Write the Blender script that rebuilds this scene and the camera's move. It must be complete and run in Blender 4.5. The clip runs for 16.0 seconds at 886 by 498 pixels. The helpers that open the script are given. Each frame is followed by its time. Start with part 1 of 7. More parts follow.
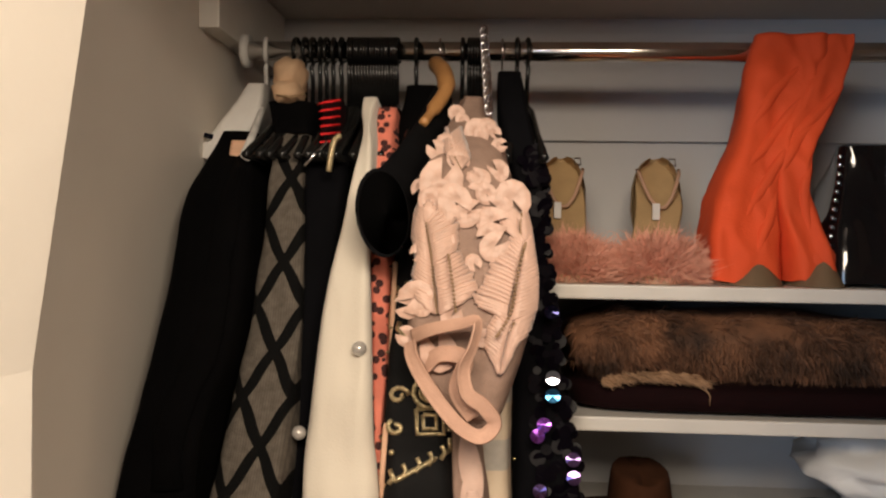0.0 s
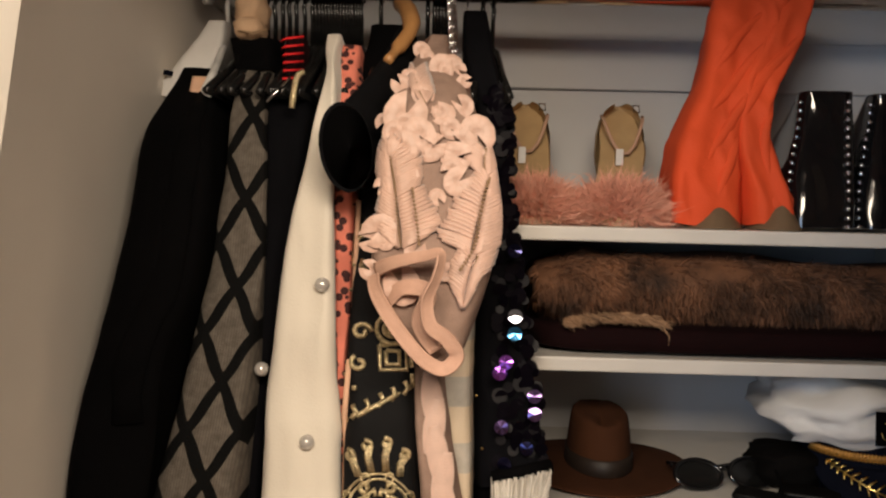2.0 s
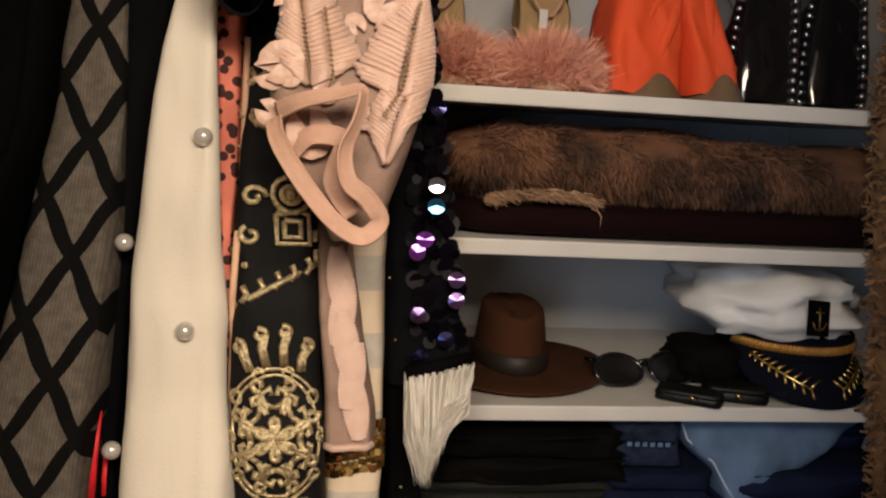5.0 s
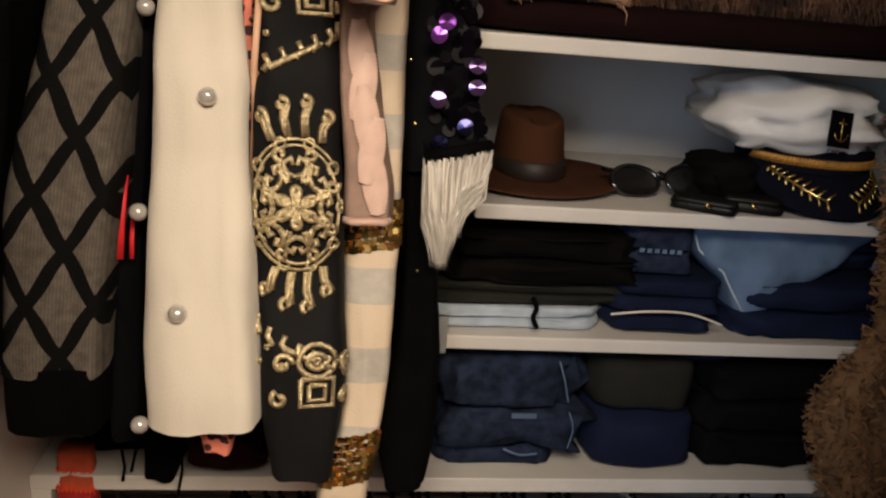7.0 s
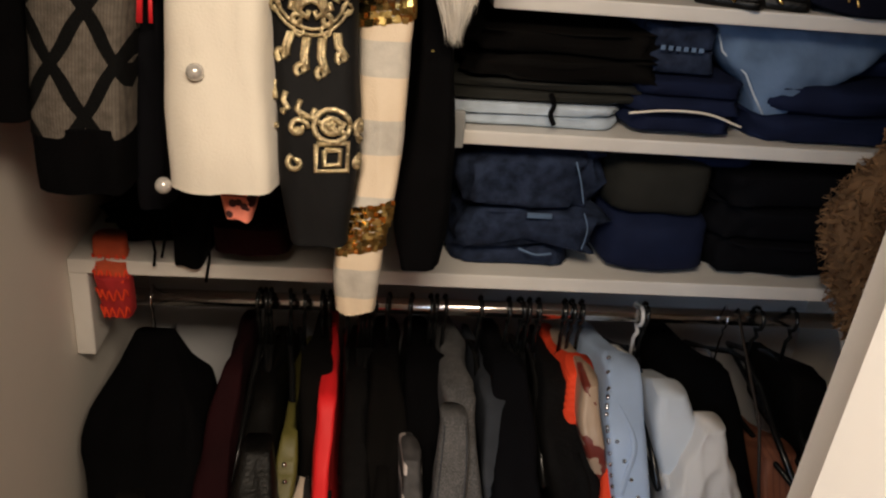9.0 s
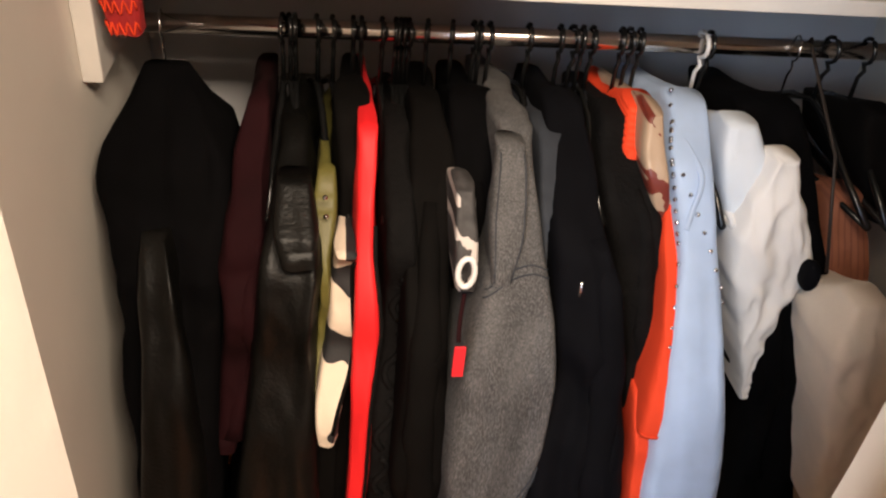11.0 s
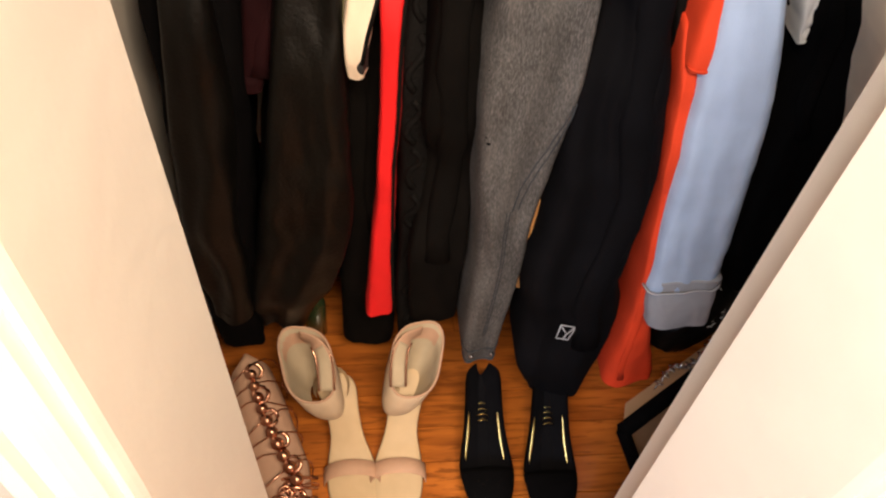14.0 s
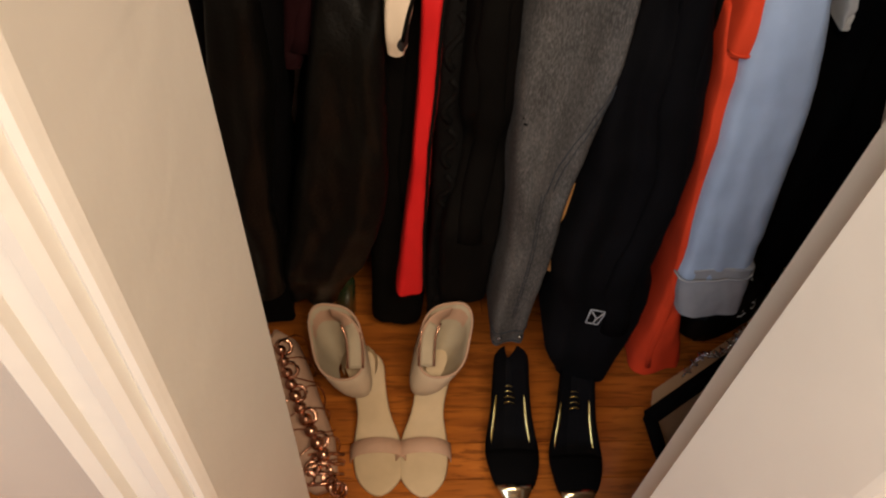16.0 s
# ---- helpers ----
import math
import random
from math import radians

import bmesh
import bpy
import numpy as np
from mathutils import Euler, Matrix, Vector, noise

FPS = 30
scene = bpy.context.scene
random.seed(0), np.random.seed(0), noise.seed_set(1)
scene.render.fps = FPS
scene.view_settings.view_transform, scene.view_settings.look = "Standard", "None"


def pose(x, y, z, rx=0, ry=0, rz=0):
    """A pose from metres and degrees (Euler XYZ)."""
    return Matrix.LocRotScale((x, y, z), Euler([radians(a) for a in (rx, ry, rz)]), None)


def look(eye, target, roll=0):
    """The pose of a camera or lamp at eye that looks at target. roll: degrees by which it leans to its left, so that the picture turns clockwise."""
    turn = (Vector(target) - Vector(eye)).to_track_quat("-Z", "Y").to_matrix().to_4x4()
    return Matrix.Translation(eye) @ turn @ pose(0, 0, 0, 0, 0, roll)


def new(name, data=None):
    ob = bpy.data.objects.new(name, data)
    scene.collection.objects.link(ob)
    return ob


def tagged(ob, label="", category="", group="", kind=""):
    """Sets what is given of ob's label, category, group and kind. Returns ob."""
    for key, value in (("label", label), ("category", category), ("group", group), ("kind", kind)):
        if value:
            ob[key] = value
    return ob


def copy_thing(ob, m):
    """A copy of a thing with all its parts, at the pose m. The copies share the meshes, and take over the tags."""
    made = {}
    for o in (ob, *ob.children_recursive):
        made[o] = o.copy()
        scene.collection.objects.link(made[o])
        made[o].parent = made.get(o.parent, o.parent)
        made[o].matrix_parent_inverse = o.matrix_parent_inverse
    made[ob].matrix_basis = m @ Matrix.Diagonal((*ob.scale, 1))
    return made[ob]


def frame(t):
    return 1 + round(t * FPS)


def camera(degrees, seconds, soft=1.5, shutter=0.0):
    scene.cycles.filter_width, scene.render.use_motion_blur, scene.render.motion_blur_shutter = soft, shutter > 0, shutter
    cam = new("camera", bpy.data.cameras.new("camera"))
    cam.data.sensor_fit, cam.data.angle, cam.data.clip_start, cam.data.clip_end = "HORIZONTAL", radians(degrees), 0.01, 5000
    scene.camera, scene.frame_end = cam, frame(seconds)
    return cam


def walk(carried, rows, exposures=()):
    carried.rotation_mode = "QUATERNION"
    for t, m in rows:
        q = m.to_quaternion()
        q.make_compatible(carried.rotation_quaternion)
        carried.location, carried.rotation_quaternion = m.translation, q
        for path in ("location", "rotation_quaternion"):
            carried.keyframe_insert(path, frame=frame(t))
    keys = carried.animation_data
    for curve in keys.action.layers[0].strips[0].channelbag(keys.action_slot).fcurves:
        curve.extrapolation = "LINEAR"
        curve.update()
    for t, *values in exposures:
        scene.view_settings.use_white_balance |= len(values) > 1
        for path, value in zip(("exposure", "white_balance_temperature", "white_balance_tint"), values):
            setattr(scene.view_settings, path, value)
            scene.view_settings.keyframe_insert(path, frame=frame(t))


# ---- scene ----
cam = camera(54.8, 16.0, soft=2.2, shutter=0.0)
PATH = [
    (0, (0.617, -0.902, 1.713), (0.496, 1.094, 1.673), 0.9),
    (0.5, (0.617, -0.89, 1.711), (0.51, 1.106, 1.667), 0.8),
    (1, (0.615, -0.887, 1.708), (0.523, 1.11, 1.657), 1.0),
    (1.5, (0.615, -0.893, 1.703), (0.549, 1.104, 1.621), 1.2),
    (2, (0.618, -0.902, 1.687), (0.582, 1.094, 1.567), 1.4),
    (2.5, (0.616, -0.904, 1.671), (0.574, 1.086, 1.48), 1.2),
    (3, (0.614, -0.908, 1.657), (0.629, 1.077, 1.411), 2.0),
    (3.5, (0.603, -0.874, 1.64), (0.708, 1.101, 1.349), 1.6),
    (3.7, (0.598, -0.845, 1.631), (0.742, 1.13, 1.348), 1.9),
    (5.8, (0.575, -0.767, 1.621), (0.891, 1.176, 1.269), 3.6),
    (6, (0.58, -0.778, 1.605), (0.887, 1.159, 1.214), 3.8),
    (6.5, (0.578, -0.788, 1.582), (0.864, 1.133, 1.103), 4.2),
    (7, (0.579, -0.794, 1.554), (0.844, 1.101, 0.974), 4.8),
    (7.5, (0.588, -0.801, 1.533), (0.822, 1.078, 0.889), 4.5),
    (8, (0.597, -0.811, 1.509), (0.794, 1.04, 0.779), 4.4),
    (8.2, (0.604, -0.815, 1.498), (0.804, 1.019, 0.726), 4.9),
    (10.3, (0.556, -0.876, 1.407), (0.724, 0.842, 0.397), 4.6),
    (10.5, (0.545, -0.849, 1.377), (0.726, 0.823, 0.294), 4.1),
    (11, (0.539, -0.807, 1.329), (0.79, 0.787, 0.147), 5.8),
    (11.5, (0.546, -0.796, 1.291), (0.824, 0.717, 0.014), 7.0),
    (12, (0.544, -0.804, 1.255), (0.819, 0.634, -0.108), 7.0),
    (12.5, (0.544, -0.812, 1.233), (0.813, 0.551, -0.206), 6.9),
    (13, (0.539, -0.828, 1.217), (0.781, 0.483, -0.274), 6.8),
    (13.5, (0.532, -0.852, 1.196), (0.762, 0.404, -0.343), 7.1),
    (14, (0.537, -0.869, 1.192), (0.718, 0.358, -0.378), 5.3),
    (14.5, (0.536, -0.881, 1.19), (0.724, 0.31, -0.406), 6.1),
    (15, (0.53, -0.888, 1.177), (0.663, 0.282, -0.439), 6.0),
    (15.5, (0.523, -0.876, 1.17), (0.648, 0.253, -0.475), 5.6),
    (16, (0.524, -0.877, 1.187), (0.653, 0.33, -0.402), 5.0),
]
EXPOSURES = [(0, -0.33, 6500, 10), (3.5, -0.38, 6500, 10), (8.2, -0.3, 6500, 10), (10.3, 0.35, 6500, 11), (11, 1.0, 6600, 12), (12.5, 1.5, 6700, 13), (13.5, 1.3, 6900, 14), (14.5, 0.8, 7000, 12), (15.5, 0.35, 7000, 12), (16, 0.1, 7000, 11)]
walk(cam, [(t, look(eye, target, roll)) for t, eye, target, roll in PATH], EXPOSURES)

# ---- light: a warm lamp at the room ceiling above the camera, a dim blue window in the far wall ----
world = bpy.data.worlds.new("world")
scene.world = world
world.use_nodes = True
world.node_tree.nodes["Background"].inputs[0].default_value = (0.35, 0.45, 0.7, 1)
world.node_tree.nodes["Background"].inputs[1].default_value = 0.05


def lamp(name, eye, target, watts, colour, w, h):
    data = bpy.data.lights.new(name, "AREA")
    data.shape, data.size, data.size_y, data.energy, data.color = "RECTANGLE", w, h, watts, colour
    ob = new(name, data)
    ob.matrix_world = look(eye, target)
    return ob


lamp("room_lamp", (0.62, -1.38, 2.15), (0.62, -0.2, 1.1), 41, (1.0, 0.83, 0.645), 1.1, 0.3)
lamp("window_light", (-0.6, -2.7, 1.7), (0.9, 0.0, 1.4), 24, (0.55, 0.74, 1.0), 1.0, 1.1)


# ---- materials ----
def mat(name, colour, rough=0.7, metal=0.0, dark=0.75, scale=40.0, bump=0.15, fine=400.0, sheen=0.0, coat=0.0, spec=0.5, island=0.0):
    m = bpy.data.materials.new(name)
    m.use_nodes = True
    nt = m.node_tree
    b = nt.nodes["Principled BSDF"]
    co = nt.nodes.new("ShaderNodeTexCoord")
    n1 = nt.nodes.new("ShaderNodeTexNoise")
    n1.inputs["Scale"].default_value, n1.inputs["Detail"].default_value = scale, 4
    nt.links.new(co.outputs["Object"], n1.inputs["Vector"])
    ramp = nt.nodes.new("ShaderNodeMapRange")
    ramp.inputs[1].default_value, ramp.inputs[2].default_value = 0.3, 0.7
    ramp.inputs[3].default_value, ramp.inputs[4].default_value = dark, 1.0
    nt.links.new(n1.outputs[0], ramp.inputs[0])
    mix = nt.nodes.new("ShaderNodeMix")
    mix.data_type, mix.blend_type = "RGBA", "MULTIPLY"
    mix.inputs[0].default_value = 1.0
    mix.inputs[6].default_value = (*colour, 1)
    nt.links.new(ramp.outputs[0], mix.inputs[7])
    out = mix.outputs[2]
    if island:
        geo = nt.nodes.new("ShaderNodeNewGeometry")
        r2 = nt.nodes.new("ShaderNodeMapRange")
        r2.inputs[3].default_value, r2.inputs[4].default_value = 1 - island, 1 + island * 0.6
        nt.links.new(geo.outputs["Random Per Island"], r2.inputs[0])
        mx = nt.nodes.new("ShaderNodeMix")
        mx.data_type, mx.blend_type = "RGBA", "MULTIPLY"
        mx.inputs[0].default_value = 1.0
        nt.links.new(out, mx.inputs[6])
        nt.links.new(r2.outputs[0], mx.inputs[7])
        out = mx.outputs[2]
    nt.links.new(out, b.inputs["Base Color"])
    b.inputs["Roughness"].default_value = rough
    b.inputs["Metallic"].default_value = metal
    b.inputs["Sheen Weight"].default_value = sheen
    b.inputs["Coat Weight"].default_value = coat
    b.inputs["Specular IOR Level"].default_value = spec
    if bump:
        n2 = nt.nodes.new("ShaderNodeTexNoise")
        n2.inputs["Scale"].default_value, n2.inputs["Detail"].default_value = fine, 3
        nt.links.new(co.outputs["Object"], n2.inputs["Vector"])
        bp = nt.nodes.new("ShaderNodeBump")
        bp.inputs["Strength"].default_value, bp.inputs["Distance"].default_value = bump, 0.002
        nt.links.new(n2.outputs[0], bp.inputs["Height"])
        nt.links.new(bp.outputs[0], b.inputs["Normal"])
    m["out"] = 1
    return m


def base_link(m):
    b = m.node_tree.nodes["Principled BSDF"]
    return m.node_tree, b, b.inputs["Base Color"].links[0].from_socket


def blend_over(m, mask_socket, colour):
    """Lay a second colour over a material where the mask is 1."""
    nt, b, old = base_link(m)
    mx = nt.nodes.new("ShaderNodeMix")
    mx.data_type = "RGBA"
    nt.links.new(mask_socket, mx.inputs[0])
    nt.links.new(old, mx.inputs[6])
    mx.inputs[7].default_value = (*colour, 1)
    nt.links.new(mx.outputs[2], b.inputs["Base Color"])


def calc(nt, op, a, b=None, c=None):
    n = nt.nodes.new("ShaderNodeMath")
    n.operation = op
    for i, v in enumerate((a, b, c)):
        if v is None:
            continue
        if isinstance(v, (int, float)):
            n.inputs[i].default_value = v
        else:
            nt.links.new(v, n.inputs[i])
    return n.outputs[0]


def uv_sockets(m):
    nt = m.node_tree
    uv = nt.nodes.new("ShaderNodeUVMap")
    uv.uv_map = "cloth"
    sep = nt.nodes.new("ShaderNodeSeparateXYZ")
    nt.links.new(uv.outputs[0], sep.inputs[0])
    return nt, uv.outputs[0], sep.outputs[0], sep.outputs[1]


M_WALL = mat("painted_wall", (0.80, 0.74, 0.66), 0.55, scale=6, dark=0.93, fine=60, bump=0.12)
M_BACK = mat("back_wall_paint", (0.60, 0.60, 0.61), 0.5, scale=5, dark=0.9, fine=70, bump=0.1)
M_TRIM = mat("white_trim_paint", (0.74, 0.70, 0.63), 0.35, scale=9, dark=0.94, fine=45, bump=0.25)
M_SHELF = mat("shelf_paint", (0.72, 0.69, 0.64), 0.4, scale=14, dark=0.88, fine=90, bump=0.12)
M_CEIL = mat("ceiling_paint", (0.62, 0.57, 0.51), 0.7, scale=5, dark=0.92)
M_CHROME = mat("chrome", (0.78, 0.74, 0.7), 0.16, 1.0, scale=20, dark=0.8, bump=0.03)
M_BLACK = mat("black_cloth", (0.0024, 0.0022, 0.0026), 0.9, scale=25, dark=0.6, fine=700, bump=0.3, spec=0.06)
M_BLACK2 = mat("black_suiting", (0.0034, 0.0034, 0.0048), 0.85, scale=18, dark=0.6, fine=900, bump=0.2, spec=0.08)
M_BLACKWARM = mat("warm_black_cloth", (0.0040, 0.0033, 0.0029), 0.85, scale=20, dark=0.6, fine=700, bump=0.25, spec=0.08)
M_FELTB = mat("black_felt", (0.0065, 0.0065, 0.0075), 0.9, scale=30, dark=0.7, fine=600, bump=0.3, spec=0.06)
M_PLASTIC = mat("black_plastic", (0.008, 0.008, 0.008), 0.25, scale=20, dark=0.8, bump=0.0)
M_LEATHER = mat("black_leather", (0.0042, 0.0038, 0.0031), 0.45, scale=9, dark=0.5, fine=260, bump=0.35, spec=0.24)
M_CREAM = mat("cream_wool", (0.76, 0.70, 0.60), 0.85, scale=14, dark=0.93, fine=500, bump=0.2, sheen=0.2)
M_CORAL = mat("coral_lace", (0.85, 0.25, 0.17), 0.8, scale=50, dark=0.8)
M_PEACH = mat("peach_lining", (0.78, 0.48, 0.32), 0.7, scale=40, dark=0.85)
M_JACKET = mat("black_crepe", (0.0035, 0.0035, 0.0042), 0.8, scale=30, dark=0.7, fine=800, bump=0.2, spec=0.25)
M_GOLD = mat("gold_sequin_thread", (0.86, 0.72, 0.44), 0.28, 0.8, scale=350, dark=0.45, fine=900, bump=0.6)
M_GOLDBRIGHT = mat("gold_metal", (0.85, 0.62, 0.22), 0.22, 1.0, scale=120, dark=0.7, fine=300, bump=0.1)
M_TOEMETAL = mat("pale_gold_metal", (0.80, 0.68, 0.46), 0.16, 1.0, scale=60, dark=0.8, fine=200, bump=0.05)
M_LACE = mat("pink_tulle", (0.34, 0.225, 0.175), 0.75, scale=60, dark=0.75, fine=600, bump=0.5)
M_SATIN = mat("pale_pink_satin", (0.74, 0.52, 0.43), 0.35, scale=60, dark=0.85, fine=300, bump=0.2, sheen=0.3)
M_PINK = mat("pink_satin_stitch", (0.65, 0.43, 0.34), 0.45, scale=60, dark=0.8, fine=300, bump=0.25, sheen=0.3)
M_BAND = mat("pink_waistband", (0.56, 0.34, 0.25), 0.75, scale=80, dark=0.85, fine=600, bump=0.3)
M_HOSE = mat("champagne_mesh", (0.47, 0.43, 0.37), 0.5, scale=90, dark=0.8, fine=700, bump=0.3)
M_PEARL = mat("pearl", (0.62, 0.59, 0.55), 0.18, 0.35, scale=30, dark=0.95, bump=0.0, coat=1.0)
M_RED = mat("red_crepe", (0.80, 0.012, 0.016), 0.65, scale=14, dark=0.85, fine=600, bump=0.15)
M_REDTAPE = mat("red_webbing", (0.85, 0.02, 0.03), 0.6, scale=120, dark=0.8)
M_MAROON = mat("maroon_cloth", (0.015, 0.0018, 0.0030), 0.85, scale=20, dark=0.7, spec=0.12)
M_OLIVE = mat("olive_nylon", (0.13, 0.115, 0.025), 0.55, scale=18, dark=0.65)
M_ORANGE = mat("orange_cloth", (0.85, 0.068, 0.022), 0.75, scale=15, dark=0.82, fine=600, bump=0.2, spec=0.2)
M_BOOT = mat("orange_knit", (0.80, 0.085, 0.018), 0.8, scale=12, dark=0.8, fine=500, bump=0.25)
M_TOE = mat("taupe_toe", (0.17, 0.11, 0.06), 0.8, scale=60, dark=0.8)
M_BLUE = mat("light_blue_denim", (0.42, 0.54, 0.74), 0.8, scale=22, dark=0.88, fine=800, bump=0.25)
M_CUFF = mat("blue_cuff_reverse", (0.36, 0.375, 0.42), 0.85, scale=40, dark=0.88, fine=800, bump=0.25)
M_WHITE = mat("white_cotton", (0.80, 0.78, 0.75), 0.75, scale=10, dark=0.85, fine=500, bump=0.2)
M_WHITEB = mat("pale_blue_cotton", (0.62, 0.67, 0.72), 0.75, scale=10, dark=0.85, fine=500, bump=0.2)
M_GREY = mat("grey_acid_denim", (0.052, 0.050, 0.051), 0.85, scale=30, dark=0.5, fine=900, bump=0.12)
M_SLATE = mat("slate_cloth", (0.04, 0.045, 0.055), 0.7, scale=30, dark=0.75, spec=0.12)
M_RUST = mat("rust_pleats", (0.36, 0.13, 0.07), 0.7, scale=30, dark=0.75)
M_BEIGE = mat("beige_print", (0.70, 0.58, 0.46), 0.75, scale=20, dark=0.9)
M_STUD = mat("steel_stud", (0.75, 0.75, 0.78), 0.12, 1.0, bump=0.0)
M_JEANS = mat("indigo_denim", (0.026, 0.038, 0.075), 0.85, scale=70, dark=0.3, fine=900, bump=0.4, spec=0.12)
M_NAVY = mat("navy_jersey", (0.009, 0.014, 0.040), 0.85, scale=30, dark=0.7, spec=0.12)
M_LTJEANS = mat("bleached_denim", (0.50, 0.58, 0.66), 0.85, scale=35, dark=0.7, fine=800, bump=0.3)
M_MIDJEANS = mat("faded_denim", (0.13, 0.20, 0.32), 0.85, scale=30, dark=0.65, fine=800, bump=0.3, spec=0.12)
M_OLIVEGREY = mat("charcoal_jersey", (0.022, 0.022, 0.019), 0.85, scale=20, dark=0.75, spec=0.12)
M_FELT = mat("brown_felt", (0.062, 0.023, 0.010), 0.9, scale=40, dark=0.8, fine=700, bump=0.3, spec=0.15)
M_RIBBON = mat("dark_ribbon", (0.02, 0.012, 0.008), 0.6)
M_NAVYFELT = mat("navy_felt", (0.0035, 0.0045, 0.011), 0.9, spec=0.12)
M_BRAID = mat("gold_braid", (0.62, 0.30, 0.06), 0.45, 0.3, scale=200, dark=0.6)
M_FURB = mat("brown_fur", (0.235, 0.105, 0.052), 0.8, scale=22, dark=0.15, bump=0.0, island=0.45)
M_FURL = mat("tan_fur_edge", (0.42, 0.25, 0.14), 0.8, scale=20, dark=0.7, bump=0.0, island=0.3)
M_FURP = mat("pink_feather", (0.98, 0.52, 0.38), 0.8, scale=25, dark=0.85, bump=0.0, island=0.12)
M_TEDDY = mat("tan_teddy", (0.31, 0.17, 0.078), 0.9, scale=40, dark=0.6, bump=0.0, island=0.35)
M_TAIL = mat("white_hair", (0.75, 0.70, 0.62), 0.5, scale=30, dark=0.85, bump=0.0, island=0.25)
M_NUDE = mat("nude_suede", (0.50, 0.31, 0.21), 0.75, scale=40, dark=0.88, fine=700, bump=0.15)
M_INSOLE = mat("beige_insole", (0.55, 0.41, 0.25), 0.6, scale=40, dark=0.9, bump=0.1)
M_CUFFB = mat("cream_suede_cuff", (0.62, 0.49, 0.35), 0.8, scale=40, dark=0.9, fine=700, bump=0.15)
M_LINING = mat("grey_beige_lining", (0.44, 0.36, 0.25), 0.8, scale=40, dark=0.9, bump=0.1)
M_GUM = mat("tan_insole", (0.50, 0.34, 0.17), 0.55, scale=40, dark=0.85)
M_PATENT = mat("black_patent", (0.006, 0.006, 0.007), 0.12, scale=20, dark=0.8, bump=0.0, coat=0.6)
M_PAIL = mat("black_paillette", (0.003, 0.002, 0.0045), 0.4, spec=0.10, bump=0.0)
M_ROSE = mat("rose_gold", (0.80, 0.42, 0.28), 0.2, 1.0, scale=60, dark=0.6, bump=0.1)
M_CARD = mat("brown_card", (0.38, 0.235, 0.135), 0.7, scale=12, dark=0.8, fine=200)
M_SUEDE = mat("cream_suede", (0.85, 0.74, 0.60), 0.9, scale=14, dark=0.85, fine=500, bump=0.2, sheen=0.2)
M_TANTRIM = mat("tan_trim", (0.30, 0.19, 0.10), 0.7, scale=60)
M_HANGWOOD = mat("wood_hanger", (0.50, 0.25, 0.09), 0.4, scale=30, dark=0.75)
M_WRAP = mat("beige_padded_hanger", (0.60, 0.40, 0.25), 0.8, scale=60, dark=0.8)
M_WHITEPL = mat("white_plastic", (0.75, 0.74, 0.72), 0.35, bump=0.0)
M_GLOVE = mat("orange_red_knit", (0.55, 0.08, 0.025), 0.85, scale=60, dark=0.7)
M_GLOVER = mat("red_knit", (0.40, 0.015, 0.015), 0.85, scale=60, dark=0.7)
M_CLEAR = mat("frosted_plastic", (0.35, 0.36, 0.36), 0.25)
M_ROOM = mat("room_paint", (0.65, 0.58, 0.5), 0.7, scale=3, dark=0.95)

# grey knit with black lattice
M_DIAMOND = mat("grey_rib_knit", (0.165, 0.142, 0.118), 0.9, scale=120, dark=0.6, fine=500, bump=0.5, spec=0.12)
nt, _, U, V = uv_sockets(M_DIAMOND)
rib = calc(nt, "SINE", calc(nt, "MULTIPLY", U, 2600.0))
blend_over(M_DIAMOND, calc(nt, "MULTIPLY", calc(nt, "GREATER_THAN", rib, 0.55), 0.35), (0.04, 0.037, 0.034))
U = calc(nt, "ADD", U, 0.0175)
vv = calc(nt, "DIVIDE", calc(nt, "SUBTRACT", V, 1.391), 0.083)
vv = calc(nt, "ADD", vv, calc(nt, "MULTIPLY", calc(nt, "SINE", calc(nt, "MULTIPLY", vv, 12.566)), 0.018))
p1 = calc(nt, "ADD", calc(nt, "DIVIDE", U, 0.047), vv)
p2 = calc(nt, "SUBTRACT", calc(nt, "DIVIDE", U, 0.047), vv)
s1 = calc(nt, "ABSOLUTE", calc(nt, "SUBTRACT", calc(nt, "FRACT", p1), 0.5))
s2 = calc(nt, "ABSOLUTE", calc(nt, "SUBTRACT", calc(nt, "FRACT", p2), 0.5))
lines = calc(nt, "MAXIMUM", calc(nt, "GREATER_THAN", s1, 0.382), calc(nt, "GREATER_THAN", s2, 0.382))
blend_over(M_DIAMOND, lines, (0.004, 0.004, 0.004))

# coral lace with dark holes
nt, uvv, U, V = uv_sockets(M_CORAL)
vor = nt.nodes.new("ShaderNodeTexVoronoi")
vor.inputs["Scale"].default_value = 105
nt.links.new(uvv, vor.inputs["Vector"])
blend_over(M_CORAL, calc(nt, "LESS_THAN", vor.outputs["Distance"], 0.40), (0.05, 0.012, 0.012))

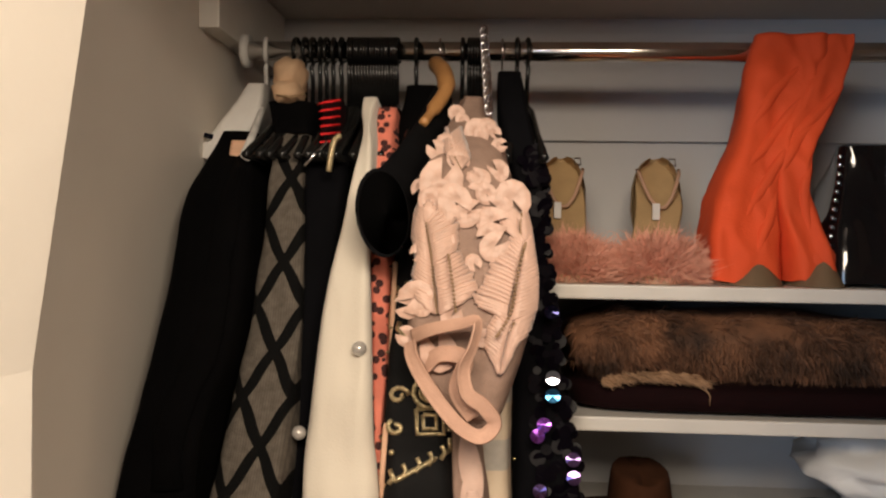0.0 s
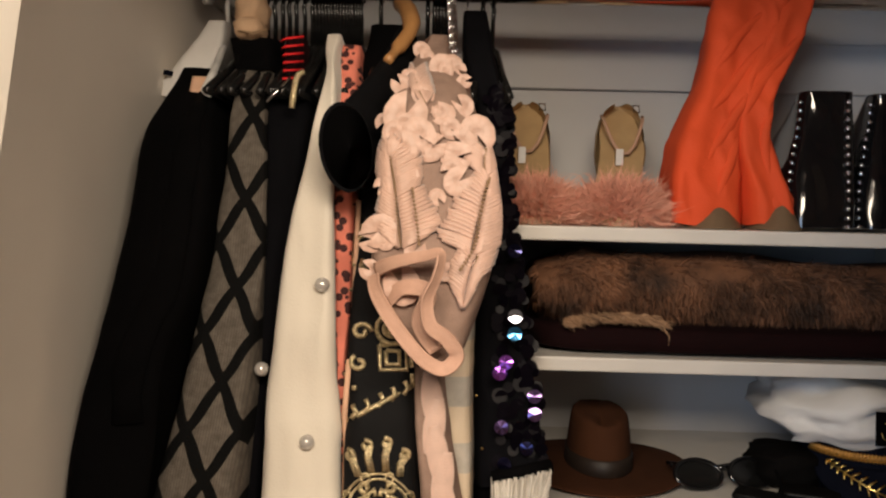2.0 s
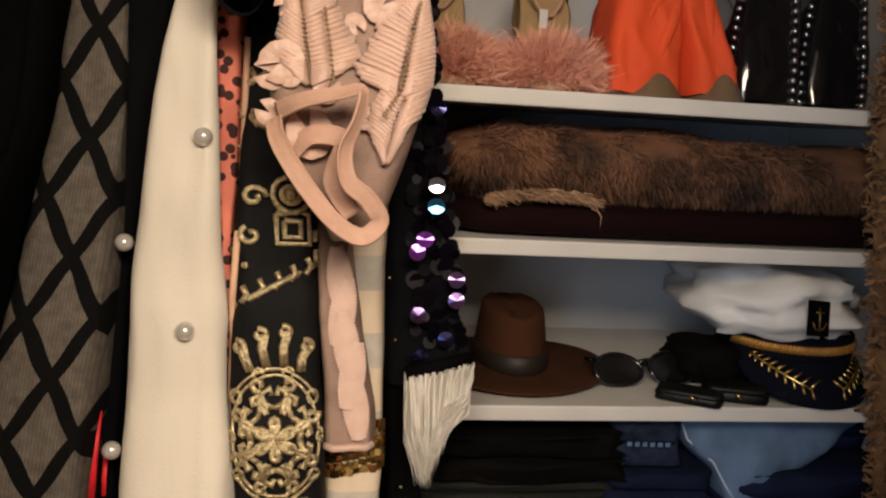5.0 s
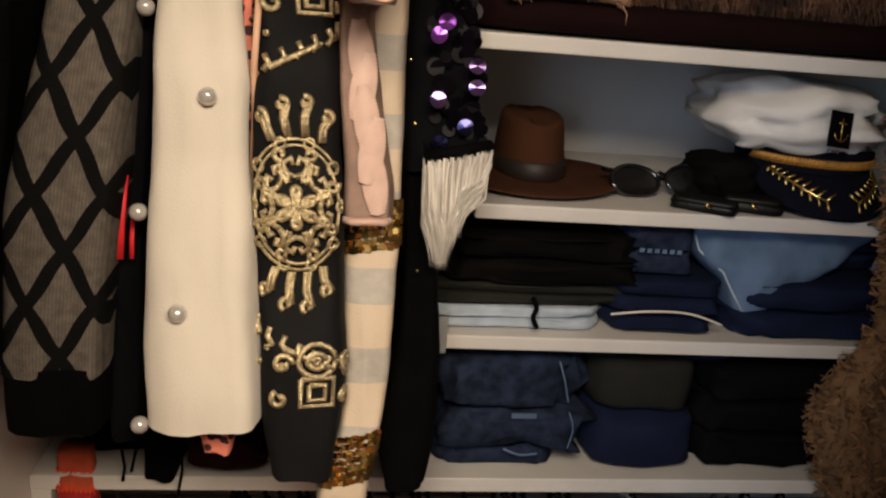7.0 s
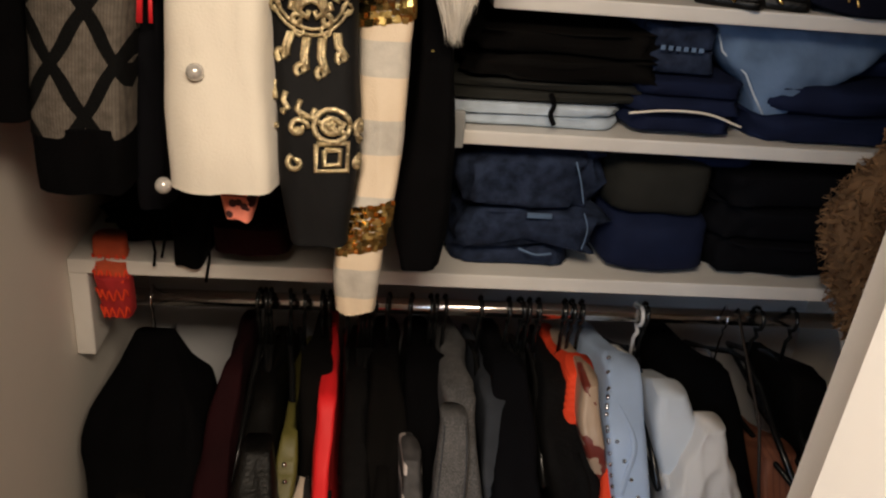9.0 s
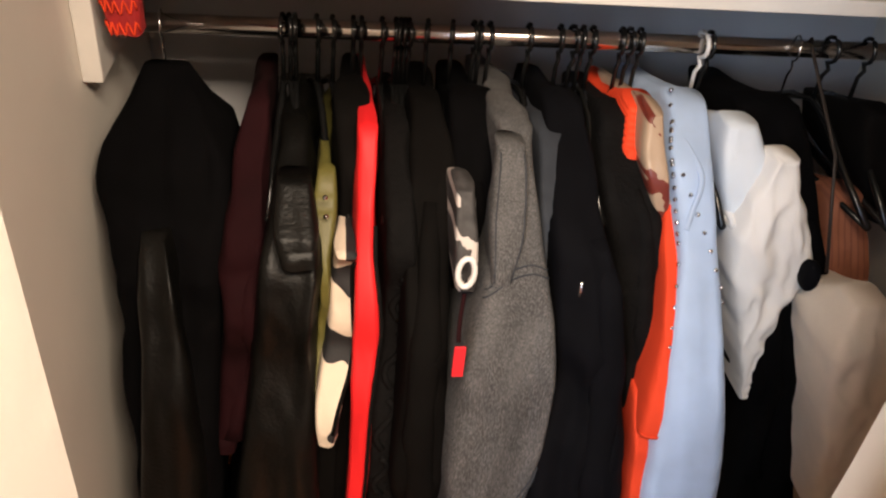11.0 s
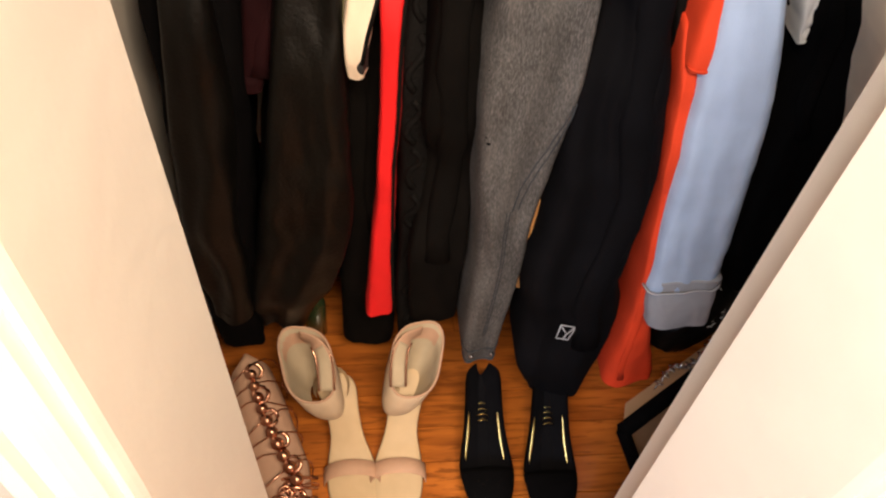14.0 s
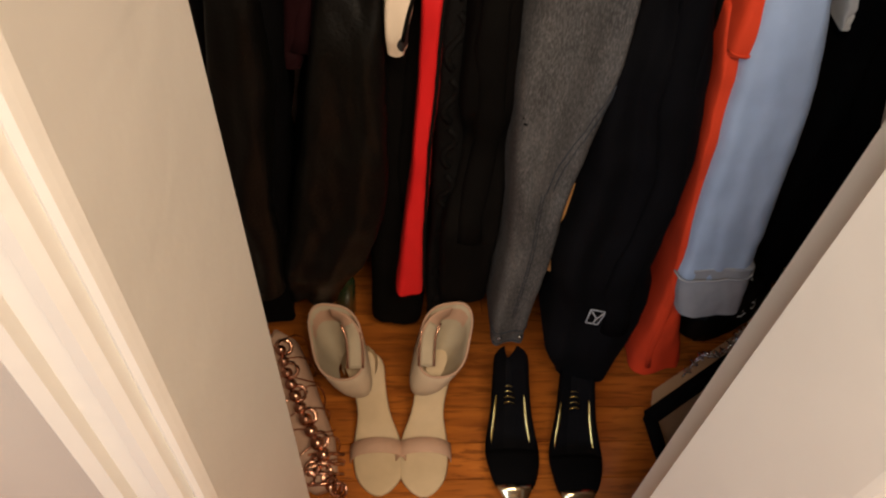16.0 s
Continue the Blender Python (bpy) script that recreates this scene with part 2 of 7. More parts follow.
# acid wash: pale abraded flecks over charcoal, stretched along the cloth, with broad faded patches
nt, b0, _ = base_link(M_GREY)
tc = nt.nodes.new("ShaderNodeTexCoord")
for scale, lo, hi, amount, tone in (((700, 700, 150), 0.40, 0.70, 0.60, (0.18, 0.173, 0.17)), ((34, 34, 14), 0.42, 0.72, 0.45, (0.135, 0.13, 0.129)), ((150, 150, 30), 0.46, 0.72, 0.45, (0.050, 0.049, 0.050)), ((1000, 1000, 200), 0.46, 0.70, 0.65, (0.020, 0.022, 0.023))):
    mp = nt.nodes.new("ShaderNodeMapping")
    mp.inputs["Scale"].default_value = scale
    nt.links.new(tc.outputs["Object"], mp.inputs["Vector"])
    nz = nt.nodes.new("ShaderNodeTexNoise")
    nz.inputs["Scale"].default_value, nz.inputs["Detail"].default_value = 1.0, 3
    nt.links.new(mp.outputs[0], nz.inputs["Vector"])
    mr = nt.nodes.new("ShaderNodeMapRange")
    mr.inputs[1].default_value, mr.inputs[2].default_value, mr.inputs[4].default_value = lo, hi, amount
    nt.links.new(nz.outputs[0], mr.inputs[0])
    blend_over(M_GREY, mr.outputs[0], tone)

# sheer champagne mesh with pale tile patches
nt, uvv, U, V = uv_sockets(M_HOSE)
vb = calc(nt, "FRACT", calc(nt, "DIVIDE", V, 0.062))
patch = calc(nt, "GREATER_THAN", vb, 0.45)
blend_over(M_HOSE, calc(nt, "MULTIPLY", patch, 0.75), (0.66, 0.52, 0.36))

# monochrome print on beige
nt, uvv, U, V = uv_sockets(M_BEIGE)
vor = nt.nodes.new("ShaderNodeTexNoise")
vor.inputs["Scale"].default_value, vor.inputs["Detail"].default_value = 22, 1
nt.links.new(uvv, vor.inputs["Vector"])
blend_over(M_BEIGE, calc(nt, "GREATER_THAN", vor.outputs[0], 0.53), (0.012, 0.011, 0.012))

# scarf print
M_SCARF = mat("printed_silk", (0.42, 0.30, 0.21), 0.4, scale=20, dark=0.9)
nt, uvv, U, V = uv_sockets(M_SCARF)
vor = nt.nodes.new("ShaderNodeTexNoise")
vor.inputs["Scale"].default_value = 40
nt.links.new(uvv, vor.inputs["Vector"])
blend_over(M_SCARF, calc(nt, "GREATER_THAN", vor.outputs[0], 0.52), (0.16, 0.03, 0.02))

M_MONO = mat("grey_print", (0.06, 0.055, 0.055), 0.7, scale=60, dark=0.3)
nt, uvv, U, V = uv_sockets(M_MONO)
vor = nt.nodes.new("ShaderNodeTexNoise")
vor.inputs["Scale"].default_value = 55
nt.links.new(uvv, vor.inputs["Vector"])
blend_over(M_MONO, calc(nt, "GREATER_THAN", vor.outputs[0], 0.58), (0.5, 0.45, 0.42))

# crochet black
M_CROCHET = mat("black_cable_knit", (0.005, 0.0045, 0.0045), 0.85, scale=40, dark=0.6, fine=180, bump=0.9, spec=0.12)

# pleats by uv: the shade in their folds painted as darker stripes
for pleated in (M_RUST,):
    nt, uvv, U, V = uv_sockets(pleated)
    blend_over(pleated, calc(nt, "MULTIPLY", calc(nt, "GREATER_THAN", calc(nt, "SINE", calc(nt, "MULTIPLY", U, 700.0)), 0.5), 0.5), (0.16, 0.05, 0.03))

# floor boards
M_FLOOR = mat("oak_floor", (0.58, 0.175, 0.028), 0.26, scale=4, dark=0.7, fine=60, bump=0.06, coat=0.3)
nt, b0, _ = base_link(M_FLOOR)
tc = nt.nodes.new("ShaderNodeTexCoord")
mp = nt.nodes.new("ShaderNodeMapping")
mp.inputs["Scale"].default_value = (5, 3.2, 1)
nt.links.new(tc.outputs["Object"], mp.inputs["Vector"])
info = nt.nodes.new("ShaderNodeObjectInfo")
shift = nt.nodes.new("ShaderNodeVectorMath")
nt.links.new(mp.outputs[0], shift.inputs[0])
nt.links.new(calc(nt, "MULTIPLY", info.outputs["Random"], 57.0), shift.inputs[1])
for scale, lo, hi, amount, tone in ((0.9, 0.45, 0.68, 0.75, (0.20, 0.050, 0.010)), (2.6, 0.52, 0.66, 0.7, (0.13, 0.036, 0.008))):
    nz = nt.nodes.new("ShaderNodeTexNoise")
    nz.inputs["Detail"].default_value, nz.inputs["Scale"].default_value = 6, scale
    nz.inputs["Distortion"].default_value = 0.4
    nt.links.new(shift.outputs[0], nz.inputs["Vector"])
    mr = nt.nodes.new("ShaderNodeMapRange")
    mr.inputs[1].default_value, mr.inputs[2].default_value, mr.inputs[4].default_value = lo, hi, amount
    nt.links.new(nz.outputs[0], mr.inputs[0])
    blend_over(M_FLOOR, mr.outputs[0], tone)
blend_over(M_FLOOR, calc(nt, "MULTIPLY", info.outputs["Random"], 0.55), (0.21, 0.060, 0.012))

# iridescent sequins: thin foil that throws back one tint each
M_IRID = [mat("iridescent_sequin", c, 0.10, 0.9, bump=0.0, dark=0.55, scale=160) for c in ((0.75, 0.80, 0.95), (0.10, 0.42, 0.85), (0.34, 0.10, 0.62), (0.16, 0.10, 0.26), (0.03, 0.03, 0.09))]


# ---- building helpers ----
def link(name, me, material, parent=None, label="", smooth=True):
    if smooth:
        me.polygons.foreach_set("use_smooth", [True] * len(me.polygons))
    me.materials.append(material)
    ob = new(name, me)
    if parent is not None:
        ob.parent = parent
    if label:
        tagged(ob, label)
    return ob


def mesh(name, verts, faces):
    me = bpy.data.meshes.new(name)
    me.from_pydata([tuple(v) for v in verts], [], faces)
    me.update()
    return me


def empty(name, at, label, category, group="", kind=""):
    ob = new(name)
    ob.empty_display_size = 0.02
    ob.location = at
    return tagged(ob, label, category, group, kind)


def under(ob, parent):
    """Hang a part that was built in world coordinates under its thing."""
    ob.parent = parent
    ob.matrix_parent_inverse = Matrix.Translation(parent.location).inverted() if parent.parent is None else Matrix.Identity(4)
    return ob


def bevelled(name, lo, hi, material, r=0.002, parent=None, label="", seg=2):
    bm = bmesh.new()
    bmesh.ops.create_cube(bm, size=1)
    lo, hi = Vector(lo), Vector(hi)
    for v in bm.verts:
        v.co = Vector(((v.co.x + 0.5) * (hi.x - lo.x) + lo.x, (v.co.y + 0.5) * (hi.y - lo.y) + lo.y, (v.co.z + 0.5) * (hi.z - lo.z) + lo.z))
    if r:
        bmesh.ops.bevel(bm, geom=bm.edges[:], offset=r, segments=seg, affect="EDGES", profile=0.6)
    me = bpy.data.meshes.new(name)
    bm.to_mesh(me)
    bm.free()
    ob = link(name, me, material, None, label, smooth=False)
    return under(ob, parent) if parent else ob


def tube_mesh(name, pts, rad, n=8, closed=False, flat=1.0):
    """A tube along points; rad is one number or one for each point; flat squashes it along the sideways axis."""
    pts = [Vector(p) for p in pts]
    k = len(pts)
    rads = rad if isinstance(rad, (list, tuple)) else [rad] * k
    verts, faces = [], []
    ref = Vector((0, 1, 0))
    for i, p in enumerate(pts):
        a = pts[(i - 1) % k] if closed or i > 0 else p
        b = pts[(i + 1) % k] if closed or i < k - 1 else p
        d = (b - a).normalized()
        s = d.cross(ref)
        if s.length < 0.05:
            s = d.cross(Vector((1, 0, 0)))
        s.normalize()
        u = s.cross(d).normalized()
        for j in range(n):
            q = 2 * math.pi * j / n
            verts.append(p + (s * math.cos(q) + u * math.sin(q) * flat) * rads[i])
    for i in range(k if closed else k - 1):
        for j in range(n):
            a, b = i * n + j, i * n + (j + 1) % n
            c, d = ((i + 1) % k) * n + (j + 1) % n, ((i + 1) % k) * n + j
            faces.append((a, b, c, d))
    if not closed:
        faces.append(tuple(reversed(range(n))))
        faces.append(tuple(range((k - 1) * n, k * n)))
    return mesh(name, verts, faces)


def tube(name, pts, rad, material, parent=None, n=8, closed=False, label="", flat=1.0):
    ob = link(name, tube_mesh(name, pts, rad, n, closed, flat), material, None, label)
    return under(ob, parent) if parent else ob


def spline(points, steps):
    """Catmull-Rom through tuples."""
    pts = [np.array(p, float) for p in points]
    out = []
    for i in range(len(pts) - 1):
        p0, p1, p2, p3 = pts[max(i - 1, 0)], pts[i], pts[i + 1], pts[min(i + 2, len(pts) - 1)]
        for s in range(steps):
            t = s / steps
            out.append(0.5 * (2 * p1 + (p2 - p0) * t + (2 * p0 - 5 * p1 + 4 * p2 - p3) * t * t + (3 * p1 - p0 - 3 * p2 + p3) * t ** 3))
    out.append(pts[-1])
    return out


def loft(name, rings, material, parent=None, label="", cap=True, closed=True):
    n = len(rings[0])
    verts = [v for r in rings for v in r]
    faces = []
    for i in range(len(rings) - 1):
        for j in range(n if closed else n - 1):
            faces.append((i * n + j, i * n + (j + 1) % n, (i + 1) * n + (j + 1) % n, (i + 1) * n + j))
    if cap:
        faces.append(tuple(reversed(range(n))))
        faces.append(tuple(range((len(rings) - 1) * n, len(rings) * n)))
    ob = link(name, mesh(name, verts, faces), material, None, label)
    return under(ob, parent) if parent else ob


def ribbon(name, pts, width, material, parent, label="", thick=0.0016, face=(0, -1, 0), roll=None):
    """A flat band along a path, its broad side towards face, with ribbed edges; roll: turns of each place about the path."""
    pts = [Vector(p) for p in pts]
    rings = []
    for i, p in enumerate(pts):
        d = (pts[min(i + 1, len(pts) - 1)] - pts[max(i - 1, 0)]).normalized()
        u = d.cross(Vector(face)).normalized()
        n = u.cross(d).normalized()
        if roll:
            a = roll(i / (len(pts) - 1))
            u, n = u * math.cos(a) + n * math.sin(a), n * math.cos(a) - u * math.sin(a)
        w, t = width / 2, thick / 2
        rings.append([p + u * (w * a) + n * (t * b) for a, b in ((-1, -0.6), (-0.97, 1), (-0.9, 1.8), (-0.8, 0.9), (-0.4, 1.3), (0, 1.1), (0.4, 1.3), (0.8, 0.9), (0.9, 1.8), (0.97, 1), (1, -0.6), (0.5, -1), (-0.5, -1))])
    return loft(name, [[tuple(v) for v in r] for r in rings], material, parent, label)


class Cloth:
    """The shape of a hanging garment: rows of (height, left, right, front) along it, with its back edge behind the rod."""

    def __init__(self, rows, back=0.24, folds=0.004, seed=0, wave=7.0, crumple=0.0012):
        self.crumple = crumple
        self.rows = rows
        self.back, self.folds, self.seed, self.wave = back, folds, seed, wave

    def row(self, z):
        zs = [min(self.rows[0][0], max(self.rows[-1][0], z + d)) for d in (-0.03, -0.025, -0.02, -0.015, -0.01, -0.005, 0, 0.005, 0.01, 0.015, 0.02, 0.025, 0.03)]
        got = [self.straight(v) for v in zs]
        return tuple(sum(g[k] for g in got) / len(got) for k in range(3))

    def straight(self, z):
        r = self.rows
        if z >= r[0][0]:
            return r[0][1:]
        for a, b in zip(r, r[1:]):
            if z >= b[0]:
                t = (a[0] - z) / max(a[0] - b[0], 1e-6)
                return tuple(a[k] * (1 - t) + b[k] * t for k in (1, 2, 3))
        return r[-1][1:]

    def point(self, q, z):
        """q: the way round in turns; 0.75 is the front edge, 0.5 the left side, 0 the right."""
        xl, xr, yf = self.row(z)
        hw, xc = max((xr - xl) / 2, 0.003), (xl + xr) / 2
        yb = max(min(self.back, 0.225 - yf), yf + 0.03)
        yb = yf + 0.03 + (yb - yf - 0.03) * min(1.0, 0.1 + (self.rows[0][0] - z) / 0.05)
        a = 2 * math.pi * q
        c, s = math.cos(a), math.sin(a)
        front = min(0.014 + 0.36 * hw, (yb - yf) / 2)
        if s < 0:
            u = 2 * math.asin(max(-1.0, min(1.0, c))) / math.pi
            u = u * (1.35 - 0.35 * u * u)
            u = max(-1.0, min(1.0, u))
            x = xc + hw * u
            y = yf + front * (1 - (1 - min(1.0, abs(u) ** 6.0)) ** 0.36)
        else:
            x = xc + hw * math.copysign(abs(c) ** 0.42, c)
            y = yf + front + (yb - yf - front) * s
        sd = self.seed * 7.7
        w = noise.noise(Vector((y * self.wave * 2, z * 2.2, self.seed * 3.1 + q * 2)))
        bend = 0.012 * noise.noise(Vector((z * 9, sd, x * 8)))
        f = noise.noise(Vector(((x - xc + bend) * 34 + sd, y * 9, z * 2.0)))
        g = noise.noise(Vector((x * 16 + sd, y * 9, z * 13)))
        m = noise.noise(Vector(((x + bend) * 44 + sd, y * 12, z * 19 + x * 14)))
        k = noise.noise(Vector((x * 60 + z * 25, z * 42 - x * 20, self.seed * 1.3)))
        y -= self.crumple * (1.2 - 2.4 * abs(m) + 0.7 * k) * (1 if s < 0 else 0.3)
        x += self.crumple * 0.7 * k
        x += self.folds * (1.5 * w + 0.9 * f + 0.6 * g)
        y += self.folds * (2.0 * f + 1.0 * g) * (1 if s < 0 else 0.4)
        return (x, y, z)

    def at_x(self, dx, z, out=0.002):
        """A point on the front, dx metres to the side of its middle line."""
        xl, xr, _ = self.row(z)
        k = max(-0.97, min(0.97, dx / max((xr - xl) / 2, 0.003)))
        v = k
        for _ in range(5):
            v -= (v * (1.35 - 0.35 * v * v) - k) / max(1.35 - 1.05 * v * v, 0.3)
        return self.front(v, z, out)

    def front(self, u, z, out=0.002):
        """A point on the front, u from -1 (left side) to 1 (right side)."""
        p = Vector(self.point(0.75 + 0.25 * max(-0.98, min(0.98, u)), z))
        xl, xr, yf = self.row(z)
        d = Vector((p.x - (xl + xr) / 2, (p.y - yf - 0.05), 0)).normalized()
        return p + Vector((d.x * 0.7, -0.8, 0)).normalized() * out

    def mesh(self, name, n=64, levels=64):
        top, low = self.rows[0][0], self.rows[-1][0]
        verts, faces, uvs = [], [], []
        for i in range(levels + 1):
            z = top + (low - top) * i / levels
            xl, xr, _ = self.row(z)
            for j in range(n):
                p = self.point(j / n, z)
                dz = 0.004 * noise.noise(Vector((j / n * 5, self.seed, 4))) if i == levels else 0
                verts.append((p[0], p[1], p[2] + dz))
                uvs.append((p[0] - (xl + xr) / 2 + (0.0 if p[1] < 0.2 else 0.03), z))
        for i in range(levels):
            for j in range(n):
                faces.append((i * n + j, (i + 1) * n + j, (i + 1) * n + (j + 1) % n, i * n + (j + 1) % n))
        faces.append(tuple(range(n)))
        # an open hem: a thin turned edge and a hollow above it
        ring = verts[-n:]
        mx, my = sum(p[0] for p in ring) / n, sum(p[1] for p in ring) / n
        for inset, up in ((0.0, 0.0), (0.0022, 0.0), (0.0022, 0.0), (0.003, 0.018)):
            for p, u in zip(ring, uvs[levels * n:(levels + 1) * n]):
                d = math.hypot(p[0] - mx, p[1] - my) or 1.0
                f = max(0.3, 1 - inset / d)
                verts.append((mx + (p[0] - mx) * f, my + (p[1] - my) * f, p[2] + up))
                uvs.append(u)
        k0 = (levels + 1) * n
        for k in (0, 2):
            for j in range(n):
                faces.append((k0 + k * n + j, k0 + (k + 1) * n + j, k0 + (k + 1) * n + (j + 1) % n, k0 + k * n + (j + 1) % n))
        faces.append(tuple(reversed(range(k0 + 3 * n, k0 + 4 * n))))
        me = mesh(name, verts, faces)
        layer = me.uv_layers.new(name="cloth")
        idx = np.empty(len(me.loops), int)
        me.loops.foreach_get("vertex_index", idx)
        layer.data.foreach_set("uv", np.array(uvs)[idx].ravel())
        return me


def garment(name, label, category, rows, material, back=0.24, folds=0.003, seed=0, group="", partname="body", wave=7.0, levels=64, crumple=0.0012):
    """A hanging garment; returns the thing and its shape."""
    c = Cloth(rows, back, folds, seed, wave, crumple)
    top = rows[0]
    ob = empty(name, ((top[1] + top[2]) / 2, 0.1, top[0]), label, category, group)
    under(link(partname, c.mesh(partname, levels=levels), material), ob)
    return ob, c


def extra(thing, name, rows, material, back=0.2, folds=0.003, seed=0, label="", levels=30):
    c = Cloth(rows, back, folds, seed)
    under(link(name, c.mesh(name, levels=levels), material, None, label), thing)
    return c


def blades(name, roots, material, parent, width=0.0012, label="", kind=""):
    """Hairs: (root, tip, sag) as thin tapering, bent slivers."""
    verts, faces = [], []
    for root, tip, bend in roots:
        root, tip = Vector(root), Vector(tip)
        mid = (root + tip) / 2 + Vector(bend)
        side = (tip - root).cross(Vector((random.uniform(-1, 1), random.uniform(-1, 1), random.uniform(-1, 1))))
        if side.length < 1e-7:
            continue
        side = side.normalized() * width
        k = len(verts)
        verts += [root - side, root + side, mid - side * 0.8, mid + side * 0.8, tip]
        faces += [(k, k + 1, k + 3, k + 2), (k + 2, k + 3, k + 4)]
    ob = link(name, mesh(name, verts, faces), material, None, label)
    if kind:
        tagged(ob, kind=kind)
    return under(ob, parent) if parent else ob


def blob(name, centre, size, material, parent=None, label="", n=20, rings=12, power=0.6, bump=0.06, seed=0, turn=0.0):
    """A soft rounded block, flattened towards a box by power, with uneven sides."""
    verts, faces = [], []
    cx, cy, cz = centre
    ct, st = math.cos(turn), math.sin(turn)
    for i in range(rings + 1):
        ph = -math.pi / 2 + math.pi * i / rings
        for j in range(n):
            th = 2 * math.pi * j / n
            f = lambda v: math.copysign(abs(v) ** power, v)
            x, y, z = f(math.cos(ph)) * f(math.cos(th)), f(math.cos(ph)) * f(math.sin(th)), f(math.sin(ph))
            k = 1 + bump * noise.noise(Vector((x * 2.2, y * 2.2, z * 2.2 + seed * 5))) + bump * 0.5 * noise.noise(Vector((x * 6, y * 6, z * 6 + seed))) + bump * 0.35 * noise.noise(Vector((x * 15, y * 9, z * 4 + seed)))
            x, y, z = x * size[0] * k, y * size[1] * k, z * size[2] * (1 + bump * noise.noise(Vector((x * 2, y * 2, seed + 9))))
            verts.append((cx + x * ct - y * st, cy + x * st + y * ct, cz + z))
    for i in range(rings):
        for j in range(n):
            faces.append((i * n + j, i * n + (j + 1) % n, (i + 1) * n + (j + 1) % n, (i + 1) * n + j))
    ob = link(name, mesh(name, verts, faces), material, None, label)
    return under(ob, parent) if parent else ob


def disc_piece(name, me, material, parent, at, ahead=(0, -1, 0), spin=0.0, scale=1.0):
    ob = new(name, me)
    ob.parent = parent
    q = Vector(ahead).to_track_quat("Z", "Y").to_matrix().to_4x4() @ pose(0, 0, 0, 0, 0, spin)
    ob.matrix_basis = Matrix.Translation(Vector(at) - parent.location) @ q @ Matrix.Diagonal((scale, scale, scale, 1))
    return ob


def ball_mesh(name, r, material, n=14, rings=9):
    bm = bmesh.new()
    bmesh.ops.create_uvsphere(bm, u_segments=n, v_segments=rings, radius=r)
    me = bpy.data.meshes.new(name)
    bm.to_mesh(me)
    bm.free()
    me.polygons.foreach_set("use_smooth", [True] * len(me.polygons))
    me.materials.append(material)
    return me


# ---- the closet shell ----
LX, RX, BY, FY = 0.285, 1.33, 0.335, -0.54
ROD_Y, ROD_Z = 0.12, 1.928
ROD2_Y, ROD2_Z = 0.096, 0.958
S = [1.660, 1.520, 1.357, 1.217, 1.047]
ST = 0.0155


def structure(ob, label):
    return tagged(ob, label, ob.name.split("_")[0], kind="structure")


floor = structure(bevelled("floor", (-1.6, -3.4, -0.06), (2.4, BY + 0.1, -0.004), M_FLOOR, 0), "dark subfloor beneath the varnished boards")
structure(bevelled("wall_left", (LX - 0.1, FY, 0), (LX, BY, 2.5), M_WALL, 0), "beige painted closet side wall with uneven paint")
structure(bevelled("wall_right", (RX, FY, 0), (RX + 0.1, BY, 2.5), M_WALL, 0), "beige painted closet side wall")
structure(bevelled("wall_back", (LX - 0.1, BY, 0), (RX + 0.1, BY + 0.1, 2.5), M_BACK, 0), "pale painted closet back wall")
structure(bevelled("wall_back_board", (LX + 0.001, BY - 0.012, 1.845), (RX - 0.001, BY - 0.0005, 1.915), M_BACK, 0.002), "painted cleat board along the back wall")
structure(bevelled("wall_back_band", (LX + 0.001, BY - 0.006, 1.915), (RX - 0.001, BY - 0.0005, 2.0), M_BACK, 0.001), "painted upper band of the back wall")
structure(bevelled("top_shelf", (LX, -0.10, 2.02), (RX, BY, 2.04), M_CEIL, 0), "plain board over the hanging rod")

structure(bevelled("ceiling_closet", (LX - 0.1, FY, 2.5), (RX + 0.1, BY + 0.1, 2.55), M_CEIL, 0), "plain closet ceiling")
# room behind the camera
structure(bevelled("wall_room_south", (-1.6, -3.5, 0), (2.4, -3.4, 2.5), M_ROOM, 0), "plain room wall")
structure(bevelled("wall_room_west", (-1.7, -3.5, 0), (-1.6, FY, 2.5), M_ROOM, 0), "plain room wall")
structure(bevelled("wall_room_east", (2.4, -3.5, 0), (2.5, FY, 2.5), M_ROOM, 0), "plain room wall")
structure(bevelled("ceiling_room", (-1.7, -3.5, 2.5), (2.5, FY, 2.55), M_ROOM, 0), "plain room ceiling")
JL, JR = 0.447, 0.770
structure(bevelled("wall_room_north_left", (-1.6, FY - 0.03, 0), (JL - 0.07, FY, 2.5), M_ROOM, 0), "room wall beside the closet opening")
structure(bevelled("wall_room_north_right", (JR + 0.07, FY - 0.03, 0), (2.4, FY, 2.5), M_ROOM, 0), "room wall beside the closet opening")
structure(bevelled("wall_room_north_top", (JL - 0.07, FY - 0.03, 2.03), (JR + 0.07, FY, 2.5), M_ROOM, 0), "room wall above the closet opening")


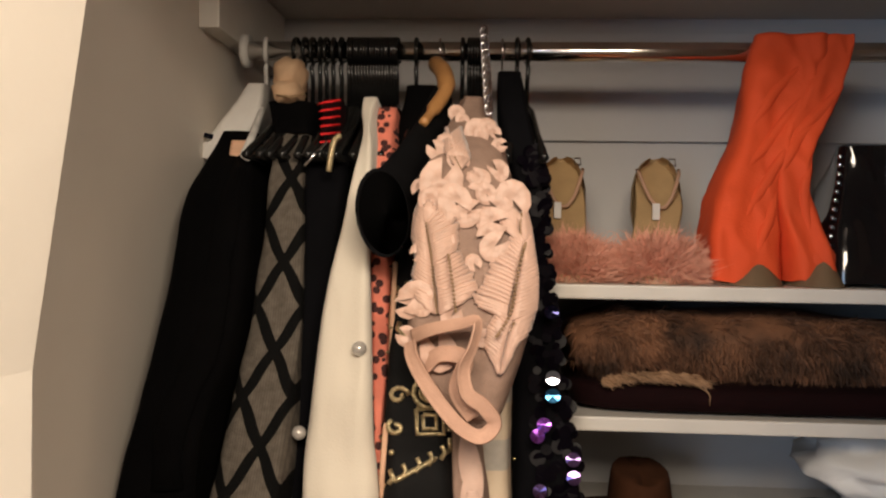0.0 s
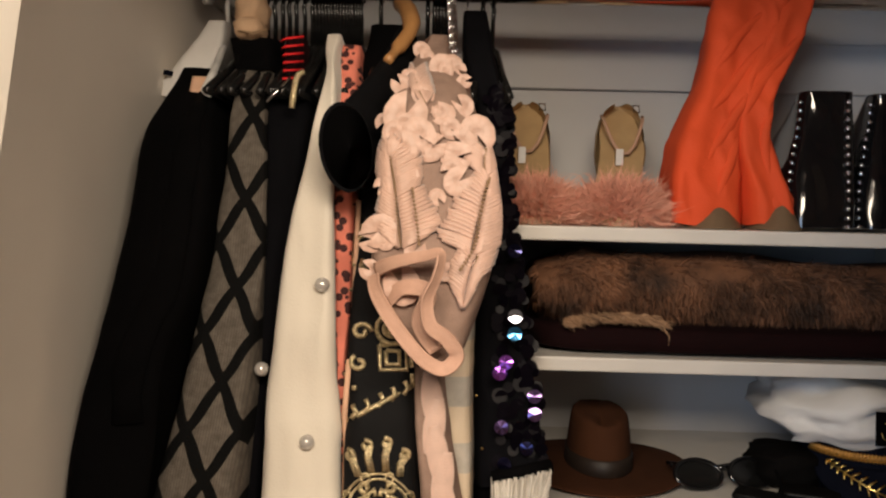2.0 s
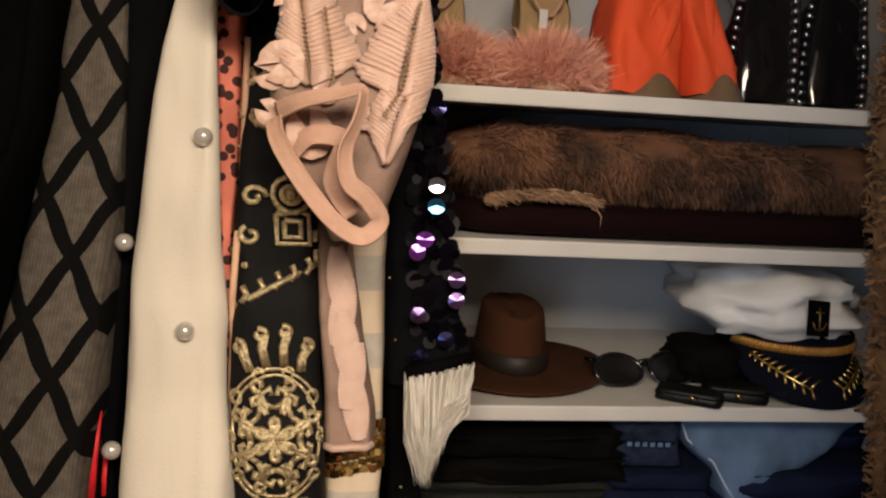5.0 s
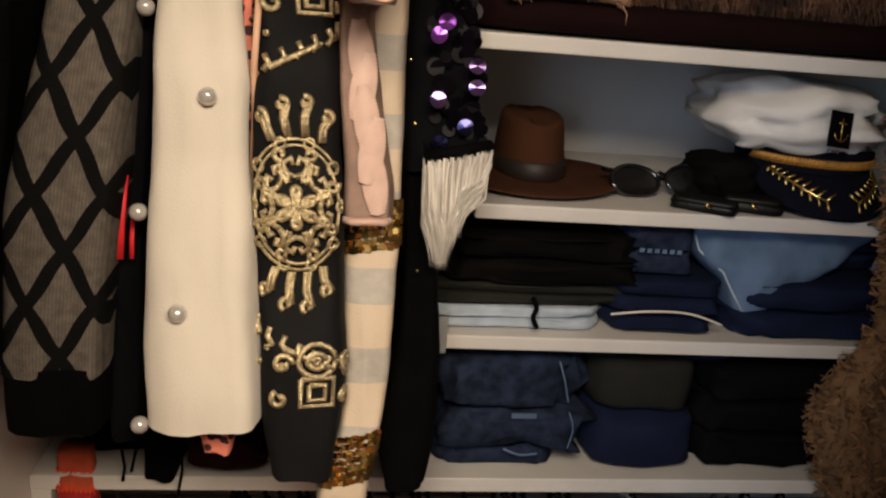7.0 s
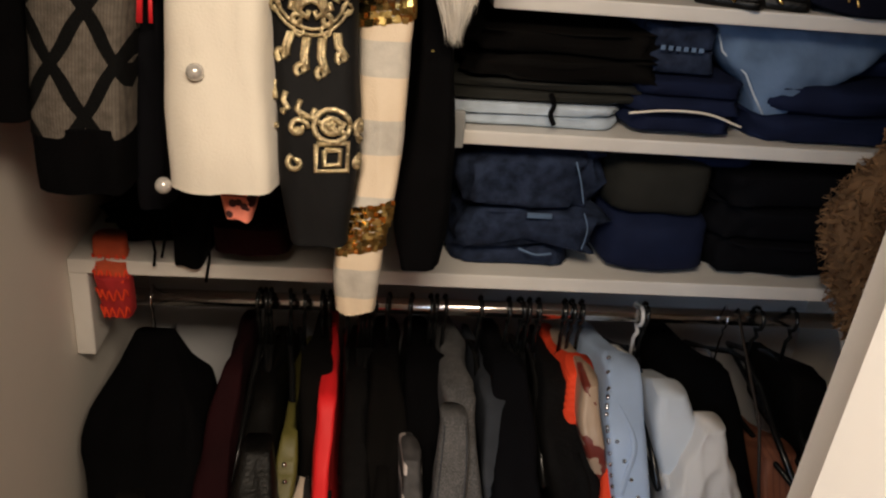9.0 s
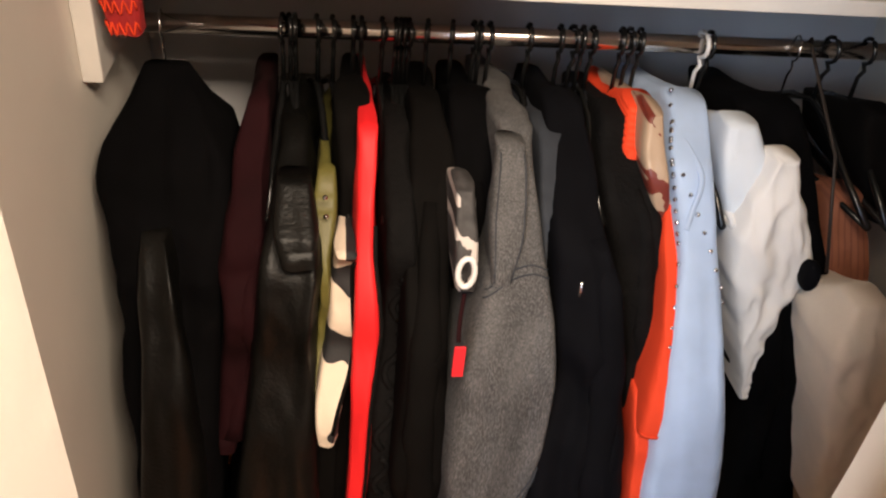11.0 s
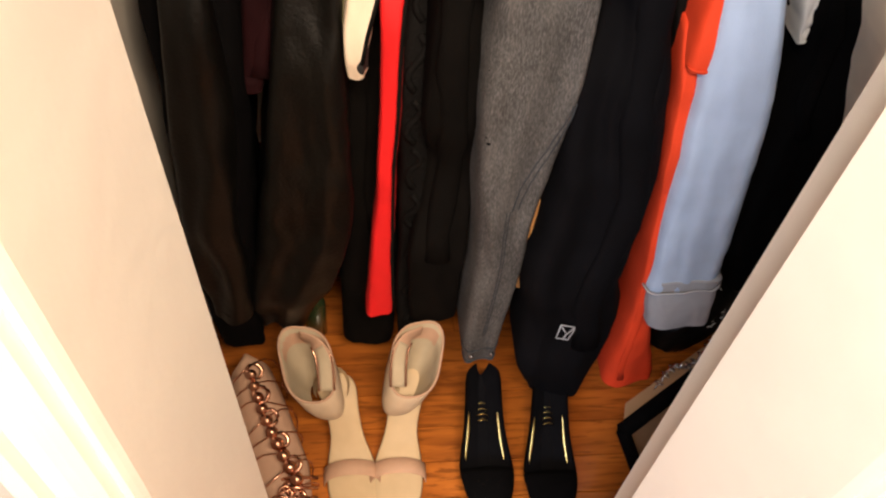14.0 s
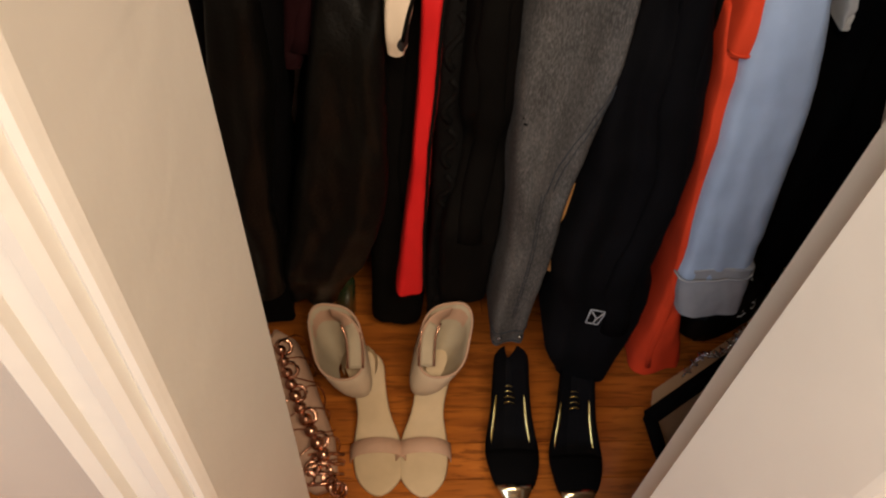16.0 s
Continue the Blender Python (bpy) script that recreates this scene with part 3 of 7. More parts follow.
def casing(name, edge, side, y, lean, deep, splay, foot, upper, paint):
    """A door jamb with its moulded casing: profile in plan, from the closet side of the jamb towards the room, carried upwards, a little out of plumb."""
    k = 0.66
    front = [(0.003, 0.000), (0.006, -0.004), (0.011, -0.005), (0.015, -0.001), (0.019, -0.009), (0.027, -0.013), (0.037, -0.011), (0.041, -0.003), (0.059, -0.003), (0.063, -0.011), (0.076, -0.013), (0.082, -0.007)]
    prof = [(0.0, 0.0), (splay * 0.5, -deep * 0.5), (splay, -deep + 0.003)]
    prof += [(splay + a * k, -deep + b * k) for a, b in front]
    prof += [(splay + 0.082 * k, 0.05), (0.03, 0.055), (0.03, 0.0)]
    n = len(prof)
    heights = (0.0, 1.0, 1.2, 1.5, 1.66, 2.08)
    verts = [(edge + side * a + lean * max(0.0, z - 1.2) + upper * max(0.0, z - 1.66) + foot * max(0.0, 1.0 - z), y + b, z) for z in heights for a, b in prof]
    faces = [(k * n + i, k * n + (i + 1) % n, (k + 1) * n + (i + 1) % n, (k + 1) * n + i) for k in range(len(heights) - 1) for i in range(n)]
    faces += [tuple(range(n)), tuple(range((len(heights) - 1) * n, len(heights) * n))]
    me = mesh(name, verts, faces)
    bm = bmesh.new()
    bm.from_mesh(me)
    bmesh.ops.recalc_face_normals(bm, faces=bm.faces[:])
    bm.to_mesh(me)
    bm.free()
    return structure(link(name, me, paint, smooth=False), "cream-white painted door jamb with a moulded casing")


casing("trim_left", JL, -1, -0.60, 0.004, 0.10, 0.0215, 0.02, 0.140, M_TRIM)
casing("trim_right", JR + 0.001, 1, -0.60, 0.042, 0.10, 0.036, -0.024, 0.0, M_TRIM)

# ---- shelves ----
for i, z in enumerate(S[:4]):
    left = (0.668, 0.695, 0.72, 0.66)[i]
    sh = tagged(bevelled("shelf", (left, 0.008, z - ST), (1.215, BY - 0.001, z), M_SHELF, 0.0022), "white painted wooden closet shelf", "shelf", "closet shelves")
low = tagged(bevelled("shelf", (LX + 0.001, 0.012, S[4] - 0.017), (RX - 0.001, BY - 0.001, S[4]), M_SHELF, 0.0015), "long white painted wooden shelf spanning the closet", "shelf", "closet shelves")
tagged(bevelled("divider_panel", (1.2152, 0.020, S[4]), (1.233, BY - 0.001, 1.92), M_SHELF, 0.0015), "white painted upright panel at the shelf ends", "panel")
tagged(bevelled("shelf_cleat", (LX + 0.0005, 0.014, 0.925), (LX + 0.021, BY - 0.001, S[4] - 0.0175), M_SHELF, 0.002), "white painted wall cleat under the long shelf", "cleat")
tagged(bevelled("rod_bracket", (LX + 0.0005, 0.03, 1.935), (LX + 0.024, BY - 0.013, 2.019), M_SHELF, 0.002), "cream painted wall cleat holding the rod", "cleat")


def rod(name, y, z, x0, x1, r, label):
    ob = empty(name, (x0, y, z), label, "rod")
    tube("tube", [(x0, y, z), ((x0 + x1) / 2, y, z), (x1, y, z)], r, M_CHROME, ob, n=24)
    for x in (x0 + 0.004, x1 - 0.004):
        tube("socket", [(x - 0.004, y, z), (x + 0.004, y, z)], r * 1.7, M_WHITEPL, ob, n=24)


rod("closet_rod", ROD_Y, ROD_Z, LX + 0.0245, RX - 0.001, 0.0115, "polished chrome hanging rod below the closet top")
rod("closet_rod", ROD2_Y, ROD2_Z, LX + 0.0215, RX - 0.001, 0.0105, "polished chrome hanging rod under the long shelf")

# ---- hangers ----
def hanger(material, label, drop=0.065, half=0.17, hook=0.0023):
    """Built round the rod's centre, its bar lying across the rod."""
    ob = empty("hanger", (0, 0, 0), label, "hanger", "clothes hangers")
    arc = [(0, 0.016 * math.sin(a), 0.0145 * math.cos(a)) for a in [math.pi * (0.75 - 1.75 * i / 12) for i in range(13)]]
    arc += [(0, -0.008, -0.022), (0, 0.0, -0.034), (0, 0.0, -drop)]
    tube("hook", arc, hook, material, ob, n=8)
    bar = [(0, -half, -drop - 0.075), (0, -half * 0.6, -drop - 0.045), (0, -half * 0.25, -drop - 0.012), (0, 0, -drop), (0, half * 0.25, -drop - 0.012), (0, half * 0.6, -drop - 0.045), (0, half, -drop - 0.075)]
    tube("shoulder_bar", bar, hook * 1.6, material, ob, n=8)
    tube("cross_bar", [(0, -half, -drop - 0.075), (0, 0, -drop - 0.082), (0, half, -drop - 0.075)], hook * 1.4, material, ob, n=8)
    return ob


h_black = hanger(M_PLASTIC, "slim black plastic clothes hanger", hook=0.0027)
h_steel = hanger(M_STUD, "thin steel wire clothes hanger", hook=0.0013)
h_white = hanger(M_WHITEPL, "white plastic clothes hanger", hook=0.0026)


def hang(proto, x, y, z, yaw=0.0):
    return copy_thing(proto, pose(x, y, z, 0, 0, yaw))


UP = [0.395, 0.412, 0.430, 0.4435, 0.4515, 0.4585, 0.4655, 0.4725, 0.4795, 0.4865, 0.4935, 0.587, 0.5945, 0.375, 0.386, 0.404, 0.420, 0.439, 0.447, 0.455, 0.462, 0.469, 0.476, 0.483, 0.490, 0.497, 0.520, 0.575, 0.583, 0.591, 0.598, 0.640, 0.652]
rnd = random.Random(4)
for x in UP:
    hang(h_black, x, ROD_Y, ROD_Z, rnd.uniform(-5, 5))
for x in (0.548, 0.622):
    hang(h_steel, x, ROD_Y, ROD_Z, rnd.uniform(-5, 5))
hang(h_white, 0.338, ROD_Y, ROD_Z, 8)
LOW = [0.480, 0.488, 0.494, 0.518, 0.535, 0.557, 0.566, 0.589, 0.604, 0.609, 0.614, 0.619, 0.639, 0.667, 0.692, 0.699, 0.710, 0.755, 0.791, 0.807, 0.817, 0.829, 0.863, 0.873, 0.885, 0.969, 1.120, 1.167]
for x in LOW:
    hang(h_black, x, ROD2_Y, ROD2_Z, rnd.uniform(-9, 9))
hang(h_steel, 0.352, ROD2_Y, ROD2_Z, 5)
hang(h_white, 0.960, ROD2_Y, ROD2_Z, 5)
hang(h_steel, 1.076, ROD2_Y, ROD2_Z, -12)
for proto in (h_black, h_steel, h_white):
    for o in (*proto.children_recursive, proto):
        bpy.data.objects.remove(o)

# ---- garments on the upper rod ----
garment("white_shirt", "white cotton polo shirt with a small dark chest mark", "shirt", [(1.884, 0.328, 0.346, 0.100), (1.848, 0.308, 0.350, 0.060), (1.819, 0.283, 0.340, 0.050), (1.793, 0.271, 0.309, 0.050)], M_WHITE, back=0.2, seed=1)
nude, _ = garment("nude_top", "beige satin top beneath a black dress", "top", [(1.807, 0.337, 0.352, 0.000), (1.779, 0.332, 0.367, -0.020), (1.732, 0.336, 0.370, -0.040), (1.675, 0.342, 0.371, -0.050), (1.450, 0.318, 0.347, -0.060)], M_PEACH, seed=2)
black_dress_t, black_dress_c = garment("black_dress", "long plain black jersey dress", "dress", [(1.821, 0.312, 0.340, 0.040), (1.786, 0.307, 0.364, -0.030), (1.755, 0.304, 0.377, -0.070), (1.719, 0.308, 0.383, -0.100), (1.676, 0.310, 0.385, -0.125), (1.623, 0.305, 0.382, -0.150), (1.580, 0.300, 0.370, -0.175), (1.527, 0.295, 0.360, -0.190), (1.439, 0.290, 0.350, -0.205), (1.360, 0.289, 0.342, -0.210), (1.300, 0.289, 0.340, -0.210), (1.268, 0.298, 0.340, -0.210)], M_BLACK, folds=0.006, seed=3)
dia, dia_c = garment("knit_dress", "grey ribbed knit dress with black diamond lattice", "dress", [(1.854, 0.368, 0.412, 0.050), (1.820, 0.379, 0.420, 0.000), (1.742, 0.388, 0.428, -0.070), (1.625, 0.380, 0.433, -0.100), (1.544, 0.372, 0.433, -0.130), (1.480, 0.366, 0.431, -0.155), (1.404, 0.353, 0.424, -0.168), (1.323, 0.344, 0.415, -0.174), (1.250, 0.339, 0.411, -0.178)], M_DIAMOND, folds=0.004, seed=4)
extra(dia, "hem", [(1.257, 0.340, 0.411, -0.177), (1.237, 0.339, 0.411, -0.180), (1.204, 0.340, 0.410, -0.181)], M_BLACK, seed=4, label="plain black knit hem")
extra(dia, "yoke", [(1.854, 0.360, 0.414, 0.040), (1.834, 0.369, 0.423, 0.000), (1.815, 0.377, 0.424, -0.010)], M_BLACK, seed=5, label="black net yoke")
jk, jk_c = garment("black_jacket", "black track jacket with a red sleeve stripe", "jacket", [(1.815, 0.408, 0.454, 0.030), (1.779, 0.416, 0.465, -0.030), (1.736, 0.423, 0.464, -0.050), (1.625, 0.423, 0.456, -0.070), (1.517, 0.420, 0.441, -0.090), (1.401, 0.411, 0.437, -0.120), (1.395, 0.408, 0.432, -0.100), (1.331, 0.408, 0.436, -0.130), (1.197, 0.404, 0.435, -0.140), (1.176, 0.406, 0.432, -0.140)], M_BLACK2, seed=6)
for a, b, w in (((0.422, -0.135, 1.400), (0.419, -0.145, 1.336), 0.0042), ((0.428, -0.132, 1.366), (0.428, -0.140, 1.335), 0.0018)):
    tube("stripe", [a, ((a[0] + b[0]) / 2, (a[1] + b[1]) / 2 - 0.002, (a[2] + b[2]) / 2), b], w, M_REDTAPE, jk, flat=0.25, label="bright red woven stripe")
mr, _ = garment("maroon_knit", "dark red ribbed knit top on a gold hook", "top", [(1.858, 0.422, 0.440, 0.050), (1.832, 0.426, 0.453, 0.000), (1.810, 0.428, 0.452, -0.010), (1.797, 0.430, 0.444, -0.000)], M_MAROON, seed=8)
coat, coat_c = garment("cream_coat", "long cream wool coat trimmed with large pearls", "coat", [(1.855, 0.471, 0.487, 0.020), (1.831, 0.477, 0.494, -0.030), (1.802, 0.482, 0.499, -0.080), (1.742, 0.476, 0.500, -0.100), (1.674, 0.464, 0.502, -0.110), (1.607, 0.454, 0.505, -0.120), (1.533, 0.449, 0.511, -0.145), (1.526, 0.444, 0.507, -0.125), (1.455, 0.447, 0.519, -0.160), (1.445, 0.440, 0.512, -0.135), (1.374, 0.443, 0.522, -0.175), (1.291, 0.443, 0.527, -0.190), (1.250, 0.445, 0.529, -0.200), (1.217, 0.446, 0.530, -0.200)], M_CREAM, folds=0.0035, seed=9)
pearl = ball_mesh("pearl", 0.0070, M_PEARL)
for x, z in ((0.497, 1.607), (0.490, 1.468), (0.479, 1.314)):
    xl, xr, _ = coat_c.row(z)
    disc_piece("pearl", pearl, M_PEARL, coat, coat_c.at_x(x - 0.003 - (xl + xr) / 2, z - 0.002, 0.004))
for p in ((0.438, -0.120, 1.524), (0.437, -0.155, 1.377), (0.441, -0.185, 1.216)):
    disc_piece("pearl", pearl, M_PEARL, coat, p)
coral, coral_c = garment("coral_dress", "coral pink crocheted lace dress", "dress", [(1.845, 0.491, 0.508, 0.020), (1.801, 0.491, 0.513, -0.050), (1.690, 0.496, 0.514, -0.080), (1.583, 0.500, 0.517, -0.090), (1.534, 0.505, 0.513, -0.110), (1.451, 0.509, 0.518, -0.120), (1.434, 0.507, 0.518, -0.100), (1.316, 0.514, 0.522, -0.130), (1.199, 0.510, 0.523, -0.140)], M_CORAL, folds=0.002, seed=10)
extra(coral, "hem", [(1.199, 0.474, 0.515, -0.160), (1.191, 0.476, 0.515, -0.165), (1.178, 0.491, 0.503, -0.165)], M_CORAL, seed=11, back=-0.05, label="coral lace hem")
gold, gold_c = garment("embroidered_jacket", "black jacket with gold sequin embroidery and peach edging", "jacket", [(1.695, 0.512, 0.538, -0.030), (1.683, 0.514, 0.542, -0.060), (1.614, 0.518, 0.568, -0.100), (1.538, 0.521, 0.575, -0.140), (1.536, 0.519, 0.576, -0.120), (1.458, 0.519, 0.583, -0.155), (1.452, 0.516, 0.582, -0.130), (1.376, 0.521, 0.590, -0.170), (1.325, 0.516, 0.590, -0.140), (1.308, 0.525, 0.593, -0.180), (1.244, 0.528, 0.598, -0.185), (1.217, 0.527, 0.594, -0.190), (1.171, 0.540, 0.591, -0.190)], M_JACKET, folds=0.003, seed=12)
edge = [(1.682, 0.517, 0.521, -0.075), (1.613, 0.519, 0.522, -0.105), (1.536, 0.519, 0.522, -0.125), (1.536, 0.519, 0.522, -0.142), (1.488, 0.517, 0.520, -0.150), (1.452, 0.516, 0.520, -0.132), (1.324, 0.515, 0.518, -0.142)]
tube("edging", [((r[1] + r[2]) / 2, r[3] + 0.012, r[0]) for r in edge], 0.0026, M_PEACH, gold, n=8, label="peach piped front edge")
garment("black_wool_coat", "black wool coat on a wooden hanger", "coat", [(1.880, 0.512, 0.550, 0.080), (1.842, 0.504, 0.566, 0.040), (1.801, 0.498, 0.569, 0.000), (1.747, 0.513, 0.562, -0.020), (1.690, 0.521, 0.549, -0.020), (1.510, 0.566, 0.584, -0.020), (1.344, 0.587, 0.595, -0.050)], M_BLACK, seed=13)
lace, lace_c = garment("lace_dress", "blush pink appliqué lace dress bunched at its waistband", "dress", [(1.854, 0.578, 0.591, 0.000), (1.828, 0.572, 0.609, -0.060), (1.805, 0.566, 0.619, -0.110), (1.766, 0.560, 0.625, -0.150), (1.717, 0.552, 0.643, -0.170), (1.670, 0.550, 0.652, -0.180), (1.637, 0.547, 0.654, -0.185), (1.609, 0.551, 0.640, -0.185), (1.579, 0.563, 0.632, -0.180), (1.551, 0.581, 0.622, -0.180), (1.540, 0.595, 0.612, -0.180)], M_LACE, back=0.1, folds=0.008, seed=14)
slv, slv_c = garment("lace_sleeve_dress", "pale pink tulle dress with satin appliqué", "dress", [(1.556, 0.576, 0.607, -0.100), (1.527, 0.581, 0.604, -0.120), (1.476, 0.583, 0.612, -0.130), (1.425, 0.588, 0.620, -0.140), (1.376, 0.591, 0.633, -0.140), (1.372, 0.592, 0.625, -0.145)], M_LACE, back=0.1, folds=0.004, seed=15)
hose, hose_c = garment("champagne_gown", "sheer champagne mesh gown with gold sequin bands", "dress", [(1.563, 0.594, 0.635, -0.080), (1.523, 0.598, 0.633, -0.090), (1.447, 0.599, 0.637, -0.100), (1.382, 0.592, 0.641, -0.110), (1.346, 0.590, 0.640, -0.120), (1.346, 0.590, 0.639, -0.120), (1.319, 0.592, 0.636, -0.130), (1.258, 0.595, 0.634, -0.150), (1.204, 0.594, 0.627, -0.165), (1.168, 0.586, 0.621, -0.175), (1.164, 0.576, 0.621, -0.175), (1.123, 0.577, 0.618, -0.180), (1.105, 0.579, 0.617, -0.180), (1.100, 0.582, 0.613, -0.180)], M_HOSE, back=0.08, folds=0.003, seed=16)
seq, seq_c = garment("sequin_dress", "black dress covered with large iridescent sequins", "dress", [(1.889, 0.617, 0.638, 0.040), (1.850, 0.616, 0.645, 0.000), (1.801, 0.626, 0.658, -0.020), (1.749, 0.639, 0.665, -0.030), (1.664, 0.641, 0.672, -0.035), (1.575, 0.636, 0.688, -0.040), (1.461, 0.636, 0.709, -0.055), (1.453, 0.637, 0.703, -0.070), (1.403, 0.639, 0.716, -0.060), (1.401, 0.643, 0.710, -0.075)], M_BLACK2, back=0.12, folds=0.003, seed=17)
blk, blk_c = garment("long_black_dress", "long black dress with tiny gold studs", "dress", [(1.402, 0.642, 0.679, -0.060), (1.399, 0.639, 0.682, -0.050), (1.311, 0.647, 0.677, -0.070), (1.242, 0.642, 0.682, -0.090), (1.174, 0.628, 0.682, -0.110), (1.136, 0.629, 0.681, -0.115), (1.112, 0.644, 0.671, -0.115)], M_BLACK, back=0.08, folds=0.003, seed=18)

# ---- garments on the lower rod ----
lj, lj_c = garment("leather_jacket", "black wool jacket with worn leather sleeves", "jacket", [(0.919, 0.344, 0.352, 0.090), (0.912, 0.335, 0.367, 0.075), (0.909, 0.323, 0.393, 0.035), (0.898, 0.309, 0.417, 0.000), (0.868, 0.301, 0.435, -0.040), (0.809, 0.296, 0.436, -0.070), (0.804, 0.345, 0.428, -0.140), (0.766, 0.305, 0.434, -0.090), (0.734, 0.343, 0.426, -0.160), (0.730, 0.323, 0.427, -0.120), (0.608, 0.327, 0.416, -0.180), (0.450, 0.320, 0.410, -0.200), (0.360, 0.328, 0.398, -0.220), (0.292, 0.311, 0.399, -0.210), (0.212, 0.331, 0.390, -0.220), (0.147, 0.335, 0.397, -0.220)], M_BLACK, back=0.10, folds=0.006, seed=21)
extra(lj, "sleeve", [(0.816, 0.351, 0.363, -0.070), (0.814, 0.349, 0.377, -0.115), (0.803, 0.359, 0.390, -0.165), (0.777, 0.344, 0.381, -0.140), (0.692, 0.348, 0.395, -0.190), (0.557, 0.337, 0.397, -0.210), (0.379, 0.326, 0.385, -0.235), (0.376, 0.322, 0.394, -0.225), (0.235, 0.335, 0.385, -0.235)], M_LEATHER, back=0.0, folds=0.006, seed=22, label="creased leather sleeve")
maroon_blouse_t, maroon_blouse_c = garment("maroon_blouse", "dark maroon flared blouse", "blouse", [(0.913, 0.457, 0.470, 0.020), (0.881, 0.442, 0.471, -0.030), (0.845, 0.429, 0.469, -0.060), (0.816, 0.444, 0.467, -0.130), (0.807, 0.414, 0.468, -0.090), (0.726, 0.426, 0.458, -0.150), (0.699, 0.418, 0.462, -0.120), (0.570, 0.406, 0.438, -0.160)], M_MAROON, folds=0.006, seed=23)
lj2, lj2_c = garment("leather_jacket", "black leather biker jacket with wide lapel", "jacket", [(0.884, 0.481, 0.509, 0.040), (0.861, 0.478, 0.516, -0.040), (0.832, 0.472, 0.520, -0.100), (0.819, 0.476, 0.527, -0.160), (0.798, 0.468, 0.524, -0.130), (0.745, 0.461, 0.522, -0.175), (0.726, 0.458, 0.521, -0.150), (0.616, 0.443, 0.520, -0.190), (0.457, 0.421, 0.525, -0.210), (0.361, 0.404, 0.518, -0.220), (0.277, 0.386, 0.490, -0.230), (0.225, 0.376, 0.466, -0.212), (0.172, 0.384, 0.450, -0.200)], M_LEATHER, folds=0.006, seed=24, crumple=0.0022)
extra(lj2, "lapel", [(0.880, 0.486, 0.511, -0.060), (0.876, 0.477, 0.521, -0.125), (0.831, 0.474, 0.525, -0.155), (0.818, 0.495, 0.525, -0.160)], M_LEATHER, back=-0.06, folds=0.002, seed=25, label="folded leather lapel")
garment("olive_jacket", "olive green nylon jacket with brass zip", "jacket", [(0.867, 0.522, 0.532, -0.020), (0.866, 0.517, 0.537, -0.080), (0.818, 0.516, 0.541, -0.100), (0.777, 0.522, 0.534, -0.150), (0.746, 0.517, 0.539, -0.120), (0.674, 0.517, 0.532, -0.130), (0.664, 0.515, 0.527, -0.160), (0.641, 0.515, 0.523, -0.160)], M_OLIVE, folds=0.004, seed=26)
black_blouse_t, black_blouse_c = garment("black_blouse", "plain black blouse between jackets", "blouse", [(0.920, 0.542, 0.572, 0.040), (0.902, 0.539, 0.572, -0.050), (0.812, 0.537, 0.567, -0.070), (0.670, 0.538, 0.570, -0.090), (0.629, 0.535, 0.582, -0.120), (0.557, 0.514, 0.571, -0.140), (0.280, 0.498, 0.582, -0.160), (0.068, 0.498, 0.577, -0.170)], M_BLACKWARM, seed=27)
prb, prb_c = garment("printed_blouse", "beige blouse with bold black print", "blouse", [(0.828, 0.539, 0.561, -0.165), (0.786, 0.540, 0.553, -0.090), (0.749, 0.525, 0.558, -0.180), (0.730, 0.537, 0.563, -0.120), (0.693, 0.524, 0.562, -0.150), (0.666, 0.518, 0.553, -0.195), (0.637, 0.517, 0.539, -0.200), (0.616, 0.523, 0.545, -0.200)], M_BEIGE, folds=0.004, back=0.1, seed=28)
red, red_c = garment("red_dress", "bright red crepe dress with black lace edge", "dress", [(0.915, 0.561, 0.582, -0.050), (0.912, 0.575, 0.587, 0.030), (0.893, 0.558, 0.578, -0.090), (0.840, 0.558, 0.579, -0.110), (0.799, 0.558, 0.578, -0.130), (0.770, 0.559, 0.587, -0.165), (0.725, 0.556, 0.589, -0.150), (0.677, 0.559, 0.584, -0.175), (0.566, 0.557, 0.579, -0.185), (0.432, 0.554, 0.574, -0.195), (0.279, 0.544, 0.575, -0.205), (0.204, 0.539, 0.575, -0.210)], M_RED, folds=0.003, seed=29)
cable_cardigan_t, cable_cardigan_c = garment("cable_cardigan", "black cable knit cardigan", "cardigan", [(0.893, 0.589, 0.613, 0.030), (0.876, 0.588, 0.620, -0.060), (0.801, 0.587, 0.622, -0.130), (0.752, 0.592, 0.632, -0.090), (0.583, 0.581, 0.613, -0.160), (0.291, 0.579, 0.622, -0.180), (0.186, 0.574, 0.631, -0.190), (0.096, 0.584, 0.627, -0.190)], M_CROCHET, folds=0.005, seed=30)
black_coat_t, black_coat_c = garment("black_coat", "long plain black wool coat", "coat", [(0.906, 0.626, 0.652, 0.060), (0.896, 0.617, 0.662, 0.000), (0.877, 0.614, 0.663, -0.060), (0.776, 0.614, 0.663, -0.120), (0.749, 0.612, 0.657, -0.180), (0.535, 0.600, 0.665, -0.200), (0.476, 0.614, 0.674, -0.160), (0.340, 0.593, 0.667, -0.215), (0.200, 0.598, 0.664, -0.205), (0.170, 0.600, 0.664, -0.195)], M_BLACKWARM, folds=0.005, seed=31)
black_shirt_t, black_shirt_c = garment("black_shirt", "plain black cotton shirt", "shirt", [(0.913, 0.666, 0.710, 0.050), (0.900, 0.659, 0.706, -0.030), (0.758, 0.665, 0.716, -0.100), (0.744, 0.674, 0.718, -0.080), (0.636, 0.666, 0.696, -0.130), (0.239, 0.680, 0.712, -0.150)], M_BLACK, folds=0.005, seed=32)
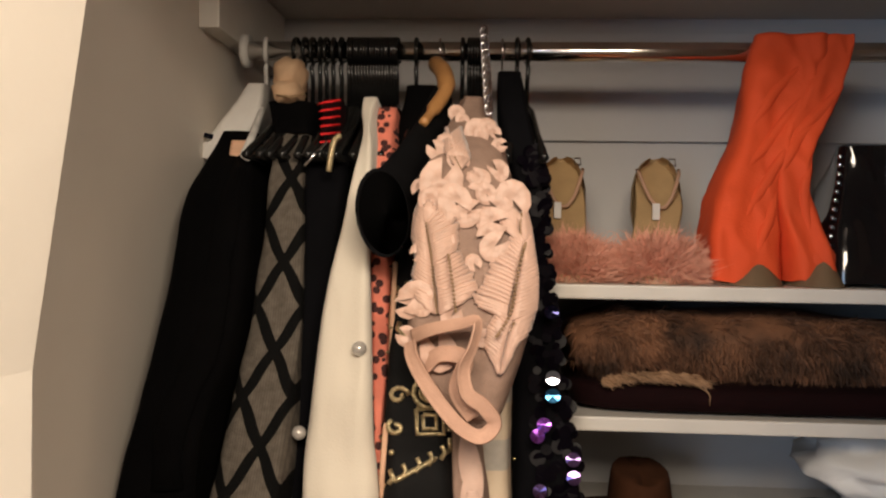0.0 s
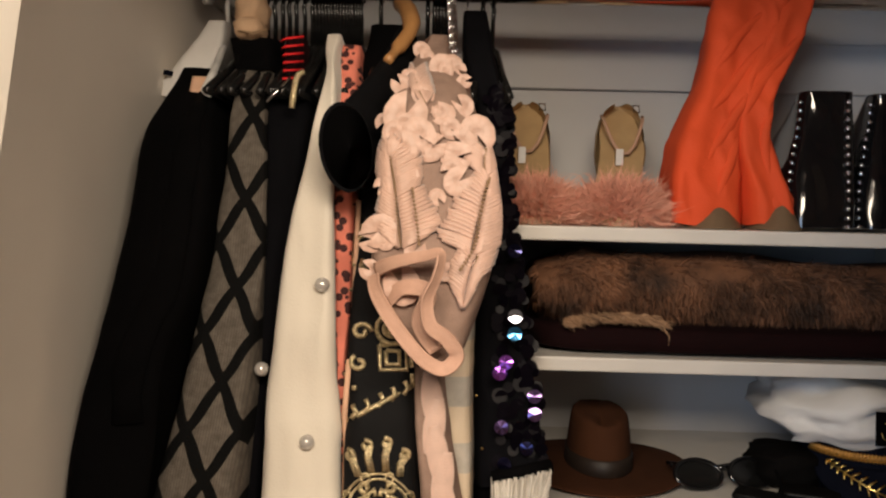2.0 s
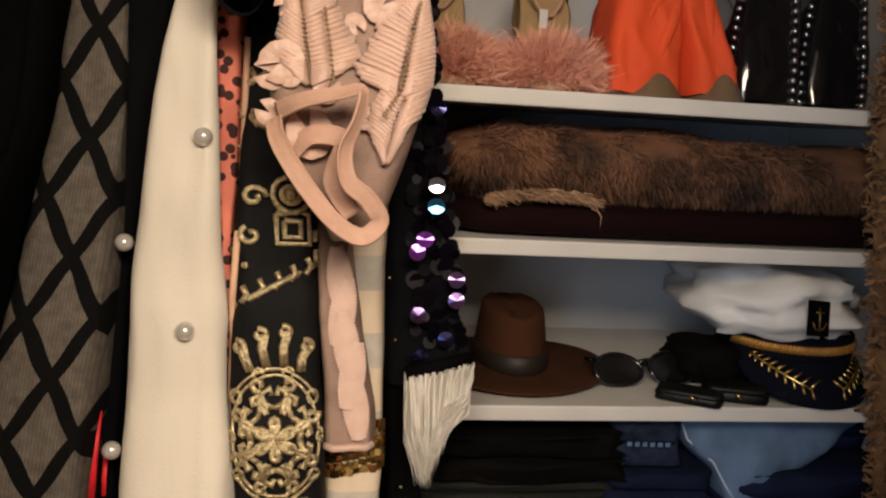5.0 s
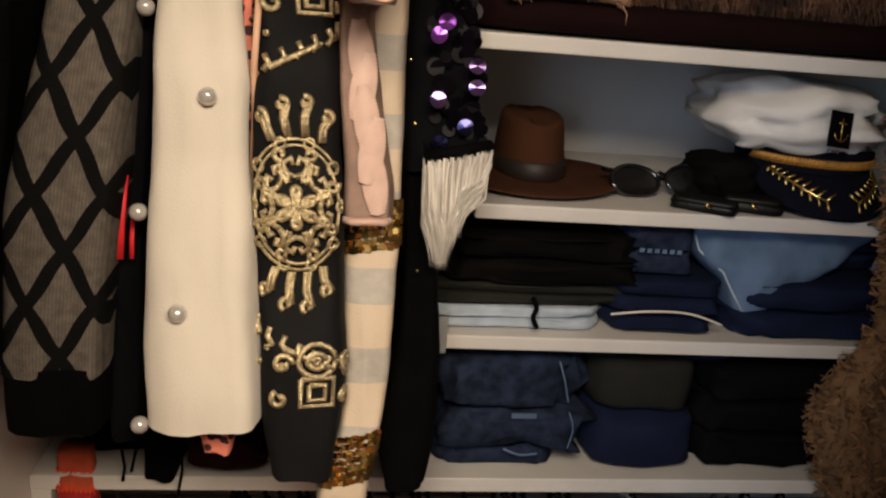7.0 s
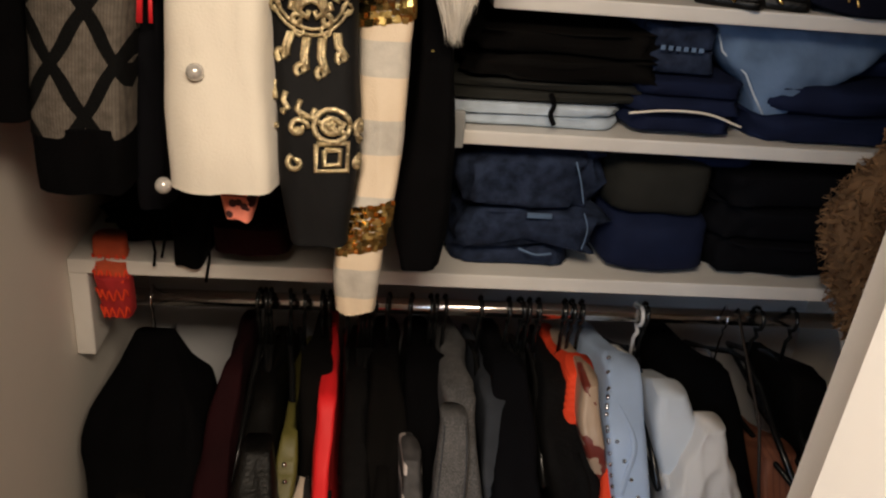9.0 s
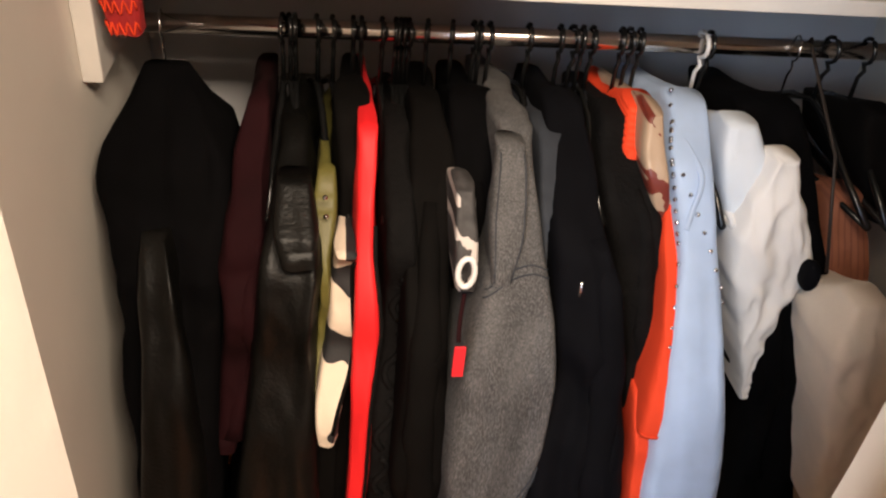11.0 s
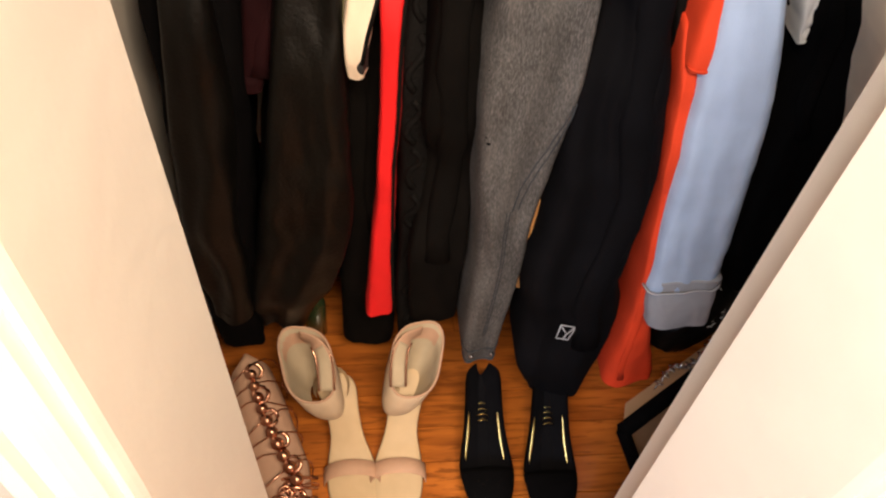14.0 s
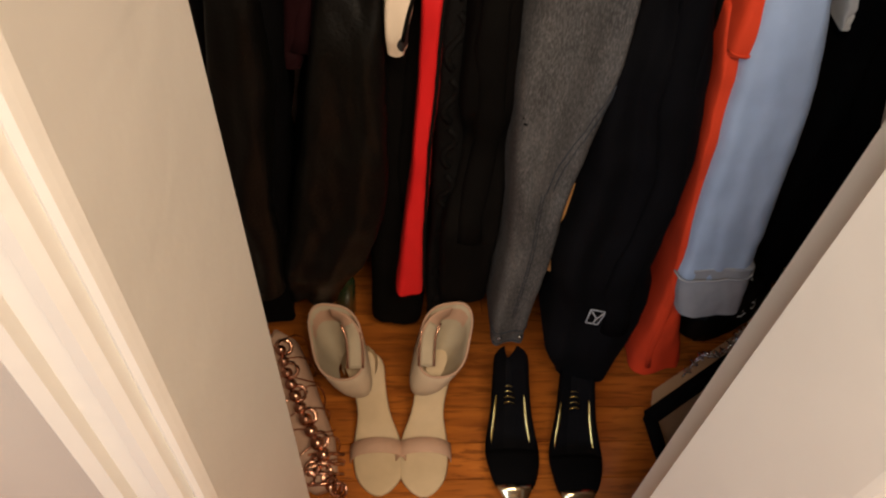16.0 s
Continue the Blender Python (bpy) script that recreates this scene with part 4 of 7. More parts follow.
pup, pup_c = garment("printed_blouse", "dark top with white and red printed strip and red tag", "top", [(0.882, 0.654, 0.676, -0.090), (0.869, 0.654, 0.676, -0.130), (0.843, 0.654, 0.677, -0.150), (0.823, 0.652, 0.677, -0.160), (0.798, 0.657, 0.675, -0.165)], M_MONO, back=0.05, folds=0.003, seed=33)
den, den_c = garment("denim_jacket", "grey acid-wash denim jacket with worn seams", "jacket", [(0.924, 0.703, 0.740, -0.040), (0.897, 0.698, 0.737, -0.090), (0.856, 0.700, 0.738, -0.130), (0.816, 0.698, 0.747, -0.165), (0.784, 0.682, 0.755, -0.190), (0.726, 0.664, 0.767, -0.212), (0.616, 0.657, 0.766, -0.226), (0.510, 0.661, 0.754, -0.232), (0.440, 0.665, 0.742, -0.237), (0.378, 0.668, 0.740, -0.238), (0.297, 0.670, 0.735, -0.240), (0.170, 0.671, 0.724, -0.240), (0.125, 0.676, 0.721, -0.240)], M_GREY, folds=0.006, seed=34)
garment("slate_jacket", "dark slate leather-look jacket", "jacket", [(0.898, 0.760, 0.786, 0.030), (0.881, 0.743, 0.767, -0.100), (0.785, 0.756, 0.778, -0.130), (0.727, 0.772, 0.783, -0.150), (0.627, 0.792, 0.802, -0.140)], M_SLATE, folds=0.003, seed=35)
suit, suit_c = garment("black_blazer", "black tailored blazer with a small sleeve patch", "blazer", [(0.914, 0.769, 0.805, 0.040), (0.880, 0.767, 0.806, -0.060), (0.871, 0.761, 0.808, -0.110), (0.819, 0.754, 0.812, -0.190), (0.801, 0.764, 0.827, -0.150), (0.765, 0.756, 0.826, -0.200), (0.669, 0.773, 0.850, -0.180), (0.638, 0.753, 0.851, -0.220), (0.477, 0.753, 0.874, -0.240), (0.302, 0.731, 0.857, -0.275), (0.263, 0.746, 0.882, -0.260), (0.169, 0.740, 0.866, -0.280), (0.088, 0.772, 0.849, -0.280)], M_BLACK2, folds=0.006, seed=36)
mesh_top_t, mesh_top_c = garment("mesh_top", "black open mesh sports top", "top", [(0.903, 0.835, 0.866, 0.040), (0.886, 0.823, 0.866, -0.020), (0.838, 0.825, 0.892, -0.080), (0.769, 0.841, 0.897, -0.110), (0.727, 0.846, 0.897, -0.150), (0.705, 0.854, 0.900, -0.130), (0.586, 0.874, 0.907, -0.170), (0.538, 0.884, 0.914, -0.150), (0.393, 0.904, 0.919, -0.180)], M_CROCHET, folds=0.004, seed=37)
garment("red_orange_top", "red-orange blouse with rounded collar", "blouse", [(0.914, 0.873, 0.900, 0.050), (0.912, 0.850, 0.896, 0.010), (0.893, 0.845, 0.877, -0.020), (0.864, 0.855, 0.878, -0.030)], M_ORANGE, back=0.2, seed=38)
garment("printed_scarf", "brown and cream printed silk blouse", "blouse", [(0.924, 0.876, 0.890, 0.000), (0.904, 0.859, 0.888, -0.050), (0.860, 0.870, 0.895, -0.070), (0.828, 0.884, 0.901, -0.070)], M_SCARF, back=0.2, seed=39)
orb, orb_c = garment("orange_blouse", "bright orange sleeveless top with rounded hem", "top", [(0.843, 0.893, 0.910, -0.060), (0.797, 0.889, 0.906, -0.120), (0.750, 0.882, 0.904, -0.165), (0.691, 0.876, 0.904, -0.190), (0.646, 0.871, 0.907, -0.204), (0.628, 0.870, 0.909, -0.206)], M_ORANGE, back=-0.10, folds=0.003, seed=40)
orange_dress_t, orange_dress_c = garment("orange_dress", "long orange dress with flared hem", "dress", [(0.660, 0.872, 0.892, -0.150), (0.629, 0.869, 0.888, -0.200), (0.518, 0.879, 0.897, -0.215), (0.424, 0.891, 0.911, -0.218), (0.313, 0.906, 0.928, -0.220), (0.180, 0.914, 0.945, -0.221), (0.110, 0.912, 0.962, -0.222), (0.062, 0.907, 0.976, -0.223), (0.019, 0.902, 0.988, -0.224), (0.006, 0.906, 0.990, -0.224)], M_ORANGE, folds=0.004, seed=41)
blu, blu_c = garment("denim_shirt", "light blue denim shirt with steel-studded yoke and turned cuff", "shirt", [(0.919, 0.918, 0.959, 0.070), (0.914, 0.899, 0.943, -0.030), (0.860, 0.896, 0.942, -0.080), (0.801, 0.898, 0.942, -0.130), (0.764, 0.893, 0.949, -0.165), (0.695, 0.888, 0.956, -0.205), (0.663, 0.887, 0.960, -0.215), (0.577, 0.885, 0.976, -0.228), (0.490, 0.891, 0.986, -0.232), (0.410, 0.898, 0.995, -0.234), (0.333, 0.903, 1.005, -0.235), (0.280, 0.908, 1.010, -0.236)], M_BLUE, folds=0.003, seed=42)
extra(blu, "cuff", [(0.302, 0.909, 1.007, -0.237), (0.274, 0.910, 1.011, -0.241), (0.220, 0.920, 1.016, -0.244), (0.202, 0.928, 1.019, -0.244)], M_CUFF, back=-0.1, seed=43, label="turned-up pale grey cuff")
wht, wht_c = garment("white_jacket", "creased white cotton jacket with black cuff", "jacket", [(0.897, 1.008, 1.028, -0.060), (0.870, 0.993, 1.036, -0.075), (0.846, 0.979, 1.046, -0.090), (0.803, 0.967, 1.070, -0.100), (0.771, 0.977, 1.069, -0.105), (0.737, 0.989, 1.057, -0.110), (0.693, 1.002, 1.041, -0.115), (0.646, 1.017, 1.035, -0.120), (0.601, 1.029, 1.040, -0.120)], M_WHITE, back=0.05, folds=0.003, seed=44, crumple=0.005)
extra(wht, "shoulder", [(0.918, 0.959, 0.986, -0.020), (0.906, 0.949, 1.000, -0.040), (0.880, 0.952, 1.015, -0.050), (0.839, 0.962, 1.014, -0.060), (0.797, 0.981, 1.010, -0.060)], M_WHITEB, back=0.1, seed=45, label="pale blue shoulder panel")
black_gown_t, black_gown_c = garment("black_gown", "long plain black dress behind the white jacket", "dress", [(0.914, 1.002, 1.064, 0.050), (0.901, 0.973, 1.073, 0.000), (0.874, 0.992, 1.072, -0.040), (0.769, 1.020, 1.089, -0.110), (0.738, 1.036, 1.117, -0.070), (0.632, 1.012, 1.135, -0.130), (0.580, 1.040, 1.164, -0.100), (0.460, 1.031, 1.175, -0.150), (0.290, 1.033, 1.149, -0.180), (0.234, 1.052, 1.239, -0.170), (0.195, 1.074, 1.171, -0.180)], M_BLACK, folds=0.006, seed=46)
rust, rust_c = garment("rust_blouse", "pleated rust brown blouse", "blouse", [(0.820, 1.131, 1.160, 0.000), (0.799, 1.104, 1.167, -0.040), (0.748, 1.114, 1.179, -0.060), (0.657, 1.140, 1.191, -0.080), (0.578, 1.171, 1.199, -0.080)], M_RUST, folds=0.004, back=0.15, seed=47)
garment("dark_blouse", "dark brown-black blouse at the rod end", "blouse", [(0.906, 1.165, 1.197, 0.040), (0.883, 1.146, 1.198, 0.000), (0.836, 1.157, 1.213, -0.010), (0.786, 1.181, 1.222, -0.020)], M_BLACKWARM, folds=0.004, back=0.2, seed=48)

# ---- trimmings of the upper garments ----
def joined_tubes(name, strokes, r, material, parent, n=5, label="", flat=1.0, kind=""):
    """Many short tubes in one mesh: the stitched lines of one motif."""
    verts, faces = [], []
    for s in strokes:
        me = tube_mesh(name, s, r, n, False, flat)
        k = len(verts)
        verts += [tuple(v.co) for v in me.vertices]
        faces += [tuple(k + i for i in p.vertices) for p in me.polygons]
        bpy.data.meshes.remove(me)
    ob = link(name, mesh(name, verts, faces), material, None, label)
    if kind:
        tagged(ob, kind=kind)
    return under(ob, parent)


def stroke(c, pts, out=0.0022):
    return [c.at_x(x, z, out) for x, z in pts]


def ring_pts(x, z, rx, rz, a0=0.0, a1=360.0, n=14):
    return [(x + rx * math.cos(radians(a)), z + rz * math.sin(radians(a))) for a in [a0 + (a1 - a0) * i / n for i in range(n + 1)]]


def curl(x, z, r, a0, turns, sx=1):
    return [(x + sx * r * (1 - 0.7 * i / 12) * math.cos(a0 + turns * 2 * math.pi * i / 12), z + r * (1 - 0.7 * i / 12) * math.sin(a0 + turns * 2 * math.pi * i / 12)) for i in range(13)]


def teardrop(x, z, ang, ln, w):
    """A closed leaf from its foot outwards at an angle in degrees."""
    c, d = math.cos(radians(ang)), math.sin(radians(ang))
    out = []
    for i in range(13):
        t = 2 * math.pi * i / 12
        l, q = ln * (0.5 - 0.5 * math.cos(t)), w * math.sin(t) * (0.35 + 0.65 * (0.5 - 0.5 * math.cos(t)))
        out.append((x + l * c - q * d, z + l * d + q * c))
    return out


def medallion(z):
    """The flower and scrolls inside the oval."""
    out = [ring_pts(0, z, 0.0022, 0.0024, n=8)]
    for j in range(6):
        out.append(teardrop(0.003 * math.cos(radians(60 * j + 30)), z + 0.003 * math.sin(radians(60 * j + 30)), 60 * j + 30, 0.0105, 0.0034))
        out.append(teardrop(0.004 * math.cos(radians(60 * j + 30)), z + 0.004 * math.sin(radians(60 * j + 30)), 60 * j + 30, 0.0060, 0.0012))
    for j in range(8):
        a = radians(45 * j)
        foot = (0.0150 * math.cos(a), z + 0.0195 * math.sin(a))
        for side in (-1, 1):
            b = a + side * 0.36
            out.append([foot, (0.0190 * math.cos(b), z + 0.0240 * math.sin(b)), (0.0225 * math.cos(b), z + 0.0300 * math.sin(b)), (0.0225 * math.cos(a + side * 0.12), z + 0.0320 * math.sin(a + side * 0.12)), (0.0195 * math.cos(a + side * 0.1), z + 0.0270 * math.sin(a + side * 0.1))])
        c = a + radians(22.5)
        out.append(curl(0.0255 * math.cos(c), z + 0.0365 * math.sin(c), 0.0046, c + 2.4, 1.0, 1 if j % 2 else -1))
    for j in range(8):
        c = radians(45 * j + 22.5)
        out.append(teardrop(0.0135 * math.cos(c), z + 0.0175 * math.sin(c), 45 * j + 22.5, 0.0095, 0.0024))
    return [[(x * 1.12, z + (zz - z) * 1.14) for x, zz in line] for line in out]


def oval(z):
    out = [ring_pts(0, z, 0.0315, 0.0455, n=40), ring_pts(0, z, 0.0350, 0.0500, 35, 145, 16), ring_pts(0, z, 0.0350, 0.0500, 215, 325, 16)]
    for j in range(10):
        a = radians(36 * j)
        out.append(ring_pts(0.0335 * math.cos(a), z + 0.0485 * math.sin(a), 0.0038, 0.0046, n=8))
    return out


def plume(z, up):
    """Comma-shaped plumes fanned over the end of the oval."""
    out = []
    for j, (x, ln) in enumerate(((-0.017, 0.020), (-0.006, 0.027), (0.006, 0.029), (0.018, 0.021))):
        lean = 0.35 * x
        drop = up * 14 * x * x
        stem = [(x, z - drop), (x + lean * 0.4 - 0.002, z - drop + up * ln * 0.5), (x + lean, z - drop + up * ln * 0.9)]
        out += [stem, [(p[0] + 0.0026, p[1]) for p in stem], curl(x + lean - 0.0016, z - drop + up * ln * 0.88, 0.0050, 1.2 * up, 0.95, -1)]
    return out


def sprig(z, side):
    out = [[(-side * 0.038, z - 0.022), (-side * 0.015, z - 0.010), (side * 0.012, z + 0.004), (side * 0.034, z + 0.012)]]
    for i in range(7):
        t = i / 6
        x, zz = -side * 0.034 + side * 0.066 * t, z - 0.020 + 0.031 * t
        out.append([(x, zz), (x + side * 0.004, zz + 0.006), (x + side * 0.001, zz + 0.012)])
    return out


def cartouche(z):
    return [ring_pts(0.012, z + 0.022, 0.014, 0.013), ring_pts(0.012, z + 0.022, 0.007, 0.006), ring_pts(0.012, z + 0.022, 0.002, 0.002),
            [(0.0, z + 0.008), (0.024, z + 0.008), (0.024, z - 0.014), (0.0, z - 0.014), (0.0, z + 0.008)],
            [(0.006, z + 0.003), (0.018, z + 0.003), (0.018, z - 0.009), (0.006, z - 0.009), (0.006, z + 0.003)],
            curl(-0.014, z + 0.02, 0.008, 0, 1.1), curl(0.034, z + 0.02, 0.007, 3, 1.1, -1), curl(-0.016, z - 0.008, 0.007, 2, 1.0), curl(0.034, z - 0.01, 0.006, 1, 1.0)]


zm = 1.388
for name_, shapes in (("medallion", medallion(zm)), ("oval", oval(zm)), ("plume", plume(zm + 0.052, 1)), ("plume", plume(zm - 0.052, -1)),
                      ("sprig", sprig(1.501, 1)), ("sprig", sprig(1.279 , -1)),
                      ("cartouche", cartouche(1.543)), ("cartouche", cartouche(1.251)),
                      ("sprig", sprig(1.614, -1)), ("sprig", sprig(1.656, 1))):
    joined_tubes(name_, [stroke(gold_c, s) for s in shapes], 0.0015 if name_ == "oval" else 0.0026, M_GOLD, gold, label="gold sequin embroidery", flat=0.6, kind="stuff")
dots = [stroke(gold_c, ring_pts(x, zm + z, 0.0012, 0.0012, n=5)) for x, z in ((-0.03, 0.11), (-0.02, 0.125), (-0.033, 0.135), (-0.026, -0.105), (-0.015, -0.118), (-0.034, -0.12), (-0.03, 0.21), (-0.024, 0.235), (-0.034, 0.25))]
joined_tubes("dot", dots, 0.0019, M_GOLD, gold, label="gold sequin dots", kind="stuff")


# lace dress: ribbed scallops sewn on, beaded lines, waistband rope
def shell_mesh(name, r, ribs, material):
    verts, faces = [(0, 0, 0.001)], []
    n = ribs * 4
    for ring in range(1, 5):
        t = ring / 4
        for i in range(n + 1):
            a = radians(-160 + 320 * i / n)
            rr = r * t * (1 + 0.04 * math.cos(i / n * ribs * 2 * math.pi) * t * 0.4)
            z = 0.0008 + 0.0028 * math.sin(t * math.pi * 0.8) + 0.00025 * math.cos(i / n * ribs * 2 * math.pi) * t
            verts.append((rr * math.sin(a) * 0.9, rr * math.cos(a), z))
    w = n + 1
    for i in range(n):
        faces.append((0, 1 + i + 1, 1 + i))
    for ring in range(3):
        for i in range(n):
            a = 1 + ring * w + i
            faces.append((a, a + 1, a + w + 1, a + w))
    me = mesh(name, verts, faces)
    me.polygons.foreach_set("use_smooth", [True] * len(me.polygons))
    me.materials.append(material)
    return me


def leaf_mesh(name, length, width, ribs, material):
    """A long ribbed satin-stitch leaf."""
    verts, faces = [], []
    for i in range(ribs * 2 + 1):
        t = i / (ribs * 2)
        w = width * (0.25 + math.sin(math.pi * (0.12 + 0.8 * t)) * 0.85) + (0.0018 if i % 2 else 0)
        z = 0.0035 + (0.0028 if i % 2 else 0)
        for s in (-1, -0.5, 0, 0.5, 1):
            verts.append((s * w, (t - 0.5) * length + 0.12 * abs(s) * width, z * (1 - 0.75 * s * s) + (-0.0012 if s == 0 else 0)))
    for i in range(ribs * 2):
        for s in range(4):
            a = i * 5 + s
            faces.append((a, a + 1, a + 6, a + 5))
    me = mesh(name, verts, faces)
    me.polygons.foreach_set("use_smooth", [True] * len(me.polygons))
    me.materials.append(material)
    return me


shell_a = shell_mesh("scallop", 0.017, 9, M_PINK)
shell_b = shell_mesh("scallop", 0.012, 7, M_PINK)
leaf_a = leaf_mesh("satin_leaf", 0.070, 0.0115, 19, M_SATIN)
rnd = random.Random(11)
ztop, zlow = lace_c.rows[0][0] - 0.02, lace_c.rows[-1][0]


def on_lace(x, z, out=0.004):
    xl, xr, _ = lace_c.row(z)
    return lace_c.at_x(x - (xl + xr) / 2, z, out)


def ribbed_leaf(rows, n):
    """A satin-stitch leaf: rows of (left, spine, right) places down its length, filled with close ribs."""
    rows = [[(p[0], p[2]) for p in r] for r in rows]
    ribs = []
    for i in range(n):
        t = i / (n - 1) * (len(rows) - 1)
        k = min(int(t), len(rows) - 2)
        f = t - k
        l, m, r = (Vector(rows[k][j]).lerp(Vector(rows[k + 1][j]), f) for j in range(3))
        for e in (m + (l - m) * 1.3, m + (r - m) * 1.3):
            wob = rnd.uniform(0.9, 1.04)
            pts = []
            for q in range(5):
                p = m.lerp(e, 0.06 + (q / 4) * wob * 0.94)
                pts.append(on_lace(p.x, p.y + 0.011 * (q / 4), 0.0035 + 0.0025 * math.sin(math.pi * (0.15 + 0.8 * q / 4))))
            ribs.append(pts)
    joined_tubes("satin_leaf", ribs, 0.0022, M_PINK, lace, n=6, label="ribbed satin-stitch leaf")
    return rows


leaves = (
    (((0.564, -0.190, 1.729), (0.567, -0.190, 1.729), (0.569, -0.190, 1.729)), ((0.554, -0.190, 1.714), (0.569, -0.190, 1.714), (0.583, -0.190, 1.715)), ((0.553, -0.190, 1.700), (0.571, -0.190, 1.700), (0.586, -0.190, 1.701)), ((0.562, -0.190, 1.688), (0.572, -0.190, 1.689), (0.584, -0.190, 1.689)), ((0.561, -0.190, 1.672), (0.573, -0.190, 1.672), (0.591, -0.190, 1.673)), ((0.560, -0.190, 1.655), (0.575, -0.190, 1.656), (0.599, -0.190, 1.656)), ((0.567, -0.190, 1.645), (0.576, -0.190, 1.645), (0.592, -0.190, 1.645))),
    (((0.631, -0.190, 1.704), (0.638, -0.190, 1.704), (0.643, -0.190, 1.704)), ((0.621, -0.190, 1.687), (0.636, -0.190, 1.688), (0.648, -0.190, 1.688)), ((0.615, -0.190, 1.668), (0.634, -0.190, 1.669), (0.652, -0.190, 1.669)), ((0.609, -0.190, 1.649), (0.632, -0.190, 1.650), (0.652, -0.190, 1.651)), ((0.613, -0.190, 1.640), (0.631, -0.190, 1.641), (0.650, -0.190, 1.641))),
    (((0.623, -0.190, 1.638), (0.636, -0.190, 1.638), (0.648, -0.190, 1.638)), ((0.616, -0.190, 1.621), (0.631, -0.190, 1.622), (0.644, -0.190, 1.622)), ((0.615, -0.190, 1.607), (0.627, -0.190, 1.607), (0.636, -0.190, 1.608)), ((0.620, -0.190, 1.595), (0.624, -0.190, 1.595), (0.630, -0.190, 1.595))),
    (((0.623, -0.190, 1.726), (0.632, -0.190, 1.729), (0.638, -0.190, 1.726)), ((0.621, -0.190, 1.716), (0.632, -0.190, 1.717), (0.643, -0.190, 1.716)), ((0.623, -0.190, 1.707), (0.634, -0.190, 1.706), (0.644, -0.190, 1.708))),
    (((0.574, -0.120, 1.799), (0.579, -0.120, 1.799), (0.584, -0.120, 1.799)), ((0.578, -0.150, 1.780), (0.585, -0.150, 1.780), (0.591, -0.150, 1.780)), ((0.584, -0.160, 1.768), (0.589, -0.160, 1.768), (0.594, -0.160, 1.768))),
)
for rows in leaves:
    got = ribbed_leaf(rows, 4 + 5 * (len(rows) - 1))
    spine = spline([on_lace(r[1][0], r[1][1], 0.006) for r in got], 6)
    joined_tubes("beading", [[p, p + np.array((0.0012, 0, 0.0012))] for p in spine], 0.0011, M_TANTRIM, lace, label="fine dark beaded line")
for p, k, spin in (((0.578, -0.170, 1.756), 1.5, 160), ((0.587, -0.180, 1.739), 1.15, 40), ((0.577, -0.180, 1.728), 1.0, 200), ((0.594, -0.190, 1.728), 0.9, 120), ((0.626, -0.180, 1.742), 1.25, 20), ((0.598, -0.120, 1.806), 0.9, 0), ((0.616, -0.180, 1.735), 0.9, 250), ((0.613, -0.190, 1.722), 1.0, 90), ((0.615, -0.190, 1.701), 1.0, 130), ((0.610, -0.190, 1.711), 0.8, 300), ((0.608, -0.180, 1.746), 0.8, 40), ((0.600, -0.170, 1.761), 0.7, 220), ((0.561, -0.200, 1.658), 1.1, 300), ((0.555, -0.200, 1.651), 0.9, 270), ((0.554, -0.200, 1.625), 0.8, 240), ((0.576, -0.190, 1.613), 1.25, 200), ((0.611, -0.120, 1.806), 0.7, 60), ((0.559, -0.170, 1.751), 0.7, 330), ((0.616, -0.130, 1.793), 0.6, 100)):
    at = on_lace(p[0], p[2], 0.004)
    disc_piece("scallop", shell_a if k > 0.85 else shell_b, M_PINK, lace, at, (rnd.uniform(-0.08, 0.15), -1, rnd.uniform(0, 0.1)), spin, k * 0.82 if k > 0.85 else k * 1.05)
for pts in ([(0.578, -0.195, 1.693), (0.582, -0.198, 1.670), (0.585, -0.200, 1.647)], [(0.641, -0.180, 1.701), (0.635, -0.190, 1.676), (0.631, -0.195, 1.648), (0.619, -0.200, 1.627)]):
    line = spline(pts, 8)
    joined_tubes("beading", [[p, p + np.array((0.0014, 0, 0.0014))] for p in line], 0.0013, M_TANTRIM, lace, label="fine dark beaded line")
band = [(0.550, -0.200, 1.626), (0.567, -0.215, 1.634), (0.592, -0.220, 1.640), (0.604, -0.220, 1.642), (0.601, -0.225, 1.623), (0.594, -0.225, 1.605), (0.597, -0.225, 1.585), (0.610, -0.220, 1.574), (0.619, -0.215, 1.559), (0.608, -0.215, 1.548), (0.591, -0.215, 1.556), (0.573, -0.215, 1.576), (0.558, -0.210, 1.597), (0.550, -0.205, 1.612), (0.549, -0.200, 1.622)]
ribbon("waistband", spline(band, 6), 0.0125, M_BAND, lace, "folded pink elastic waistband", roll=lambda t: 0.75 * math.sin(7 * t) + 0.3)
for i in range(24):
    z = ztop + (zlow + 0.08 - ztop) * (i + 0.5) / 24
    disc_piece("scallop", shell_b, M_PINK, lace, lace_c.front((-0.55, -0.1, 0.5, 0.2, -0.35)[i % 5] + rnd.uniform(-0.12, 0.12), z, 0.002), (rnd.uniform(-0.3, 0.3), -1, rnd.uniform(0, 0.3)), rnd.uniform(0, 360), rnd.uniform(0.6, 0.95))
ribbon("waistband", spline([(0.561, -0.195, 1.600), (0.573, -0.200, 1.612), (0.594, -0.205, 1.609), (0.588, -0.205, 1.583), (0.602, -0.205, 1.561)], 6), 0.014, M_BAND, lace, "folded pink elastic waistband", roll=lambda t: 0.8 - 1.2 * t)
for i in range(5):
    z = slv_c.rows[0][0] - 0.055 - i * 0.024
    disc_piece("satin_leaf", leaf_a, M_PINK, slv, slv_c.front(0.15, z, 0.003), (0.1, -1, 0.1), 8 * (-1) ** i, 0.75)
